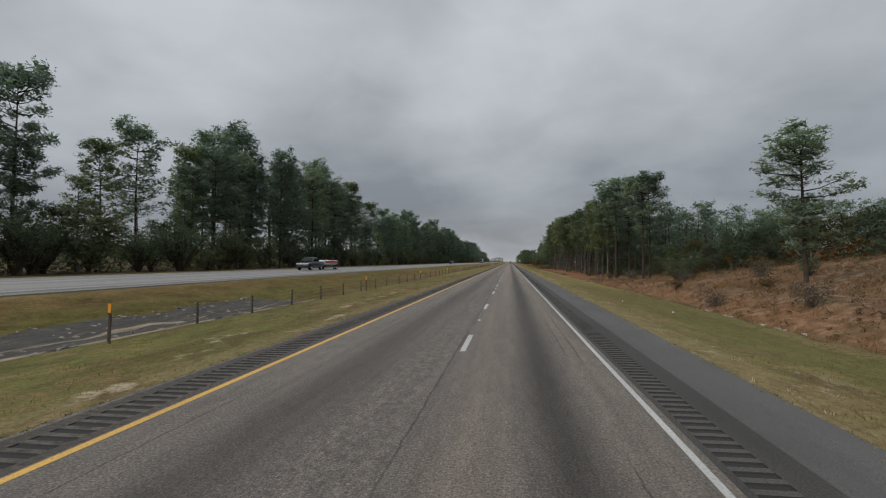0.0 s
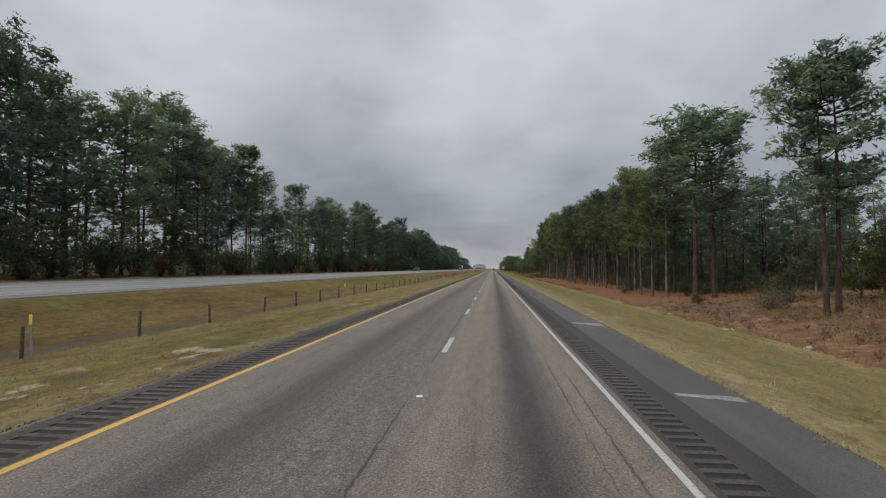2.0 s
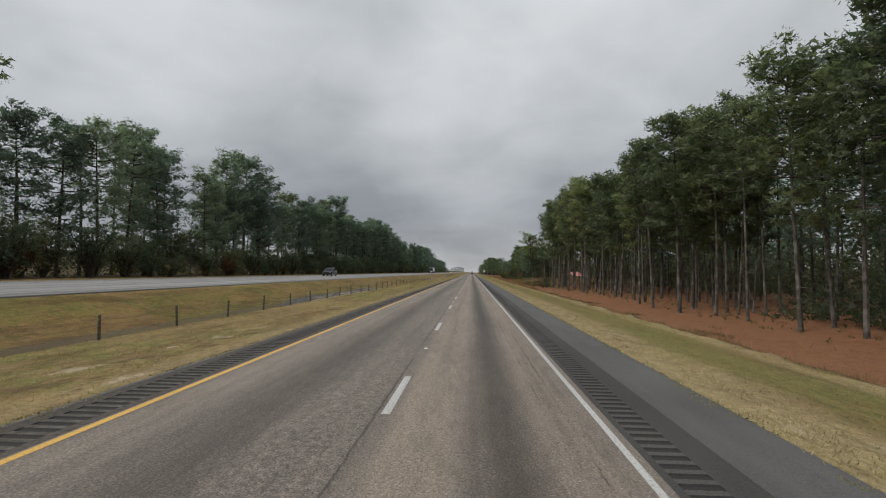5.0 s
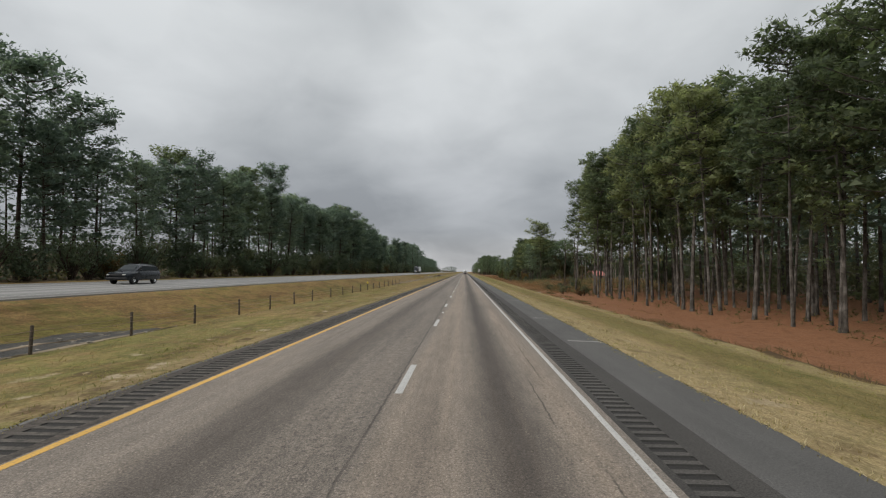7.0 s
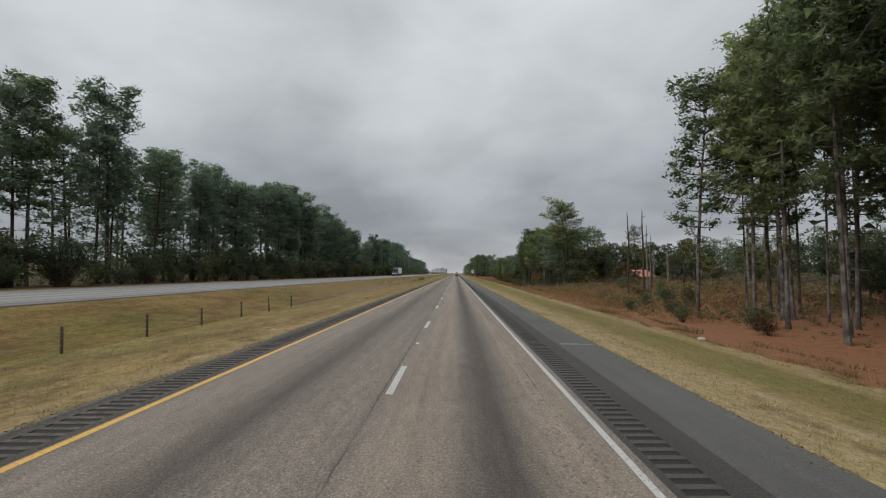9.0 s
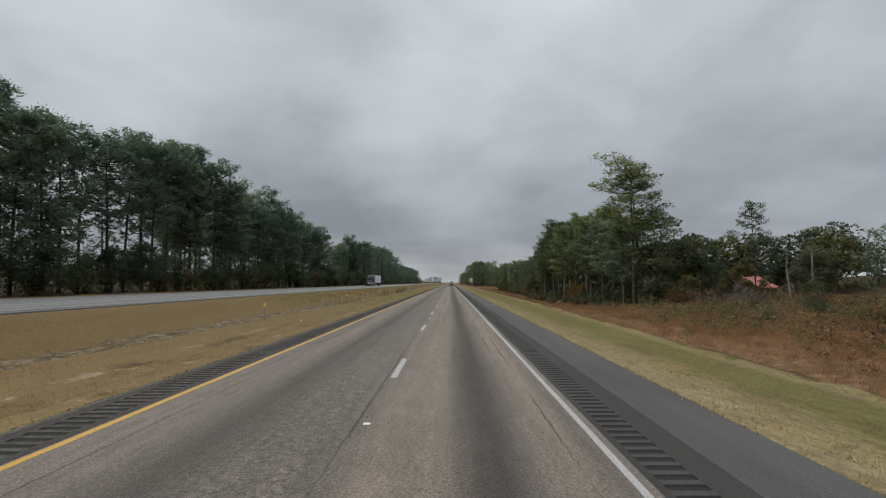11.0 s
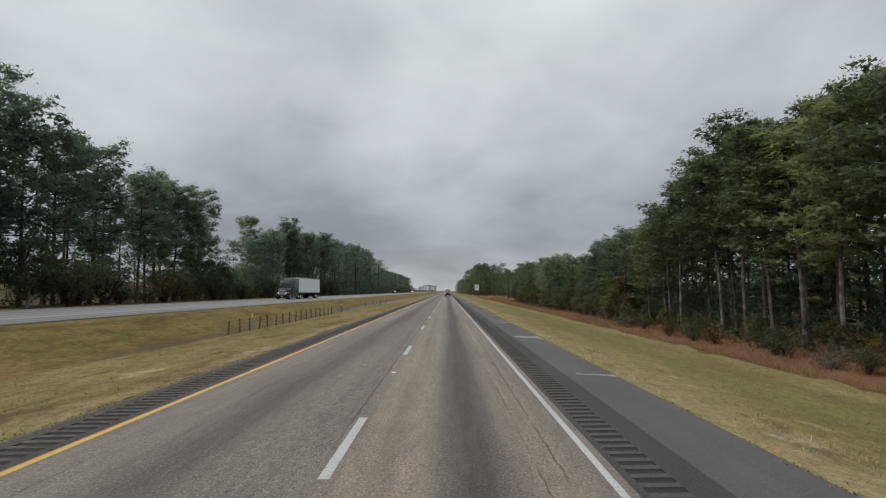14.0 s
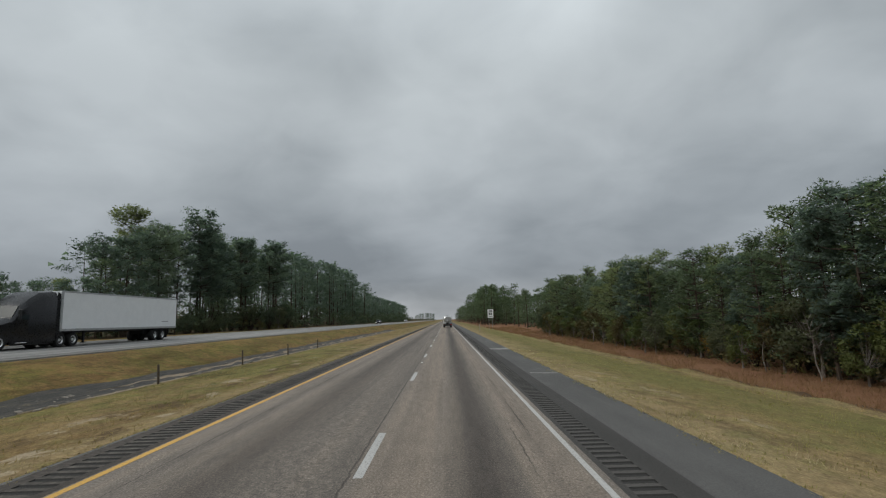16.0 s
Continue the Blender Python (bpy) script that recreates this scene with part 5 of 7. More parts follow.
thicket("undergrowth", "low dark brush behind the first pines", 31, 42, 138, 205, 0.5, 4.6, 9000, 0.4, LEAF_GREEN, 19)
thicket("undergrowth", "dark depth of the wood behind the pine edge", 39, 52, 436, 512, 4.0, 9.0, 10000, 0.55, LEAF_GREEN, 24)
thicket("undergrowth", "green depth behind the low pines", 38, 48, 512, 640, 3.0, 8.0, 10000, 0.55, LEAF_GREEN, 25)

thicket("undergrowth", "dry sedge clumps on the red bank", 17, 46, 8, 118, 0.1, 0.7, 40000, 0.13, SEDGE, 31, 0.0)
thicket("undergrowth", "dark brown brush on the red bank", 17, 46, 8, 118, 0.1, 0.8, 26000, 0.12, TWIGS, 32, 0.18)
thicket("undergrowth", "dark green brush behind the red bank", 30, 48, 40, 118, 0.2, 1.3, 12000, 0.18, LEAF_GREEN, 33, 0.25)
thicket("undergrowth", "olive scrub in the clearing", 19, 52, 316, 408, 0.3, 1.9, 66000, 0.17, LEAF_OLIVE, 35, 0.0)
thicket("undergrowth", "tan scrub in the clearing", 18, 56, 318, 412, 0.3, 1.5, 80000, 0.15, SEDGE, 36, -0.1)
thicket("undergrowth", "dark green scrub in the clearing", 22, 58, 312, 410, 0.4, 1.5, 9000, 0.2, LEAF_BROWN, 37, 0.3)

# ---- grasses ----
def blades(name, label, spots, height, width, per, mat, seed, spread=0.45):
    """Tufts of upright blades at (x, y) spots, as one mass."""
    r = np.random.default_rng(seed)
    z = np.array([max(ground_z(a, b), (0.008 if a < 0 else -0.035) if -5.75 < a < 6.2 else -9.0) for a, b in spots]) - 0.03
    c = np.column_stack([spots, z])
    c = np.repeat(c, per, 0) + r.normal(size=(len(c) * per, 3)) * (0.35 * height, 0.35 * height, 0)
    d = r.normal(size=c.shape) * spread
    d[:, 2] = 1.0
    d /= np.linalg.norm(d, axis=1)[:, None]
    a = r.uniform(0, 6.28, len(c))
    side = np.stack([np.cos(a), np.sin(a), 0 * a], 1)
    h = height * r.uniform(0.45, 1.15, (len(c), 1))
    w = width * r.uniform(0.6, 1.3, (len(c), 1))
    tri = np.stack([c - side * w / 2, c + side * w / 2, c + d * h], 1).reshape(-1, 3)
    return tagged(new(name, tri_mesh(name, tri, mat)), label, "grass", kind="stuff")


def scatter(seed, x0, x1, y0, y1, n, gate=None):
    r = np.random.default_rng(seed)
    s = np.column_stack([r.uniform(x0, x1, n), r.uniform(y0, y1, n)])
    return s if gate is None else s[[gate(a, b) for a, b in s]]


def greener(x, y):
    far = float(np.interp(y, [325, 345, 384, 402], [0.0, 0.45, 0.45, 0.0])) if x < 0 else float(np.interp(y, [90, 150, 330, 370], [-0.25, 0.15, 0.15, -0.2]))
    return noise.noise((x * 0.35, y * 0.12, 2.0)) + 0.5 * noise.noise((x * 0.02, y * 0.02, 9.0)) > 0.05 + far


def ragged(x, y):
    """The uneven rim where grass creeps over the asphalt."""
    rim = 6.02 if x > 0 else 5.52
    return abs(x) > rim - 0.42 * (noise.noise((x * 0.6, y * 0.55, 13.0)) + 0.6 * noise.noise((x, y * 2.3, 17.0)))


def drier(x, y):
    return not greener(x, y)


for k, (x0, x1, n) in enumerate(((-12.2, -5.9, 56000), (6.28, 15.4, 74000))):
    side = ("median", "shoulder")[k]
    cut = (98, 62)[k]
    for s0, s1, dry, green in ((0, cut, GRASS_BROWN, GRASS_OLIVE), (cut, 520, GRASS_DRY, GRASS_GREEN)):
        m = int(n * (s1 - s0) / 520)
        blades("verge_grass", f"short straw-dry mown grass beside the {side}", scatter(20 + k, x0, x1, s0, s1, m, drier), 0.10, 0.022, 3, dry, 30 + k)
        blades("verge_grass", f"short green mown grass beside the {side}", scatter(22 + k, x0, x1, s0, s1, m, greener), 0.10, 0.022, 3, green, 32 + k)
blades("verge_grass", "ragged dry grass creeping over the asphalt edge", np.concatenate([scatter(26, 5.78, 6.35, 0, 520, 26000, ragged), scatter(27, -5.95, -5.3, 0, 520, 30000, ragged)]), 0.075, 0.03, 3, GRASS_DRY, 36, 1.3)
blades("verge_grass", "dark soil-brown thatch along the asphalt edges", np.concatenate([scatter(70, 5.85, 6.3, 0, 520, 16000, ragged), scatter(71, -5.9, -5.38, 0, 520, 22000, ragged)]), 0.045, 0.05, 3, GRASS_SOIL, 72, 2.4)
GRASS_PALE = foliage("pale_straw_blades", (0.34, 0.27, 0.15), (0.58, 0.49, 0.31), (0.40, 0.33, 0.17), 0.9)
blades("verge_grass", "pale straw thatch along the shoulder", scatter(29, 6.12, 7.7, 0, 520, 26000, lambda a, b: noise.noise((a * 1.3, b * 0.7, 3)) > -0.12 + float(np.interp(b, [90, 150, 330, 370], [0.3, 0.0, 0.0, 0.25]))), 0.13, 0.03, 3, GRASS_PALE, 38, 0.9)
blades("verge_grass", "darker green clumps in the mown verge", np.concatenate([scatter(60, 7.6, 12.5, 0, 520, 5200, greener), scatter(61, -11.6, -6.0, 0, 520, 5200, greener)]), 0.07, 0.022, 6, GRASS_OLIVE, 39, 0.9)
blades("verge_grass", "brown matted grass and soil on the asphalt edge", scatter(66, -5.75, -5.38, 0, 520, 14000, lambda a, b: noise.noise((a * 2.0, b * 0.6, 11)) > -0.1 + 1.2 * (a + 5.6)), 0.05, 0.05, 3, GRASS_SOIL, 67, 2.4)
blades("verge_grass", "rough brown grass on the far slope of the median", scatter(28, -20.0, -13.5, 0, 560, 26000), 0.09, 0.03, 3, GRASS_BROWN, 37, 0.9)
blades("broom_sedge", "tall orange-brown sedge in the ditch and brush", scatter(40, 15.0, 23.5, -5, 660, 15000, lambda a, b: noise.noise((a * 0.3, b * 0.25, 4)) > -0.25 - 0.5 * (a < 17) + float(np.interp(b, [95, 125, 315, 330], [0.0, 0.75, 0.75, 0.0]))), 0.5, 0.028, 6, SEDGE, 41, 0.45)
blades("broom_sedge", "tall orange sedge on the open rise", scatter(42, 22, 48, -5, 112, 7000, lambda a, b: noise.noise((a * 0.2, b * 0.2, 6)) > -0.2), 0.6, 0.04, 6, SEDGE, 43, 0.45)
blades("broom_sedge", "brown sedge in the clearing", scatter(44, 20, 50, 332, 412, 6000), 0.65, 0.04, 6, SEDGE, 45, 0.5)
blades("broom_sedge", "orange sedge before the low pines", scatter(46, 18, 31, 410, 700, 12000, lambda a, b: noise.noise((a * 0.2, b * 0.15, 7)) > -0.3), 0.6, 0.035, 6, SEDGE, 47, 0.45)

blades("ditch_brush", "low brown brush along the ditch below the pines", scatter(62, 15.0, 19.0, 150, 325, 7000, lambda a, b: noise.noise((a * 0.5, b * 0.2, 8)) > 0.22), 0.4, 0.03, 6, LEAF_BROWN, 63, 0.6)
blades("ditch_brush", "grey-brown brush at the edge of the clearing", scatter(64, 15.0, 36, 322, 412, 11000, lambda a, b: noise.noise((a * 0.4, b * 0.3, 5)) > 0.05), 0.5, 0.035, 6, SEDGE, 65, 0.7)

# ---- paved ditch in the median, with silt and stones ----


def ditch_material():
    m, nt, b = material("ditch_bed", 0.8, 0.0, 0.3)
    p = place_of(nt)
    long1 = grain(nt, place_of(nt, (1.8, 0.3, 1)), 1.9, 7.0, 0.78)
    fine = grain(nt, p, 9.0, 5.0, 0.75)
    col = ramp(nt, long1, (0.36, (0.028, 0.027, 0.025)), (0.56, (0.06, 0.054, 0.046)), (0.64, (0.13, 0.105, 0.07)), (0.74, (0.24, 0.19, 0.13)))
    col = mix(nt, 0.6, col, ramp(nt, fine, (0.32, 0.55), (0.66, 1.35)), "MULTIPLY")
    nt.links.new(col, b.inputs["Base Color"])
    relief(nt, b, calc(nt, "ADD", long1, fine), 0.7, 0.05)
    return m


def debris_material():
    """Brown leaves, twigs and sand washed into streaks."""
    m, nt, b = material("washed_debris", 0.95, 0.0, 0.15)
    p = place_of(nt)
    streak = grain(nt, place_of(nt, (1.6, 0.42, 1)), 1.6, 7.0, 0.75)
    fine = grain(nt, p, 8.0, 5.0, 0.75)
    col = ramp(nt, streak, (0.34, (0.045, 0.034, 0.022)), (0.47, (0.13, 0.092, 0.050)), (0.55, (0.17, 0.128, 0.070)), (0.62, (0.30, 0.235, 0.16)), (0.72, (0.42, 0.345, 0.26)))
    col = mix(nt, 0.7, col, ramp(nt, fine, (0.34, 0.5), (0.64, 1.35)), "MULTIPLY")
    nt.links.new(col, b.inputs["Base Color"])
    relief(nt, b, calc(nt, "ADD", streak, fine), 0.8, 0.06)
    return m


DITCH = ditch_material()
DEBRIS = debris_material()
SILT = simple("pale_silt", (0.25, 0.20, 0.145), 0.95, 0, 0.3, 1.5, 0.1, 0.4)
STONE = simple("grey_stone", (0.22, 0.195, 0.165), 0.9, 0, 0.35, 3.0, 0.2, 0.5)
PALE_STONE = simple("pale_stone", (0.40, 0.345, 0.285), 0.9, 0, 0.3, 3.0, 0.2, 0.5)
PALE_PATCH = simple("pale_patch", (0.30, 0.29, 0.275), 0.85, 0, 0.4, 2.2, 0.2, 0.3)


def worn_patch():
    m, nt, b = material("worn_pale_patch", 0.85, 0.0, 0.2)
    p = place_of(nt)
    f = calc(nt, "ADD", calc(nt, "MULTIPLY", grain(nt, p, 2.6, 5.0, 0.7), 0.6), calc(nt, "MULTIPLY", grain(nt, p, 16.0, 4.0, 0.75), 0.4))
    nt.links.new(ramp(nt, f, (0.36, (0.12, 0.116, 0.11)), (0.5, (0.215, 0.208, 0.196)), (0.62, (0.29, 0.28, 0.262))), b.inputs["Base Color"])
    return m


WORN_PATCH = worn_patch()


def ragged_strip(name, label, x0, x1, y0, y1, lift, mat, seed, wob=0.35, step=0.8, cols=6, kind="structure", cat="ditch"):
    n = int((y1 - y0) / step)
    v, f = [], []
    for k in range(n + 1):
        y = y0 + k * step
        fade = min(1.0, 0.15 + k / 6, 0.15 + (n - k) / 6)
        mid = 0.5 * (x0 + x1) + wob * 0.6 * noise.noise((0.0, y * 0.12, seed))
        half = 0.5 * (x1 - x0) * fade
        a = mid - half + wob * noise.noise((1.0, y * 0.45, seed)) * fade
        b = mid + half + wob * noise.noise((2.0, y * 0.45, seed)) * fade
        for c in range(cols + 1):
            x = a + (b - a) * c / cols
            edge = 0.06 if c in (0, cols) else 0.0
            v.append((x, y, ground_z(x, y) + lift - edge + 0.02 * noise.noise((x * 2, y * 2, seed + 1))))
    w = cols + 1
    f = [(r * w + c, r * w + c + 1, (r + 1) * w + c + 1, (r + 1) * w + c) for r in range(n) for c in range(cols)]
    return tagged(new(name, mesh_from(name, v, f, mat, True)), label, cat, kind=kind)


def stones(name, label, spots, size, mat, seed, cat="stones"):
    """Loose broken stones half sunk in the ground, as one mass."""
    r = np.random.default_rng(seed)
    b = Bits()
    ico = bmesh.new()
    bmesh.ops.create_icosphere(ico, subdivisions=1, radius=1.0)
    base = [v.co.copy() for v in ico.verts]
    fac = [tuple(v.index for v in f.verts) for f in ico.faces]
    ico.free()
    for x, y in spots:
        s = size * r.uniform(0.4, 1.3)
        st = Vector((r.uniform(0.7, 1.4), r.uniform(0.7, 1.4), r.uniform(0.35, 0.7)))
        q = Euler((r.uniform(-0.3, 0.3), r.uniform(-0.3, 0.3), r.uniform(0, 6.28))).to_matrix()
        o = Vector((x, y, ground_z(x, y) + s * 0.12))
        b.add([o + q @ (Vector([p[k] * st[k] for k in range(3)]) * s * r.uniform(0.8, 1.15)) for p in base], fac)
    return tagged(new(name, mesh_from(name, b.v, b.f, mat)), label, cat, kind="stuff")


for k, (y0, y1, far) in enumerate(((4, 36, -16.6), (192, 236, -15.7), (497, 640, -16.0))):
    ragged_strip("ditch_lining", "dark paved ditch in the median, silted at the rim", far, -12.7, y0, y1, 0.06, DITCH, 3.3 + k)
    ragged_strip("silt", "pale sandy silt along the ditch rim", -12.9, -12.7, y0 + 1, y1 - 1, 0.075, SILT, 13.3 + k, 0.45, 0.7, 3, cat="silt")
    ragged_strip("silt", "pale sandy silt streak in the ditch bed", -15.0, -14.7, y0 + 8, y1 - 3, 0.085, SILT, 23.3 + k, 0.7, 0.7, 3, cat="silt")
ragged_strip("ditch_debris", "brown leaves and sand washed along the median ditch", -15.4, -12.9, 336, 402, 0.05, DEBRIS, 7.7, 0.9)
blades("ditch_brush", "matted brown grass lying in the median ditch", scatter(74, -15.8, -12.6, 336, 420, 2600, lambda a, b: noise.noise((a * 0.8, b * 0.25, 21)) > -0.1), 0.14, 0.05, 4, GRASS_BROWN, 75, 1.4)
stones("rubble", "grey broken stones along the median ditch", np.concatenate([scatter(50, -15.2, -12.9, 338, 400, 420), scatter(51, -15.3, -12.6, 498, 600, 700), scatter(52, -16.8, -12.7, 5, 36, 320), scatter(53, -15.4, -12.6, 194, 234, 320)]), 0.13, STONE, 54)
stones("rubble", "pale stones at the foot of the cut bank", np.concatenate([scatter(55, 16.0, 16.9, 12, 62, 130), scatter(56, 15.6, 16.8, 70, 112, 40), scatter(57, 14, 15.5, 260, 300, 8), scatter(58, 13.8, 15.5, 200, 215, 5)]), 0.24, PALE_STONE, 59)

# ---- pale marks on the shoulder ----
def patch(y, x0, x1, w0, w1, skew, seed):
    r = random.Random(seed)
    n = 9
    top = [(x0 + (x1 - x0) * k / n, y + skew * k / n + (w0 + (w1 - w0) * k / n) * (0.5 + r.uniform(-0.18, 0.18))) for k in range(n + 1)]
    bot = [(x0 + (x1 - x0) * k / n, y + skew * k / n - (w0 + (w1 - w0) * k / n) * (0.5 + r.uniform(-0.18, 0.18))) for k in range(n, -1, -1)]
    z = lambda x: -0.012 - 0.038 * (x - 4.75) / 1.4 + 0.004 if x > 4.75 else 0.002
    ring = top + bot
    v = [(a, b, z(a)) for a, b in ring] + [(a, b, z(a) - 0.01) for a, b in ring]
    m = len(ring)
    f = [(k, k + 1, 2 * n - k, 2 * n + 1 - k) for k in range(n)] + [(k, m + k, m + (k + 1) % m, (k + 1) % m) for k in range(m)]
    me = mesh_from("shoulder_patch", v, f, WORN_PATCH)
    tagged(new("shoulder_patch", me), "pale worn concrete patch across the grey shoulder", "road patch", kind="structure")


for k, (y, x0, x1, w0, w1, skew) in enumerate(((70.2, 4.85, 6.0, 0.2, 0.4, -0.2), (82.9, 4.85, 6.12, 0.35, 1.3, -0.3), (102.4, 4.9, 6.0, 0.2, 0.35, -0.1), (126.5, 4.85, 6.12, 0.45, 0.3, -0.4),
                                               (143.0, 4.85, 5.9, 0.2, 0.2, 0), (208.5, 4.95, 6.0, 0.14, 0.24, -0.1), (228.8, 4.95, 6.1, 0.25, 0.2, -0.1), (237.5, 4.9, 5.8, 0.25, 0.2, 0), (253.9, 4.9, 5.9, 0.26, 0.2, 0), (271.0, 4.9, 6.0, 0.16, 0.24, -0.1),
                                               (288.8, 4.9, 5.9, 0.2, 0.16, 0), (382.4, 4.8, 6.15, 0.5, 1.4, -0.5), (412.3, 4.8, 5.3, 0.2, 0.2, -1.2), (422.7, 5.1, 6.1, 0.25, 0.2, -0.2),
                                               (435.6, 5.1, 6.1, 0.2, 0.3, -0.2), (446.9, 4.9, 6.15, 0.6, 1.5, -0.3), (458.4, 5.2, 6.1, 0.3, 0.7, 0.3), (461.3, 4.95, 5.9, 0.3, 0.6, -0.5), (463.6, 4.9, 5.5, 0.4, 0.2, 0.4), (469.3, 5.1, 6.1, 0.3, 0.5, 0), (474.9, 5.0, 6.15, 0.16, 0.2, -0.5), (476.3, 4.85, 5.2, 0.25, 0.15, -1.2),
                                               (482.3, 4.9, 6.1, 0.2, 0.16, 0), (502.7, 4.9, 6.1, 0.3, 0.25, 0), (520.0, 4.7, 6.15, 1.2, 2.2, 0.4), (534.0, 4.8, 6.1, 0.4, 0.5, 0))):
    patch(y, x0, x1, w0, w1, skew, 60 + k)

# ---- raised pavement markers on the lane line ----
MARKER = simple("marker_shell", (0.62, 0.60, 0.55), 0.5, 0, 0.2, 20)
MARKER_LENS = simple("marker_lens", (0.75, 0.76, 0.78), 0.15, 0, 0.05, 20, 0.8)
shell = Bits().add([(-0.06, -0.05, 0), (0.06, -0.05, 0), (0.06, 0.05, 0), (-0.06, 0.05, 0), (-0.05, -0.02, 0.02), (0.05, -0.02, 0.02), (0.05, 0.02, 0.02), (-0.05, 0.02, 0.02)],
                   [(4, 5, 6, 7), (0, 1, 5, 4), (1, 2, 6, 5), (2, 3, 7, 6), (3, 0, 4, 7), (3, 2, 1, 0)]).mesh("shell", MARKER)
lens = Bits().add([(-0.048, -0.049, 0.004), (0.048, -0.049, 0.004), (0.042, -0.026, 0.020), (-0.042, -0.026, 0.020)], [(0, 1, 2, 3)]).mesh("lens", MARKER_LENS)
for k in range(24):
    t = thing("pavement_marker", "small raised white reflective marker on the lane line", "road marker", pose(0.02, 20.67 + 24.384 * k + (0.9 if k > 12 else 0.0), 0.001), "pavement markers")
    part("shell", shell, t)
    part("lens", lens, t, "glassy reflector", m=pose(0, -0.002, 0.002))

# ---- median fence: posts with wire cables ----
POST_WOOD = simple("weathered_post", (0.085, 0.068, 0.052), 0.9, 0, 0.35, 9, 0.2, 0.5)
CABLE = simple("rusty_cable", (0.20, 0.14, 0.10), 0.6, 0.5, 0.3, 3)
STEEL_POST = simple("galvanised_post", (0.27, 0.27, 0.265), 0.6, 0.4, 0.2, 8)
ORANGE = simple("orange_reflector", (0.85, 0.36, 0.03), 0.5, 0, 0.12, 8)
YELLOW = simple("yellow_reflector", (0.80, 0.62, 0.05), 0.5, 0, 0.12, 8)
FENCE_X = -11.85


def fence(y0, y1, step, seed, wires=(0.32, 0.55, 0.76), steel=False, starts=()):
    r = random.Random(seed)
    t = thing("cable_fence", "low wire fence on weathered posts along the median", "fence", pose(FENCE_X, y0, ground_z(FENCE_X, y0)), "median fences")
    ys = []
    for a, b in zip((y0,) + starts, starts + (y1,)):
        ys += [a - y0 + k * step for k in range(int((b - a - 3.0) / step) + 1)]
    post = Bits().tube([(0, 0, -0.3), (0, 0, 0.9), (0, 0, 0.92)], [0.056, 0.052, 0.04], 8).mesh("post", STEEL_POST if steel else POST_WOOD, True)
    spots = []
    for u in ys:
        q = (r.uniform(-0.05, 0.05), u + r.uniform(-0.08, 0.08), r.uniform(-0.05, 0.03))
        spots.append(q)
        part("post", post, t, m=pose(*q, r.uniform(-3, 3), r.uniform(-3, 3), r.uniform(0, 360)))
    for h in wires:
        pts = []
        for a, b in zip(spots, spots[1:]):
            for s in (0.0, 0.25, 0.5, 0.75):
                sag = -0.05 * 4 * s * (1 - s)
                pts.append((a[0] + (b[0] - a[0]) * s + 0.08, a[1] + (b[1] - a[1]) * s, h + a[2] + (b[2] - a[2]) * s + sag))
        pts.append((spots[-1][0] + 0.08, spots[-1][1], h + spots[-1][2]))
        part("cable", Bits().tube(pts, 0.007, 4).mesh("cable", CABLE), t)
    return t


fence(14.8, 318.0, 4.72, 70, starts=(58.95, 88.35, 211.3, 259.75))
fence(377.2, 421.0, 4.8, 72, (0.4, 0.7), True)
fence(430.9, 443.0, 4.6, 73, (0.5,))
fence(452.4, 483.0, 1.72, 74, (0.3, 0.55, 0.78))
fence(504.5, 545.0, 9.6, 75, (0.35,))


def delineator(x, y, height, mat, label, dark=False):
    z = ground_z(x, y)
    t = thing("delineator_post", label, "road marker", pose(x, y, z, random.uniform(-2, 2), random.uniform(-3, 3), 0), "delineator posts")
    part("post", Bits().box(-0.045, 0.045, -0.012, 0.012, -0.2, height, chamfer=0.005).mesh("post", POST_WOOD if dark else STEEL_POST), t)
    part("reflector", Bits().box(-0.055, 0.055, -0.022, -0.013, height - 0.27, height + 0.02, chamfer=0.004).mesh("reflector", mat), t, "bright plastic reflector plate")


for x, y, h, mat, label in ((-11.42, 14.35, 1.25, ORANGE, "dark delineator post with an orange top"), (-11.6, 103.6, 1.2, YELLOW, "steel delineator post with a yellow top"), (-11.5, 43.65, 1.25, ORANGE, "dark delineator post with an orange top"), (-11.9, 73.5, 1.2, YELLOW, "steel delineator post with a yellow top"), (-11.9, 278.8, 1.1, YELLOW, "steel delineator post with a yellow top"),
                            (-12.0, 395.2, 1.15, YELLOW, "steel delineator post with a yellow top"), (-12.0, 425.0, 1.2, YELLOW, "steel delineator post with a yellow top"), (-11.7, 485.3, 1.15, ORANGE, "dark delineator post with an orange top"), (-11.9, 456.3, 1.15, YELLOW, "steel delineator post with a yellow top"), (-11.9, 366.0, 1.15, YELLOW, "steel delineator post with a yellow top"),
                            (-12.0, 219.8, 1.1, PALE_PATCH, "steel delineator post with a pale top"), (-12.0, 135.6, 1.15, PALE_PATCH, "steel delineator post with a pale top"), (8.6, 590.0, 1.3, PALE_PATCH, "white delineator post beside the shoulder")):
    delineator(x, y, h, mat, label, mat is ORANGE)

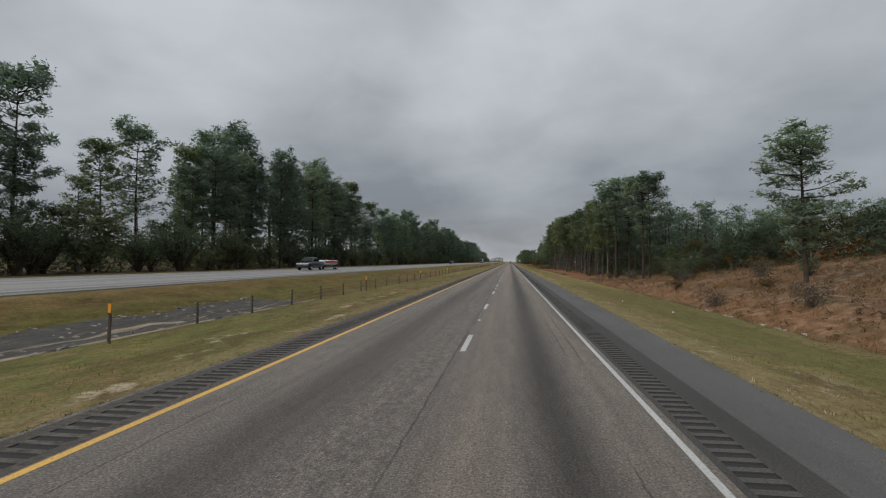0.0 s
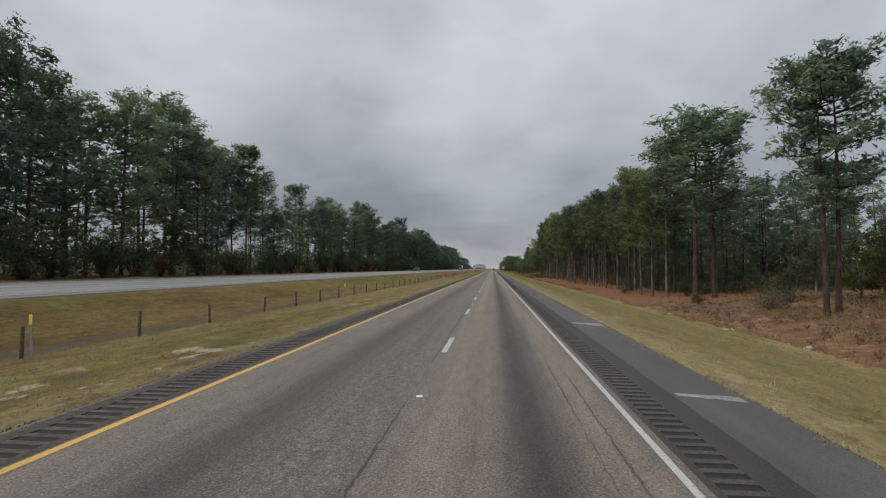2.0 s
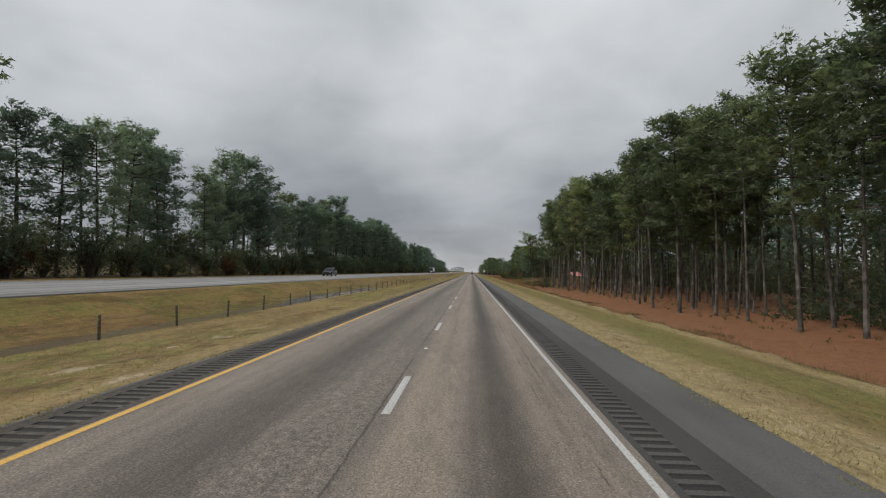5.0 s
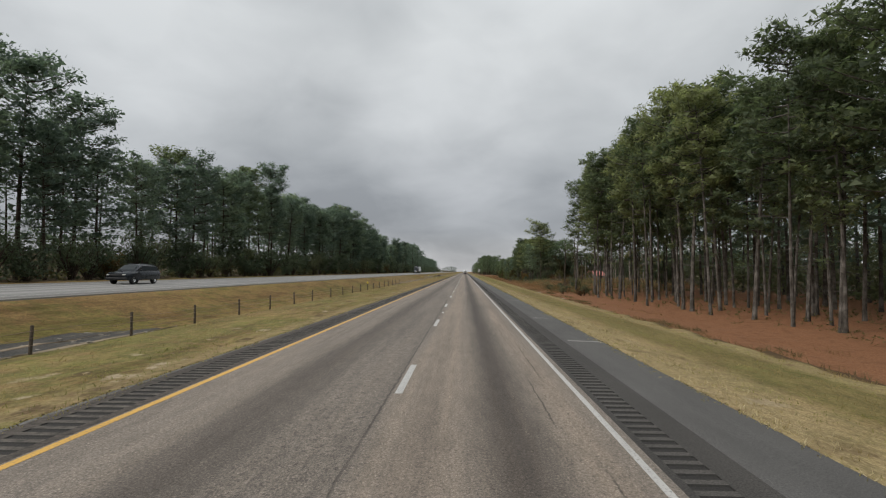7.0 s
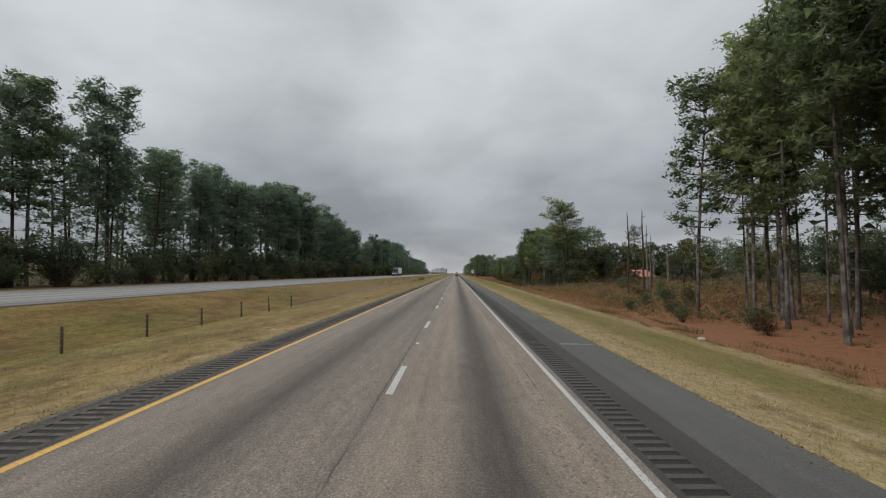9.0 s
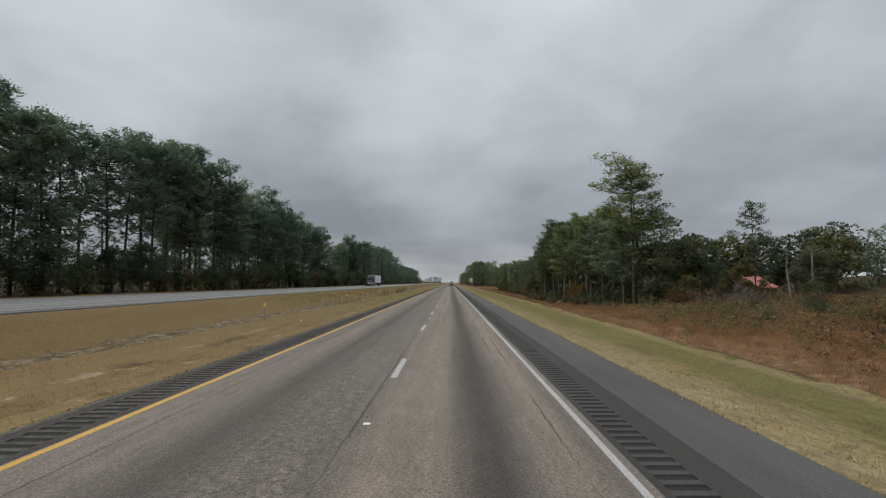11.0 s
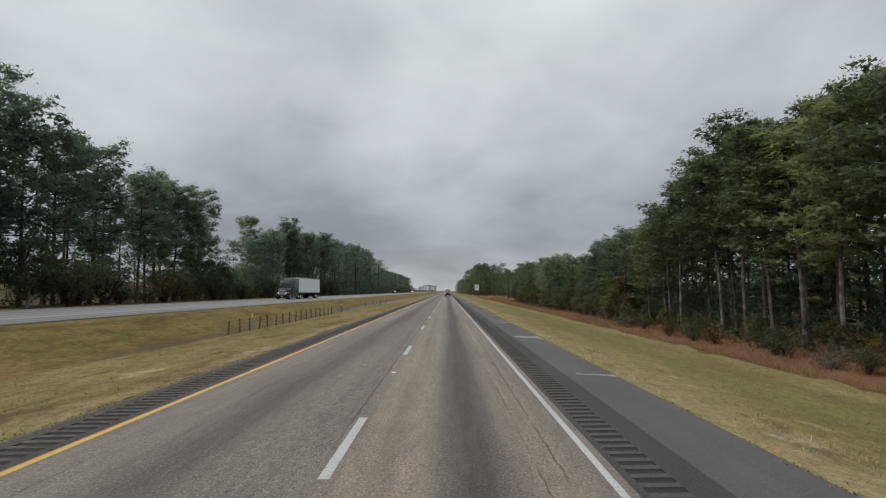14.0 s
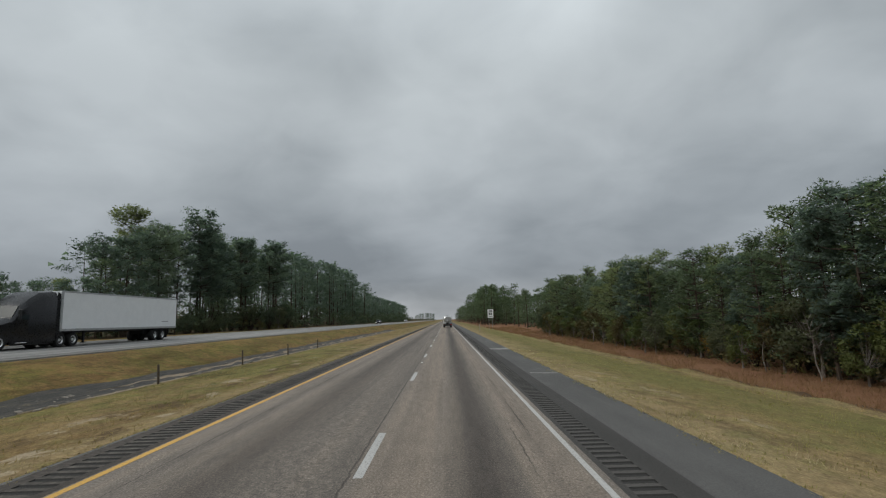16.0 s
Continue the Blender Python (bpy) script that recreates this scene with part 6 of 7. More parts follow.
# ---- vehicles ----
def car_paint(name, col, rough=0.25, metal=0.3):
    m, nt, b = material(name, rough, metal, 0.35)
    p = place_of(nt, local=True)
    n1 = grain(nt, p, 1.6, 4.0)
    nt.links.new(ramp(nt, n1, (0.3, tuple(c * 0.85 for c in col)), (0.7, tuple(c * 1.1 for c in col))), b.inputs["Base Color"])
    nt.links.new(ramp(nt, grain(nt, p, 8.0, 4.0), (0.3, rough * 0.8), (0.7, min(1.0, rough * 1.6))), b.inputs["Roughness"])
    b.inputs["Coat Weight"].default_value = 0.15
    return m


BLACK_PAINT = car_paint("black_truck_paint", (0.012, 0.012, 0.014))
DARK_PAINT = car_paint("dark_blue_grey_paint", (0.022, 0.026, 0.032))
SILVER_PAINT = car_paint("silver_paint", (0.42, 0.43, 0.44), 0.3, 0.6)
WHITE_BODY = simple("white_trailer_panel", (0.74, 0.75, 0.76), 0.45, 0, 0.06, 1.5)
RED_PAINT = simple("dull_red_paint", (0.33, 0.06, 0.045), 0.5, 0, 0.2, 3)
CHROME = simple("chrome", (0.74, 0.74, 0.75), 0.30, 1.0, 0.1, 9)
RUBBER = simple("tyre_rubber", (0.018, 0.018, 0.018), 0.85, 0, 0.25, 12, 0.3, 0.2)
PLASTIC = simple("black_plastic", (0.02, 0.02, 0.021), 0.6, 0, 0.2, 6)
GLASS = simple("tinted_glass", (0.018, 0.024, 0.026), 0.15, 0, 0.05, 2, 0.12)
LAMP_CLEAR = simple("clear_lamp", (0.75, 0.75, 0.72), 0.15, 0, 0.05, 9, 0.8)
LAMP_RED = simple("red_lamp", (0.42, 0.02, 0.015), 0.25, 0, 0.1, 9, 0.8)
lit, lit_nt, lit_b = material("lit_headlamp", 0.2)
lit_b.inputs["Emission Color"].default_value = (1.0, 0.95, 0.85, 1)
lit_b.inputs["Emission Strength"].default_value = 3.0
STEEL_TANK = simple("brushed_tank_steel", (0.50, 0.50, 0.49), 0.32, 0.9, 0.15, 1.2)
FRAME_STEEL = simple("dark_frame_steel", (0.03, 0.03, 0.031), 0.6, 0.4, 0.3, 5)


def lathe(profile, sides=20):
    """Turns (offset, radius) pairs round the x axis."""
    v, f = [], []
    for o, r in profile:
        v += [(o, r * math.cos(2 * math.pi * k / sides), r * math.sin(2 * math.pi * k / sides)) for k in range(sides)]
    for q in range(len(profile) - 1):
        f += [(q * sides + k, q * sides + (k + 1) % sides, (q + 1) * sides + (k + 1) % sides, (q + 1) * sides + k) for k in range(sides)]
    f += [tuple(range(sides)), tuple(range((len(profile) - 1) * sides, len(profile) * sides))]
    return Bits().add(v, f)


WHEELS = {}


def wheel(parent, x, y, r, w, out, rim=CHROME):
    """out: 1 where the wheel's face looks to +x, -1 to -x."""
    key = (round(r, 3), round(w, 3), rim.name)
    if key not in WHEELS:
        tyre = lathe([(-w / 2, r * 0.60), (-w / 2, r * 0.93), (-w * 0.36, r), (w * 0.36, r), (w / 2, r * 0.93), (w / 2, r * 0.60), (w * 0.3, r * 0.58)]).mesh("tyre", RUBBER, True)
        disc = lathe([(w * 0.05, r * 0.60), (w * 0.44, r * 0.60), (w * 0.46, r * 0.54), (w * 0.30, r * 0.46), (w * 0.26, r * 0.24), (w * 0.40, r * 0.20), (w * 0.42, r * 0.06)]).mesh("rim", rim, True)
        WHEELS[key] = (tyre, disc)
    hub = part("wheel", WHEELS[key][0], parent, m=pose(x, y, r, 0, 0, 0 if out > 0 else 180))
    part("rim", WHEELS[key][1], hub, "bright metal rim")
    return hub


def loft(sections):
    """Closed skin through sections of equal length, each a ring of (x, y, z)."""
    n = len(sections[0])
    v = [p for s in sections for p in s]
    f = [(q * n + k, q * n + (k + 1) % n, (q + 1) * n + (k + 1) % n, (q + 1) * n + k) for q in range(len(sections) - 1) for k in range(n)]
    f += [tuple(range(n)), tuple(range((len(sections) - 1) * n, len(sections) * n))]
    return Bits().add(v, f)


def ring(y, half, z0, z1, tuck=0.08, r=0.12, lean=0.0):
    """A rounded upright section of a body across the car at y."""
    t = half - tuck
    return [(-half + 0.04, y, z0), (-half, y, z0 + r), (-half, y + lean * 0.5, z1 - r * 1.6), (-t, y + lean, z1 - r * 0.3), (-t + r, y + lean, z1), (t - r, y + lean, z1), (t, y + lean, z1 - r * 0.3),
            (half, y + lean * 0.5, z1 - r * 1.6), (half, y, z0 + r), (half - 0.04, y, z0)]


def panel(parent, name, pts, mat, label="", thick=0.02, push=(0, 0, 0)):
    """A thin slab over a quad."""
    p = [Vector(q) for q in pts]
    n = (p[1] - p[0]).cross(p[-1] - p[0]).normalized()
    v = [q + Vector(push) + n * thick for q in p] + [q + Vector(push) - n * thick for q in p]
    m = len(p)
    f = [tuple(range(m)), tuple(range(2 * m - 1, m - 1, -1))] + [(k, m + k, m + (k + 1) % m, (k + 1) % m) for k in range(m)]
    return part(name, Bits().add(v, f).mesh(name, mat), parent, label)


def semi_truck(m):
    """Nose towards -y; the origin is on the ground under the front bumper."""
    t = thing("semi_truck", "black highway tractor with a chrome grille on the far road", "truck", m)
    hood = loft([ring(0.25, 0.95, 0.55, 1.72, 0.22, 0.16), ring(0.5, 1.05, 0.5, 1.88, 0.26, 0.2), ring(1.4, 1.13, 0.5, 2.0, 0.28, 0.2), ring(1.95, 1.15, 0.5, 2.08, 0.2, 0.15)])
    part("hood", hood.mesh("hood", BLACK_PAINT, True), t)
    cab = loft([ring(1.9, 1.15, 0.45, 1.9, 0.10, 0.1), ring(2.25, 1.2, 0.45, 2.25, 0.12, 0.14), ring(2.75, 1.22, 0.45, 2.95, 0.16, 0.2), ring(3.3, 1.24, 0.45, 3.45, 0.22, 0.3), ring(4.2, 1.25, 0.45, 3.95, 0.26, 0.35), ring(5.5, 1.25, 0.45, 4.08, 0.22, 0.3), ring(5.75, 1.23, 0.5, 4.02, 0.22, 0.28)])
    part("cab", cab.mesh("cab", BLACK_PAINT, True), t)
    panel(t, "windscreen", [(-1.0, 2.22, 2.12), (1.0, 2.22, 2.12), (0.92, 2.72, 2.86), (-0.92, 2.72, 2.86)], GLASS, "dark windscreen", 0.03, (0, -0.05, 0.03))
    for s in (-1, 1):
        panel(t, "side_window", [(s * 1.20, 2.45, 2.0), (s * 1.225, 3.25, 1.98), (s * 1.20, 3.25, 2.6), (s * 1.16, 2.85, 2.6)], GLASS, "", 0.025)
        panel(t, "headlamp", [(s * 0.70, 0.27, 1.08), (s * 1.02, 0.45, 1.10), (s * 1.02, 0.50, 1.36), (s * 0.72, 0.30, 1.34)], lit, "lit headlamp", 0.04, (0, -0.02, 0))
        part("mirror", Bits().box(s * 1.45 - 0.1, s * 1.45 + 0.1, 2.15, 2.3, 1.95, 2.65, chamfer=0.04).tube([(s * 1.2, 2.4, 2.1), (s * 1.42, 2.25, 2.2)], 0.025, 6).mesh("mirror", PLASTIC), t)
        part("side_skirt", Bits().box(s * 1.12 - 0.06, s * 1.12 + 0.06, 2.0, 5.6, 0.28, 0.75, chamfer=0.04).mesh("side_skirt", BLACK_PAINT), t)
        part("step", Bits().box(s * 1.17 - 0.07, s * 1.17 + 0.07, 2.3, 3.2, 0.42, 0.47, chamfer=0.01).mesh("step", CHROME), t)
        panel(t, "side_fairing", [(s * 1.24, 5.7, 0.6), (s * 1.24, 6.3, 0.8), (s * 1.22, 6.3, 3.7), (s * 1.22, 5.7, 3.95)], BLACK_PAINT, "", 0.03)
        part("fuel_tank", lathe([(-0.9, 0.02), (-0.9, 0.3), (0.9, 0.3), (0.9, 0.02)], sides=16).mesh("fuel_tank", CHROME, True), t, m=pose(s * 0.92, 4.3, 0.72, 0, 0, 90))
    part("bumper", Bits().box(-1.2, 1.2, 0.0, 0.5, 0.28, 0.82, chamfer=0.1).mesh("bumper", BLACK_PAINT), t)
    part("plate_bar", Bits().box(-0.16, 0.16, -0.012, 0.01, 0.45, 0.56).mesh("plate_bar", WHITE_BODY), t, "plain pale bar")
    g = Bits().box(-0.64, 0.64, 0.20, 0.30, 0.78, 1.66, chamfer=0.05)
    grille = part("grille", g.mesh("grille", PLASTIC), t)
    for k in range(7):
        part("grille_bar", Bits().box(-0.62, 0.62, 0.15, 0.20, 0.81 + 0.12 * k, 0.885 + 0.12 * k, chamfer=0.014).mesh("grille_bar", CHROME), grille, "chrome bar")
    part("chassis", Bits().box(-0.45, 0.45, 0.8, 8.0, 0.62, 0.92).box(-0.5, 0.5, 6.7, 8.2, 0.92, 1.05).mesh("chassis", FRAME_STEEL), t)
    for y in (1.15, 6.2, 7.5):
        for s in (-1, 1):
            wheel(t, s * (1.04 if y < 2 else 0.98), y, 0.50, 0.30 if y < 2 else 0.5, s)
    # the box trailer is coupled to it
    tr = thing("box_trailer", "plain white box trailer coupled behind the black tractor", "trailer", m)
    part("box_body", Bits().box(-1.3, 1.3, 5.95, 21.9, 1.18, 4.08, chamfer=0.03).mesh("box_body", WHITE_BODY), tr)
    for s in (-1, 1):
        part("bottom_rail", Bits().box(s * 1.3 - 0.02, s * 1.3 + 0.02, 5.95, 21.9, 1.12, 1.30, chamfer=0.008).mesh("bottom_rail", SILVER_PAINT), tr)
        part("top_rail", Bits().box(s * 1.3 - 0.02, s * 1.3 + 0.02, 5.95, 21.9, 3.98, 4.10, chamfer=0.008).mesh("top_rail", SILVER_PAINT), tr)
        part("corner_post", Bits().box(s * 1.3 - 0.025, s * 1.3 + 0.025, 5.93, 6.15, 1.2, 4.06, chamfer=0.01).mesh("corner_post", SILVER_PAINT), tr)
        part("landing_leg", Bits().box(s * 0.9 - 0.06, s * 0.9 + 0.06, 8.9, 9.05, 0.25, 1.2).box(s * 0.9 - 0.13, s * 0.9 + 0.13, 8.85, 9.1, 0.2, 0.26).mesh("landing_leg", FRAME_STEEL), tr)
        part("mud_flap", Bits().box(s * 0.95 - 0.3, s * 0.95 + 0.3, 20.35, 20.37, 0.2, 1.0).mesh("mud_flap", PLASTIC), tr)
        part("side_mark", Bits().box(s * 1.322 - 0.006, s * 1.322 + 0.006, 19.2, 20.3, 1.75, 1.82).mesh("side_mark", STEEL_POST), tr, "small grey bar on the panel")
        for y in (18.3, 19.6):
            wheel(tr, s * 0.98, y, 0.50, 0.5, s)
    part("underframe", Bits().box(-0.5, 0.5, 8.4, 21.6, 0.98, 1.18).box(-0.55, 0.55, 17.4, 20.4, 0.62, 0.98).mesh("underframe", FRAME_STEEL), tr)
    part("rear_guard", Bits().box(-1.1, 1.1, 21.75, 21.85, 0.48, 0.58).box(-0.6, -0.5, 21.75, 21.85, 0.5, 1.18).box(0.5, 0.6, 21.75, 21.85, 0.5, 1.18).mesh("rear_guard", FRAME_STEEL), tr)
    return t


semi_truck(pose(-28.15, 512.0, 1.185, 0, 0, 0))


def side_glass(parent, half, pts):
    for s in (-1, 1):
        panel(parent, "side_window", [(s * half(z), y, z) for y, z in pts], GLASS, "", 0.02)


def lamps(parent, y, half, z, mat, name, w=0.38, h=0.16):
    for s in (-1, 1):
        part(name, Bits().box(s * half - w / 2, s * half + w / 2, y - 0.05, y + 0.08, z - h / 2, z + h / 2, chamfer=0.03).mesh(name, mat), parent)


def pickup(m):
    t = thing("pickup_truck", "dark crew-cab pickup towing a boat on the far road", "car", m)
    part("body", loft([ring(0.0, 0.88, 0.42, 1.02, 0.1, 0.12), ring(0.15, 0.96, 0.38, 1.14, 0.12, 0.12), ring(1.5, 1.0, 0.38, 1.20, 0.12, 0.1), ring(2.2, 1.0, 0.38, 1.22, 0.06, 0.08), ring(4.2, 1.0, 0.38, 1.24, 0.06, 0.08), ring(5.7, 0.99, 0.42, 1.26, 0.06, 0.08), ring(5.82, 0.95, 0.5, 1.22, 0.08, 0.08)]).mesh("body", DARK_PAINT, True), t)
    part("cabin", loft([ring(1.45, 0.90, 1.1, 1.24, 0.12, 0.05), ring(2.15, 0.88, 1.1, 1.86, 0.20, 0.1), ring(2.5, 0.88, 1.1, 1.92, 0.20, 0.1), ring(3.6, 0.88, 1.1, 1.90, 0.20, 0.1), ring(4.0, 0.9, 1.1, 1.78, 0.2, 0.1), ring(4.12, 0.9, 1.1, 1.3, 0.14, 0.06)]).mesh("cabin", DARK_PAINT, True), t)
    panel(t, "windscreen", [(-0.74, 1.55, 1.32), (0.74, 1.55, 1.32), (0.64, 2.10, 1.80), (-0.64, 2.10, 1.80)], GLASS, "", 0.02, (0, -0.05, 0.03))
    side_glass(t, lambda z: 0.885 - 0.16 * max(0, z - 1.5), [(2.1, 1.3), (3.85, 1.3), (3.7, 1.74), (2.35, 1.76)])
    part("grille", Bits().box(-0.6, 0.6, -0.06, 0.06, 0.72, 1.0, chamfer=0.03).mesh("grille", CHROME), t)
    part("bumper", Bits().box(-0.97, 0.97, -0.12, 0.2, 0.42, 0.66, chamfer=0.06).mesh("bumper", PLASTIC), t)
    lamps(t, 0.02, 0.76, 0.92, LAMP_CLEAR, "headlamp", 0.3, 0.18)
    lamps(t, 5.82, 0.88, 1.0, LAMP_RED, "tail_lamp", 0.14, 0.3)
    for y in (1.0, 4.7):
        for s in (-1, 1):
            wheel(t, s * 0.86, y, 0.40, 0.27, s)
    b = thing("boat_trailer", "white and red boat on a low trailer behind the pickup", "boat", m)
    secs = []
    for y, half, keel, top in ((6.6, 0.15, 0.95, 1.35), (7.2, 0.62, 0.72, 1.40), (8.4, 0.95, 0.60, 1.45), (10.4, 1.05, 0.58, 1.42), (12.0, 1.02, 0.62, 1.40)):
        secs.append([(0, y, keel), (half * 0.7, y, keel + 0.12), (half, y, keel + 0.42), (half * 0.97, y, top), (half * 0.8, y, top + 0.03), (-half * 0.8, y, top + 0.03), (-half * 0.97, y, top), (-half, y, keel + 0.42), (-half * 0.7, y, keel + 0.12)])
    part("hull", loft(secs).mesh("hull", WHITE_BODY, True), b)
    for s in (-1, 1):
        part("side_stripe", Bits().add([(s * 0.66, 7.2, 1.08), (s * 1.0, 8.4, 1.03), (s * 1.09, 10.4, 1.02), (s * 1.06, 12.0, 1.05), (s * 1.04, 12.0, 1.35), (s * 1.06, 10.4, 1.36), (s * 0.97, 8.4, 1.38), (s * 0.64, 7.2, 1.34)], [(0, 1, 6, 7), (1, 2, 5, 6), (2, 3, 4, 5)]).mesh("side_stripe", RED_PAINT), b, "dull red stripe")
        wheel(b, s * 1.1, 10.9, 0.33, 0.2, s)
        wheel(b, s * 1.1, 10.1, 0.33, 0.2, s)
    part("trailer_frame", Bits().box(-0.9, 0.9, 7.4, 12.1, 0.46, 0.56).box(-0.06, 0.06, 5.9, 7.5, 0.44, 0.54).mesh("trailer_frame", FRAME_STEEL), b)
    part("outboard_motor", loft([ring(12.05, 0.16, 0.9, 1.75, 0.03, 0.06), ring(12.3, 0.2, 0.85, 1.8, 0.04, 0.06), ring(12.5, 0.15, 0.6, 1.7, 0.03, 0.06)]).mesh("outboard_motor", PLASTIC, True), b)


pickup(pose(-28.0, 68.0, 1.18))


def suv(m, mat, label, front_lamp=LAMP_CLEAR):
    t = thing("suv", label, "car", m)
    part("body", loft([ring(0.0, 0.80, 0.40, 0.92, 0.1, 0.1), ring(0.2, 0.92, 0.34, 1.02, 0.12, 0.12), ring(1.3, 0.96, 0.34, 1.10, 0.12, 0.1), ring(2.0, 0.97, 0.34, 1.14, 0.06, 0.08), ring(4.4, 0.97, 0.36, 1.18, 0.06, 0.08), ring(4.75, 0.90, 0.44, 1.12, 0.08, 0.1)]).mesh("body", mat, True), t)
    part("cabin", loft([ring(1.2, 0.86, 1.0, 1.12, 0.12, 0.05), ring(2.0, 0.84, 1.0, 1.66, 0.2, 0.1), ring(2.5, 0.84, 1.0, 1.74, 0.2, 0.1), ring(4.0, 0.83, 1.0, 1.70, 0.2, 0.1), ring(4.45, 0.84, 1.0, 1.58, 0.2, 0.1), ring(4.72, 0.86, 1.0, 1.14, 0.12, 0.06)]).mesh("cabin", mat, True), t)
    panel(t, "windscreen", [(-0.72, 1.35, 1.18), (0.72, 1.35, 1.18), (0.62, 1.96, 1.60), (-0.62, 1.96, 1.60)], GLASS, "", 0.02, (0, -0.05, 0.03))
    panel(t, "rear_window", [(-0.66, 4.66, 1.22), (0.66, 4.66, 1.22), (0.6, 4.46, 1.54), (-0.6, 4.46, 1.54)], GLASS, "", 0.02, (0, 0.03, 0.02))
    side_glass(t, lambda z: 0.848 - 0.2 * max(0, z - 1.4), [(1.95, 1.18), (4.3, 1.2), (4.2, 1.52), (2.2, 1.56)])
    part("roof_rail", Bits().tube([(0.62, 2.3, 1.74), (0.62, 2.5, 1.79), (0.62, 3.9, 1.76), (0.62, 4.1, 1.71)], 0.02, 6).tube([(-0.62, 2.3, 1.74), (-0.62, 2.5, 1.79), (-0.62, 3.9, 1.76), (-0.62, 4.1, 1.71)], 0.02, 6).mesh("roof_rail", PLASTIC), t)
    part("grille", Bits().box(-0.55, 0.55, -0.05, 0.05, 0.66, 0.86, chamfer=0.03).mesh("grille", PLASTIC), t)
    part("bumper", Bits().box(-0.9, 0.9, -0.06, 0.2, 0.38, 0.58, chamfer=0.06).mesh("bumper", PLASTIC), t)
    lamps(t, 0.04, 0.68, 0.80, front_lamp, "headlamp", 0.28, 0.12)
    lamps(t, 4.72, 0.78, 0.95, LAMP_RED, "tail_lamp", 0.2, 0.24)
    for s in (-1, 1):
        part("mirror", Bits().box(s * 1.0 - 0.1, s * 1.0 + 0.1, 1.75, 1.85, 1.1, 1.26, chamfer=0.03).mesh("mirror", mat), t)
        for y in (0.95, 3.8):
            wheel(t, s * 0.84, y, 0.37, 0.24, s)
    return t


suv(pose(-28.0, 251.8, 1.18), DARK_PAINT, "dark green-black sport utility car on the far road")
suv(pose(-28.0, 700.0, 1.18), DARK_PAINT, "distant dark car with lit lamps on the far road", lit)
suv(pose(-28.0, 850.0, 1.18), SILVER_PAINT, "distant pale car with lit lamps on the far road", lit)


def tanker(m):
    """Seen from behind; the origin is on the ground under its tail."""
    t = thing("tank_truck", "dull steel tank truck running ahead in the same lane", "truck", m)
    oval = lambda y, k: [(1.18 * k * math.cos(a), y, 2.35 + 0.95 * k * math.sin(a)) for a in (2 * math.pi * j / 24 for j in range(24))]
    part("tank", loft([oval(0.15, 0.75), oval(0.32, 0.95), oval(0.5, 1.0), oval(10.5, 1.0), oval(10.8, 0.9)]).mesh("tank", STEEL_TANK, True), t)
    for y in (2.2, 4.4, 6.6, 8.8):
        part("tank_band", loft([oval(y, 1.012), oval(y + 0.1, 1.012)]).mesh("tank_band", STEEL_POST, True), t)
    part("bumper", Bits().box(-1.2, 1.2, -0.05, 0.2, 0.5, 0.95, chamfer=0.04).mesh("bumper", FRAME_STEEL), t)
    part("underframe", Bits().box(-0.5, 0.5, 0.1, 12.5, 0.95, 1.35).box(-1.15, 1.15, 0.4, 3.4, 0.98, 1.12).mesh("underframe", FRAME_STEEL), t)
    part("ladder", Bits().tube([(0.25, 0.08, 0.9), (0.25, 0.08, 3.2)], 0.025, 6).tube([(0.6, 0.08, 0.9), (0.6, 0.08, 3.2)], 0.025, 6).mesh("ladder", STEEL_POST), t)
    part("manhole", lathe([(-0.1, 0.02), (-0.1, 0.3), (0.12, 0.3), (0.12, 0.02)], sides=16).mesh("manhole", STEEL_POST, True), t, m=pose(0, 5.5, 3.34, 0, 90, 0))
    lamps(t, -0.05, 0.95, 0.78, LAMP_RED, "tail_lamp", 0.3, 0.12)
    part("hazard_plate", Bits().box(-0.15, 0.15, 0.1, 0.12, 1.9, 2.2, chamfer=0.005).mesh("hazard_plate", WHITE_BODY), t)
    part("cab", loft([ring(11.2, 1.2, 0.8, 3.2, 0.15, 0.2), ring(12.6, 1.2, 0.8, 3.3, 0.15, 0.2), ring(13.3, 1.15, 0.8, 2.2, 0.15, 0.2), ring(15.0, 1.0, 0.8, 1.8, 0.2, 0.2)]).mesh("cab", WHITE_BODY, True), t)
    for y in (1.2, 2.5, 11.3, 14.2):
        for s in (-1, 1):
            wheel(t, s * 0.95, y, 0.5, 0.45, s)


tanker(pose(1.85, 622.0, 0.002))

# ---- signs ----
SIGN_FACE = simple("white_sign_sheet", (0.72, 0.73, 0.73), 0.5, 0, 0.06, 2)
SIGN_INK = simple("sign_ink", (0.03, 0.03, 0.03), 0.6, 0, 0.1, 4)


def road_sign(x, y, w, h, bottom, bars):
    z = ground_z(x, y)
    t = thing("road_sign", "white rectangular road sign on two steel posts", "sign", pose(x, y, z))
    for s in (-1, 1):
        part("post", Bits().box(s * w * 0.3 - 0.04, s * w * 0.3 + 0.04, 0.03, 0.09, -0.3, bottom + h - 0.1, chamfer=0.01).mesh("post", STEEL_POST), t)
    face = part("sign_face", Bits().box(-w / 2, w / 2, -0.01, 0.02, bottom, bottom + h, chamfer=0.008).mesh("sign_face", SIGN_FACE), t)
    for bx, bz, bw, bh in bars:
        part("text_bar", Bits().box(bx - bw / 2, bx + bw / 2, -0.016, -0.011, bottom + bz - bh / 2, bottom + bz + bh / 2).mesh("text_bar", SIGN_INK), face, "plain dark bar of lettering")


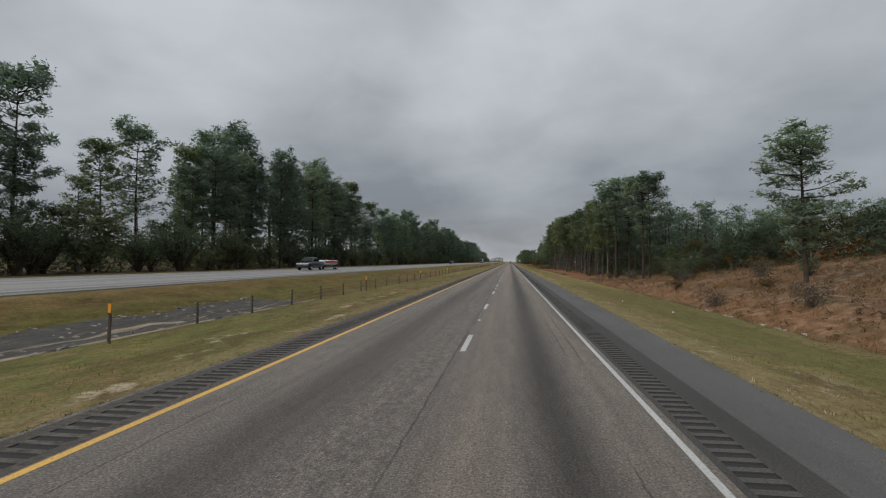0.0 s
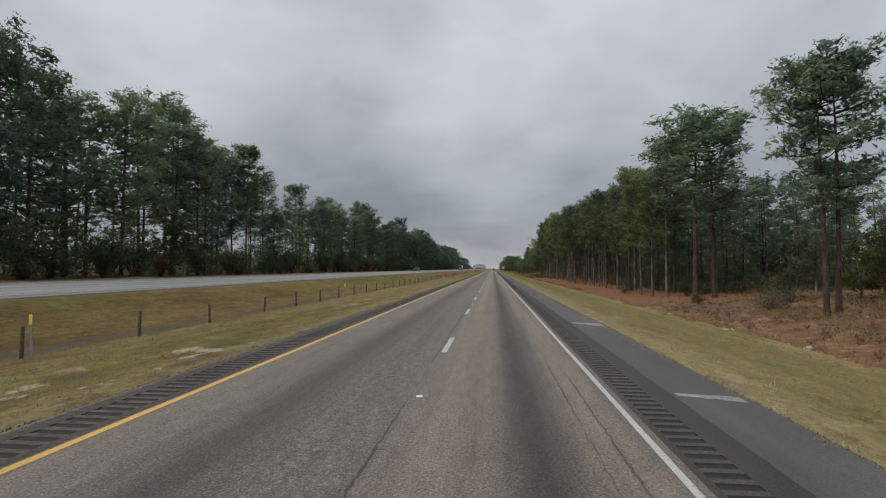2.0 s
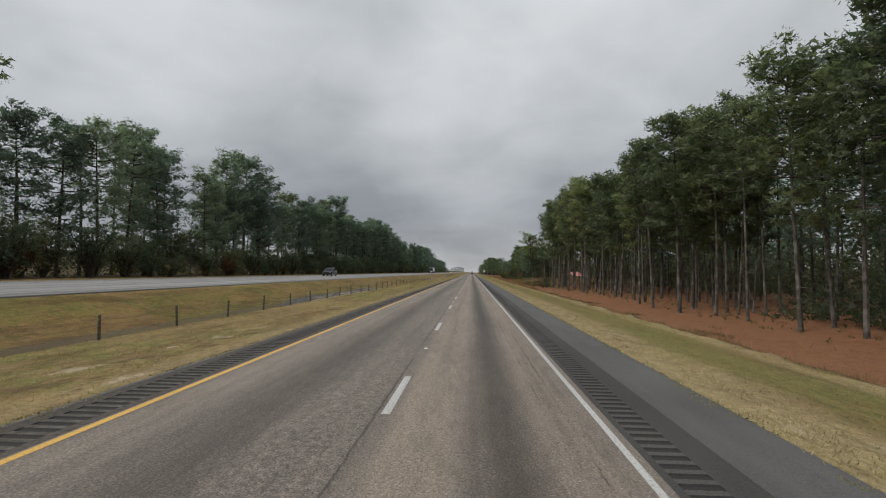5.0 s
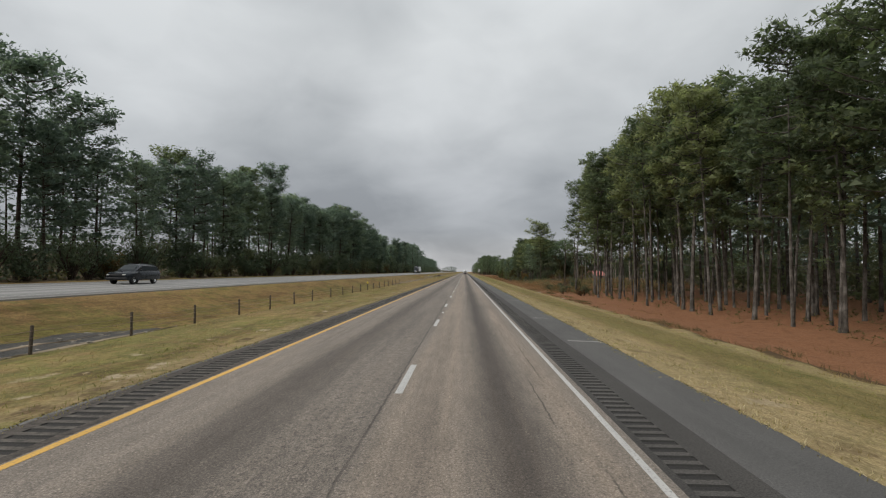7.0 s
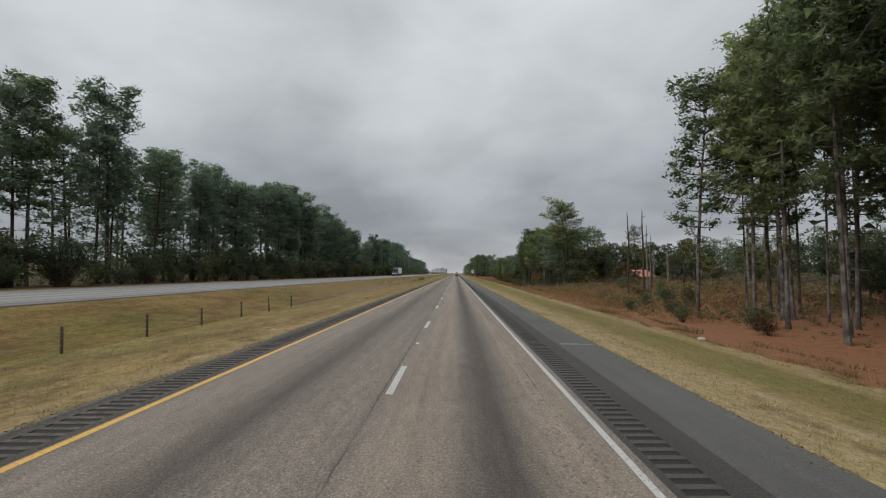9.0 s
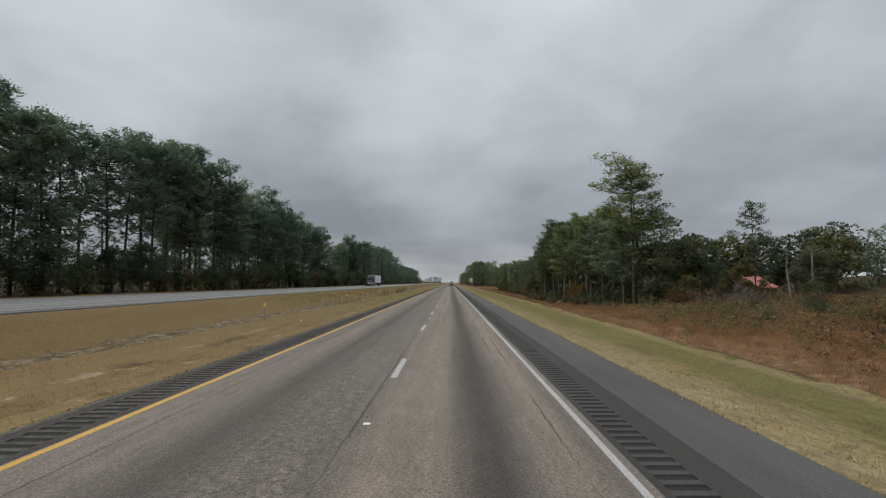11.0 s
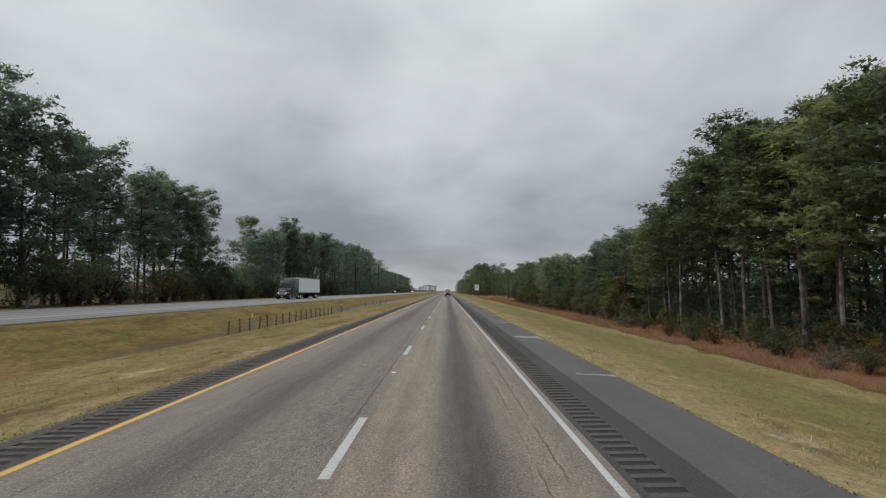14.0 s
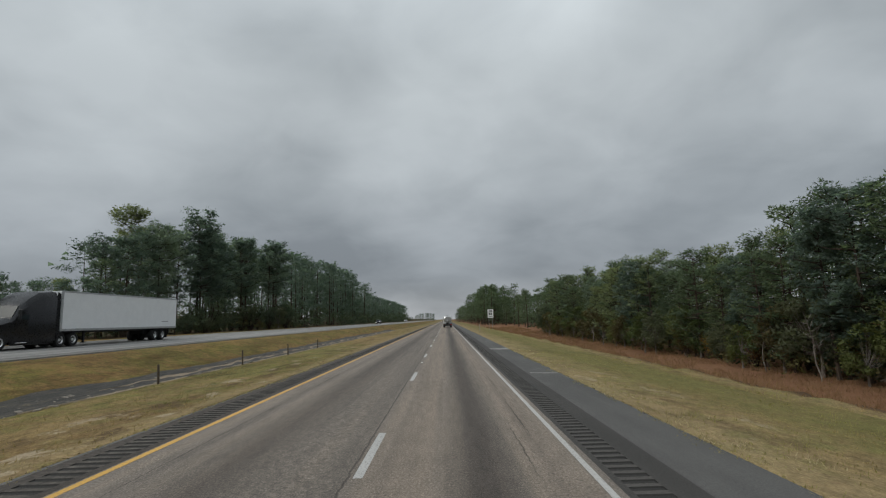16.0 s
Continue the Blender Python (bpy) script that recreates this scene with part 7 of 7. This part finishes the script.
road_sign(12.7, 609.0, 1.45, 2.1, 1.9 + 1.2, ((0, 1.80, 0.9, 0.14), (0, 1.55, 0.9, 0.14), (-0.26, 1.0, 0.3, 0.6), (0.2, 1.0, 0.3, 0.6), (0, 0.35, 0.9, 0.12)))

# ---- farm shed with a red roof in the clearing ----
SHED_WALL = simple("grey_board_wall", (0.17, 0.155, 0.135), 0.85, 0, 0.25, 3, 0.2, 0.3)
SHED_ROOF = simple("faded_red_metal_roof", (0.52, 0.20, 0.17), 0.6, 0.0, 0.15, 2, 0.4)


def shed(x, y, turn):
    z = ground_z(x, y)
    t = thing("shed", "small grey shed with a faded red metal roof", "building", pose(x, y, z, 0, 0, turn))
    w, d, h, rise = 3.6, 2.8, 2.6, 1.7
    b = Bits().prism([(-d, -0.3), (d, -0.3), (d, h), (0, h + rise - 0.1), (-d, h)], "x", -w, -w + 0.15).prism([(-d, -0.3), (d, -0.3), (d, h), (0, h + rise - 0.1), (-d, h)], "x", w - 0.15, w)
    b.box(-w, w, -d, -d + 0.15, -0.3, h).box(-w, w, d - 0.15, d, -0.3, h)
    part("wall", b.mesh("wall", SHED_WALL), t)
    for s in (-1, 1):
        o = d + 0.45
        low = h - rise * 0.45 / d
        slab = [(0, h + rise), (s * o, low), (s * o, low + 0.09), (0, h + rise + 0.09)]
        roof = part("roof", Bits().prism(slab, "x", -w - 0.4, w + 0.4).mesh("roof", SHED_ROOF), t)
        for k in range(13):
            xx = -w - 0.3 + k * (2 * w + 0.6) / 12
            part("roof_rib", Bits().prism([(0, h + rise + 0.09), (s * o, low + 0.09), (s * o, low + 0.13), (0, h + rise + 0.13)], "x", xx - 0.03, xx + 0.03).mesh("roof_rib", SHED_ROOF), roof)
    dr = part("door", Bits().box(-0.5, 0.5, -d - 0.05, -d - 0.01, 0, 2.05, chamfer=0.01).mesh("door", PLASTIC), t)
    part("handle", Bits().box(0.35, 0.40, -d - 0.09, -d - 0.05, 0.95, 1.1).mesh("handle", STEEL_POST), dr)
    wn = part("window", Bits().box(1.4, 2.4, -d - 0.04, -d - 0.01, 1.0, 1.9, chamfer=0.01).mesh("window", SHED_WALL), t)
    part("pane", Bits().box(1.5, 2.3, -d - 0.05, -d - 0.041, 1.1, 1.8).mesh("pane", GLASS), wn)


shed(55.5, 422.0, 38)

# ---- dead trees, fallen trunk ----
BARK_CHAR = bark("charred_bark", (0.012, 0.011, 0.010), (0.06, 0.05, 0.042), (0.03, 0.026, 0.022))


def snag(x, y, top, r, mat, seed, label, limbs=5, lean=(0, 0)):
    z = ground_z(x, y)
    rr = random.Random(seed)
    h = top - z
    t = thing("dead_tree", label, "tree", pose(x, y, z, lean[0], lean[1], rr.uniform(0, 360)), "dead trunks in the clearing")
    pts = [(0.10 * math.sin(k * 1.7 + seed), 0.10 * math.cos(k * 1.3 + seed), -0.3 + (h + 0.3) * k / 6) for k in range(7)]
    b = Bits().tube(pts, [r * q for q in (1.35, 1.0, 0.92, 0.82, 0.70, 0.55, 0.30)], 7)
    b.tube([pts[6], (pts[6][0] + 0.08, pts[6][1], pts[6][2] + 0.5)], [r * 0.28, 0.01], 5)
    part("trunk", b.mesh("trunk", mat, True), t)
    for k in range(limbs):
        hh = h * rr.uniform(0.45, 0.97)
        a, ln = rr.uniform(0, 6.28), rr.uniform(0.6, 2.2)
        o = Vector((0, 0, hh))
        e = o + Vector((math.cos(a), math.sin(a), rr.uniform(0.1, 0.7))) * ln
        part("limb", Bits().tube([o, o.lerp(e, 0.5) + Vector((0, 0, 0.12)), e], [r * 0.32, r * 0.2, 0.012], 5).mesh("limb", mat, True), t)


for k, (x, y, top, r, mat, label, limbs, lean) in enumerate((
        (30.0, 356.0, 12.0, 0.17, BARK_DARK, "tall dead pine with a few bare limbs", 5, (0, -2)), (33.2, 357.5, 12.6, 0.20, BARK_DARK, "tall dead pine snapped at the top", 4, (1, 0)),
        (34.1, 358.6, 10.2, 0.15, BARK_DEAD, "bleached dead pine beside a darker one", 3, (0, 2)), (36.3, 362.3, 8.6, 0.15, BARK_DARK, "short dead pine without bark", 4, (0, 0)),
        (41.5, 361.0, 5.6, 0.22, BARK_CHAR, "charred broken stump standing in the brush", 1, (0, 1)), (46.5, 350.5, 13.0, 0.20, BARK_DEAD, "bleached dead trunk among green pines", 5, (0, -3)),
        (51.0, 353.0, 12.0, 0.18, BARK_DEAD, "bleached dead trunk with short limbs", 4, (2, 1)), (39.0, 370.0, 7.0, 0.13, BARK_DEAD, "thin grey dead trunk in the clearing", 4, (0, 2)),
        (44.0, 374.0, 7.5, 0.13, BARK_DEAD, "thin grey dead trunk in the clearing", 4, (-2, -2)), (49.0, 372.0, 8.0, 0.15, BARK_DEAD, "thin grey dead trunk in the clearing", 5, (0, 1)),
        (56.5, 413.0, 8.0, 0.18, BARK_DEAD, "forked pale dead tree near the shed", 7, (0, 4)), (60.5, 413.0, 7.6, 0.20, BARK_DEAD, "pale dead tree with raised limbs", 7, (2, -6)),
        (29.6, 520.0, 1.6, 0.06, BARK_DEAD, "pale bare sapling before the low pines", 12, (0, 5)), (29.0, 509.0, 1.0, 0.06, BARK_DEAD, "pale bare sapling before the low pines", 12, (0, -8)),
        (29.4, 504.5, 1.8, 0.07, BARK_DEAD, "pale bare sapling before the low pines", 14, (3, 10)), (29.8, 527.0, 1.2, 0.05, BARK_DEAD, "pale bare sapling before the low pines", 8, (0, 0)))):
    snag(x, y, top, r, mat, 80 + k, label, limbs, lean)

FRESH_WOOD = simple("split_pale_wood", (0.46, 0.36, 0.25), 0.85, 0, 0.25, 4, 0.2, 0.4)
lg = thing("fallen_trunk", "pale fallen trunk leaning on the brush", "log", pose(26.0, 449.5, ground_z(26.0, 449.5)))
part("trunk", Bits().tube([(0, 0, 0.05), (1.1, 0.4, 0.6), (2.2, 0.8, 1.25)], [0.085, 0.08, 0.06], 8).mesh("trunk", FRESH_WOOD, True), lg)
part("broken_end", Bits().tube([(0, 0, 0.05), (-0.5, -0.45, -0.05)], [0.16, 0.03], 6).mesh("broken_end", FRESH_WOOD, True), lg)
lg = thing("fallen_trunk", "grey fallen trunk lying in the clearing brush", "log", pose(40.0, 402.0, ground_z(40.0, 402.0) + 0.3))
part("trunk", Bits().tube([(0, 0, 0), (3.0, -0.6, 0.5), (6.0, -1.4, 0.7)], [0.16, 0.14, 0.08], 8).mesh("trunk", BARK_DEAD, True), lg)

# ---- single bushes and saplings ----
rb = random.Random(21)
for key, x, y, h in (("green", 25.5, 77.0, 3.6), ("green", 27.5, 80.0, 4.4), ("twig", 24.0, 70.0, 1.6), ("rust", 30.0, 84.0, 2.0), ("rust", 20.0, 60.0, 1.4), ("twig", 18.0, 44.0, 1.6), ("twig", 20.5, 35.0, 1.8), ("rust", 24.0, 48.0, 1.5),
                     ("twig", 30.0, 62.0, 2.2), ("rust", 34.0, 70.0, 2.4), ("green", 33.0, 58.0, 2.0), ("yellow", 40.0, 96.0, 4.0), ("rust", 36.0, 100.0, 3.2), ("twig", 26.0, 108.0, 2.2), ("twig", 30.5, 113.0, 2.0), ("rust", 24.0, 118.0, 1.4),
                     ("green", 33.0, 120.0, 3.0), ("green", 29.5, 137.0, 2.6), ("yellow", 31.0, 156.0, 3.0), ("green", 30.0, 170.0, 2.4), ("twig", 24.0, 150.0, 1.6), ("twig", 27.5, 158.5, 2.4), ("yellow", 30.0, 185.0, 2.6),
                     ("green", 25.0, 312.0, 2.2), ("rust", 23.5, 308.0, 1.6), ("green", 22.0, 318.0, 1.8), ("green", 21.5, 330.0, 1.5), ("green", 24.5, 334.0, 1.8), ("rust", 27.0, 342.0, 1.6), ("rust", 30.0, 350.0, 1.8), ("twig", 26.0, 338.0, 1.6),
                     ("green", 23.0, 346.0, 1.6), ("rust", 33.0, 368.0, 2.0), ("twig", 30.0, 376.0, 1.8), ("green", 37.0, 380.0, 2.4), ("twig", 38.0, 392.0, 2.2), ("rust", 42.0, 386.0, 2.2), ("oak_brown", 38.0, 408.0, 5.0), ("rust", 42.5, 410.0, 3.0),
                     ("oak_green", 46.0, 415.0, 7.5), ("rust", 35.5, 405.0, 3.2), ("twig", 36.0, 398.0, 2.2), ("twig", 44.0, 400.0, 2.4), ("yellow", 28.4, 443.0, 5.0), ("yellow", 27.8, 437.0, 6.0), ("yellow", 29.4, 440.0, 5.5), ("yellow", 29.5, 455.0, 2.4), ("green", 26.5, 452.0, 1.9),
                     ("green", 27.5, 462.0, 2.2), ("green", 27.0, 474.0, 2.0), ("rust", 27.0, 480.0, 1.7), ("yellow", 32.0, 508.0, 4.2), ("yellow", 32.5, 521.0, 3.6), ("tree_rust", 33.0, 516.0, 4.7), ("tree_rust", 32.0, 532.0, 4.2), ("tree_green", 32.0, 526.0, 5.1),
                     ("tree_rust", 31.5, 545.0, 4.2), ("tree_rust", 32.0, 556.0, 4.2), ("tree_green", 32.5, 570.0, 4.7), ("tree_rust", 31.5, 585.0, 4.2), ("yellow", 31.5, 540.0, 3.4), ("twig", 30.0, 500.0, 2.5), ("twig", 30.0, 512.0, 2.5), ("rust", 24.0, 505.0, 0.9),
                     ("green", 27.0, 418.0, 2.4), ("oak_brown", 28.0, 422.0, 3.0), ("green", 27.5, 428.0, 2.6), ("rust", 26.5, 432.0, 1.8), ("oak_green", 28.5, 434.0, 3.4), ("green", 27.5, 446.0, 2.0), ("twig", 26.0, 454.0, 1.6), ("oak_brown", 28.5, 457.0, 3.0),
                     ("green", 27.5, 461.0, 2.4), ("oak_green", 28.5, 466.0, 3.2), ("rust", 27.0, 470.0, 1.8), ("green", 28.0, 477.0, 2.6), ("oak_brown", 28.5, 484.0, 3.2), ("green", 28.0, 490.0, 2.4), ("twig", 27.0, 494.0, 1.8), ("oak_green", 28.5, 497.0, 3.4),
                     ("rust", 26.5, 412.0, 1.6), ("twig", 25.5, 407.0, 1.6), ("green", 24.0, 324.0, 1.6), ("oak_brown", 27.5, 329.0, 2.6), ("rust", 25.0, 327.0, 1.5), ("green", 28.5, 337.0, 2.2), ("oak_light", 31.0, 345.0, 2.4), ("twig", 22.0, 337.0, 1.3)):
    bush(key, x, y, h, rb.uniform(0, 360), "bushes beside the woods", rb.uniform(0.9, 1.2) * (0.6 if key == "yellow" else 1.0))

# ---- litter ----
LITTER = simple("white_litter", (0.78, 0.78, 0.76), 0.6, 0, 0.08, 20)
for k, (x, y) in enumerate(((-8.2, 362.5), (-7.4, 378.0), (-9.5, 137.5), (9.0, 36.0), (-9.0, 490.0), (10.5, 30.0), (-16.0, 133.0))):
    s = 0.04 + 0.015 * (k % 3)
    b = Bits().add([(-s, -s * 0.6, 0), (s, -s * 0.5, 0), (s * 0.8, s * 0.6, 0.01), (-s * 0.9, s * 0.5, 0), (-s * 0.6, -s * 0.3, s), (s * 0.5, -s * 0.2, s * 0.7), (s * 0.5, s * 0.4, s * 0.9), (-s * 0.5, s * 0.3, s * 0.6)],
                   [(3, 2, 1, 0), (4, 5, 6, 7), (0, 1, 5, 4), (1, 2, 6, 5), (2, 3, 7, 6), (3, 0, 4, 7)])
    tagged(new("litter", b.mesh("litter", LITTER)), "crumpled white scrap lying in the grass", "litter", "litter").matrix_basis = pose(x, y, ground_z(x, y) + 0.04, 0, 0, 40 * k)
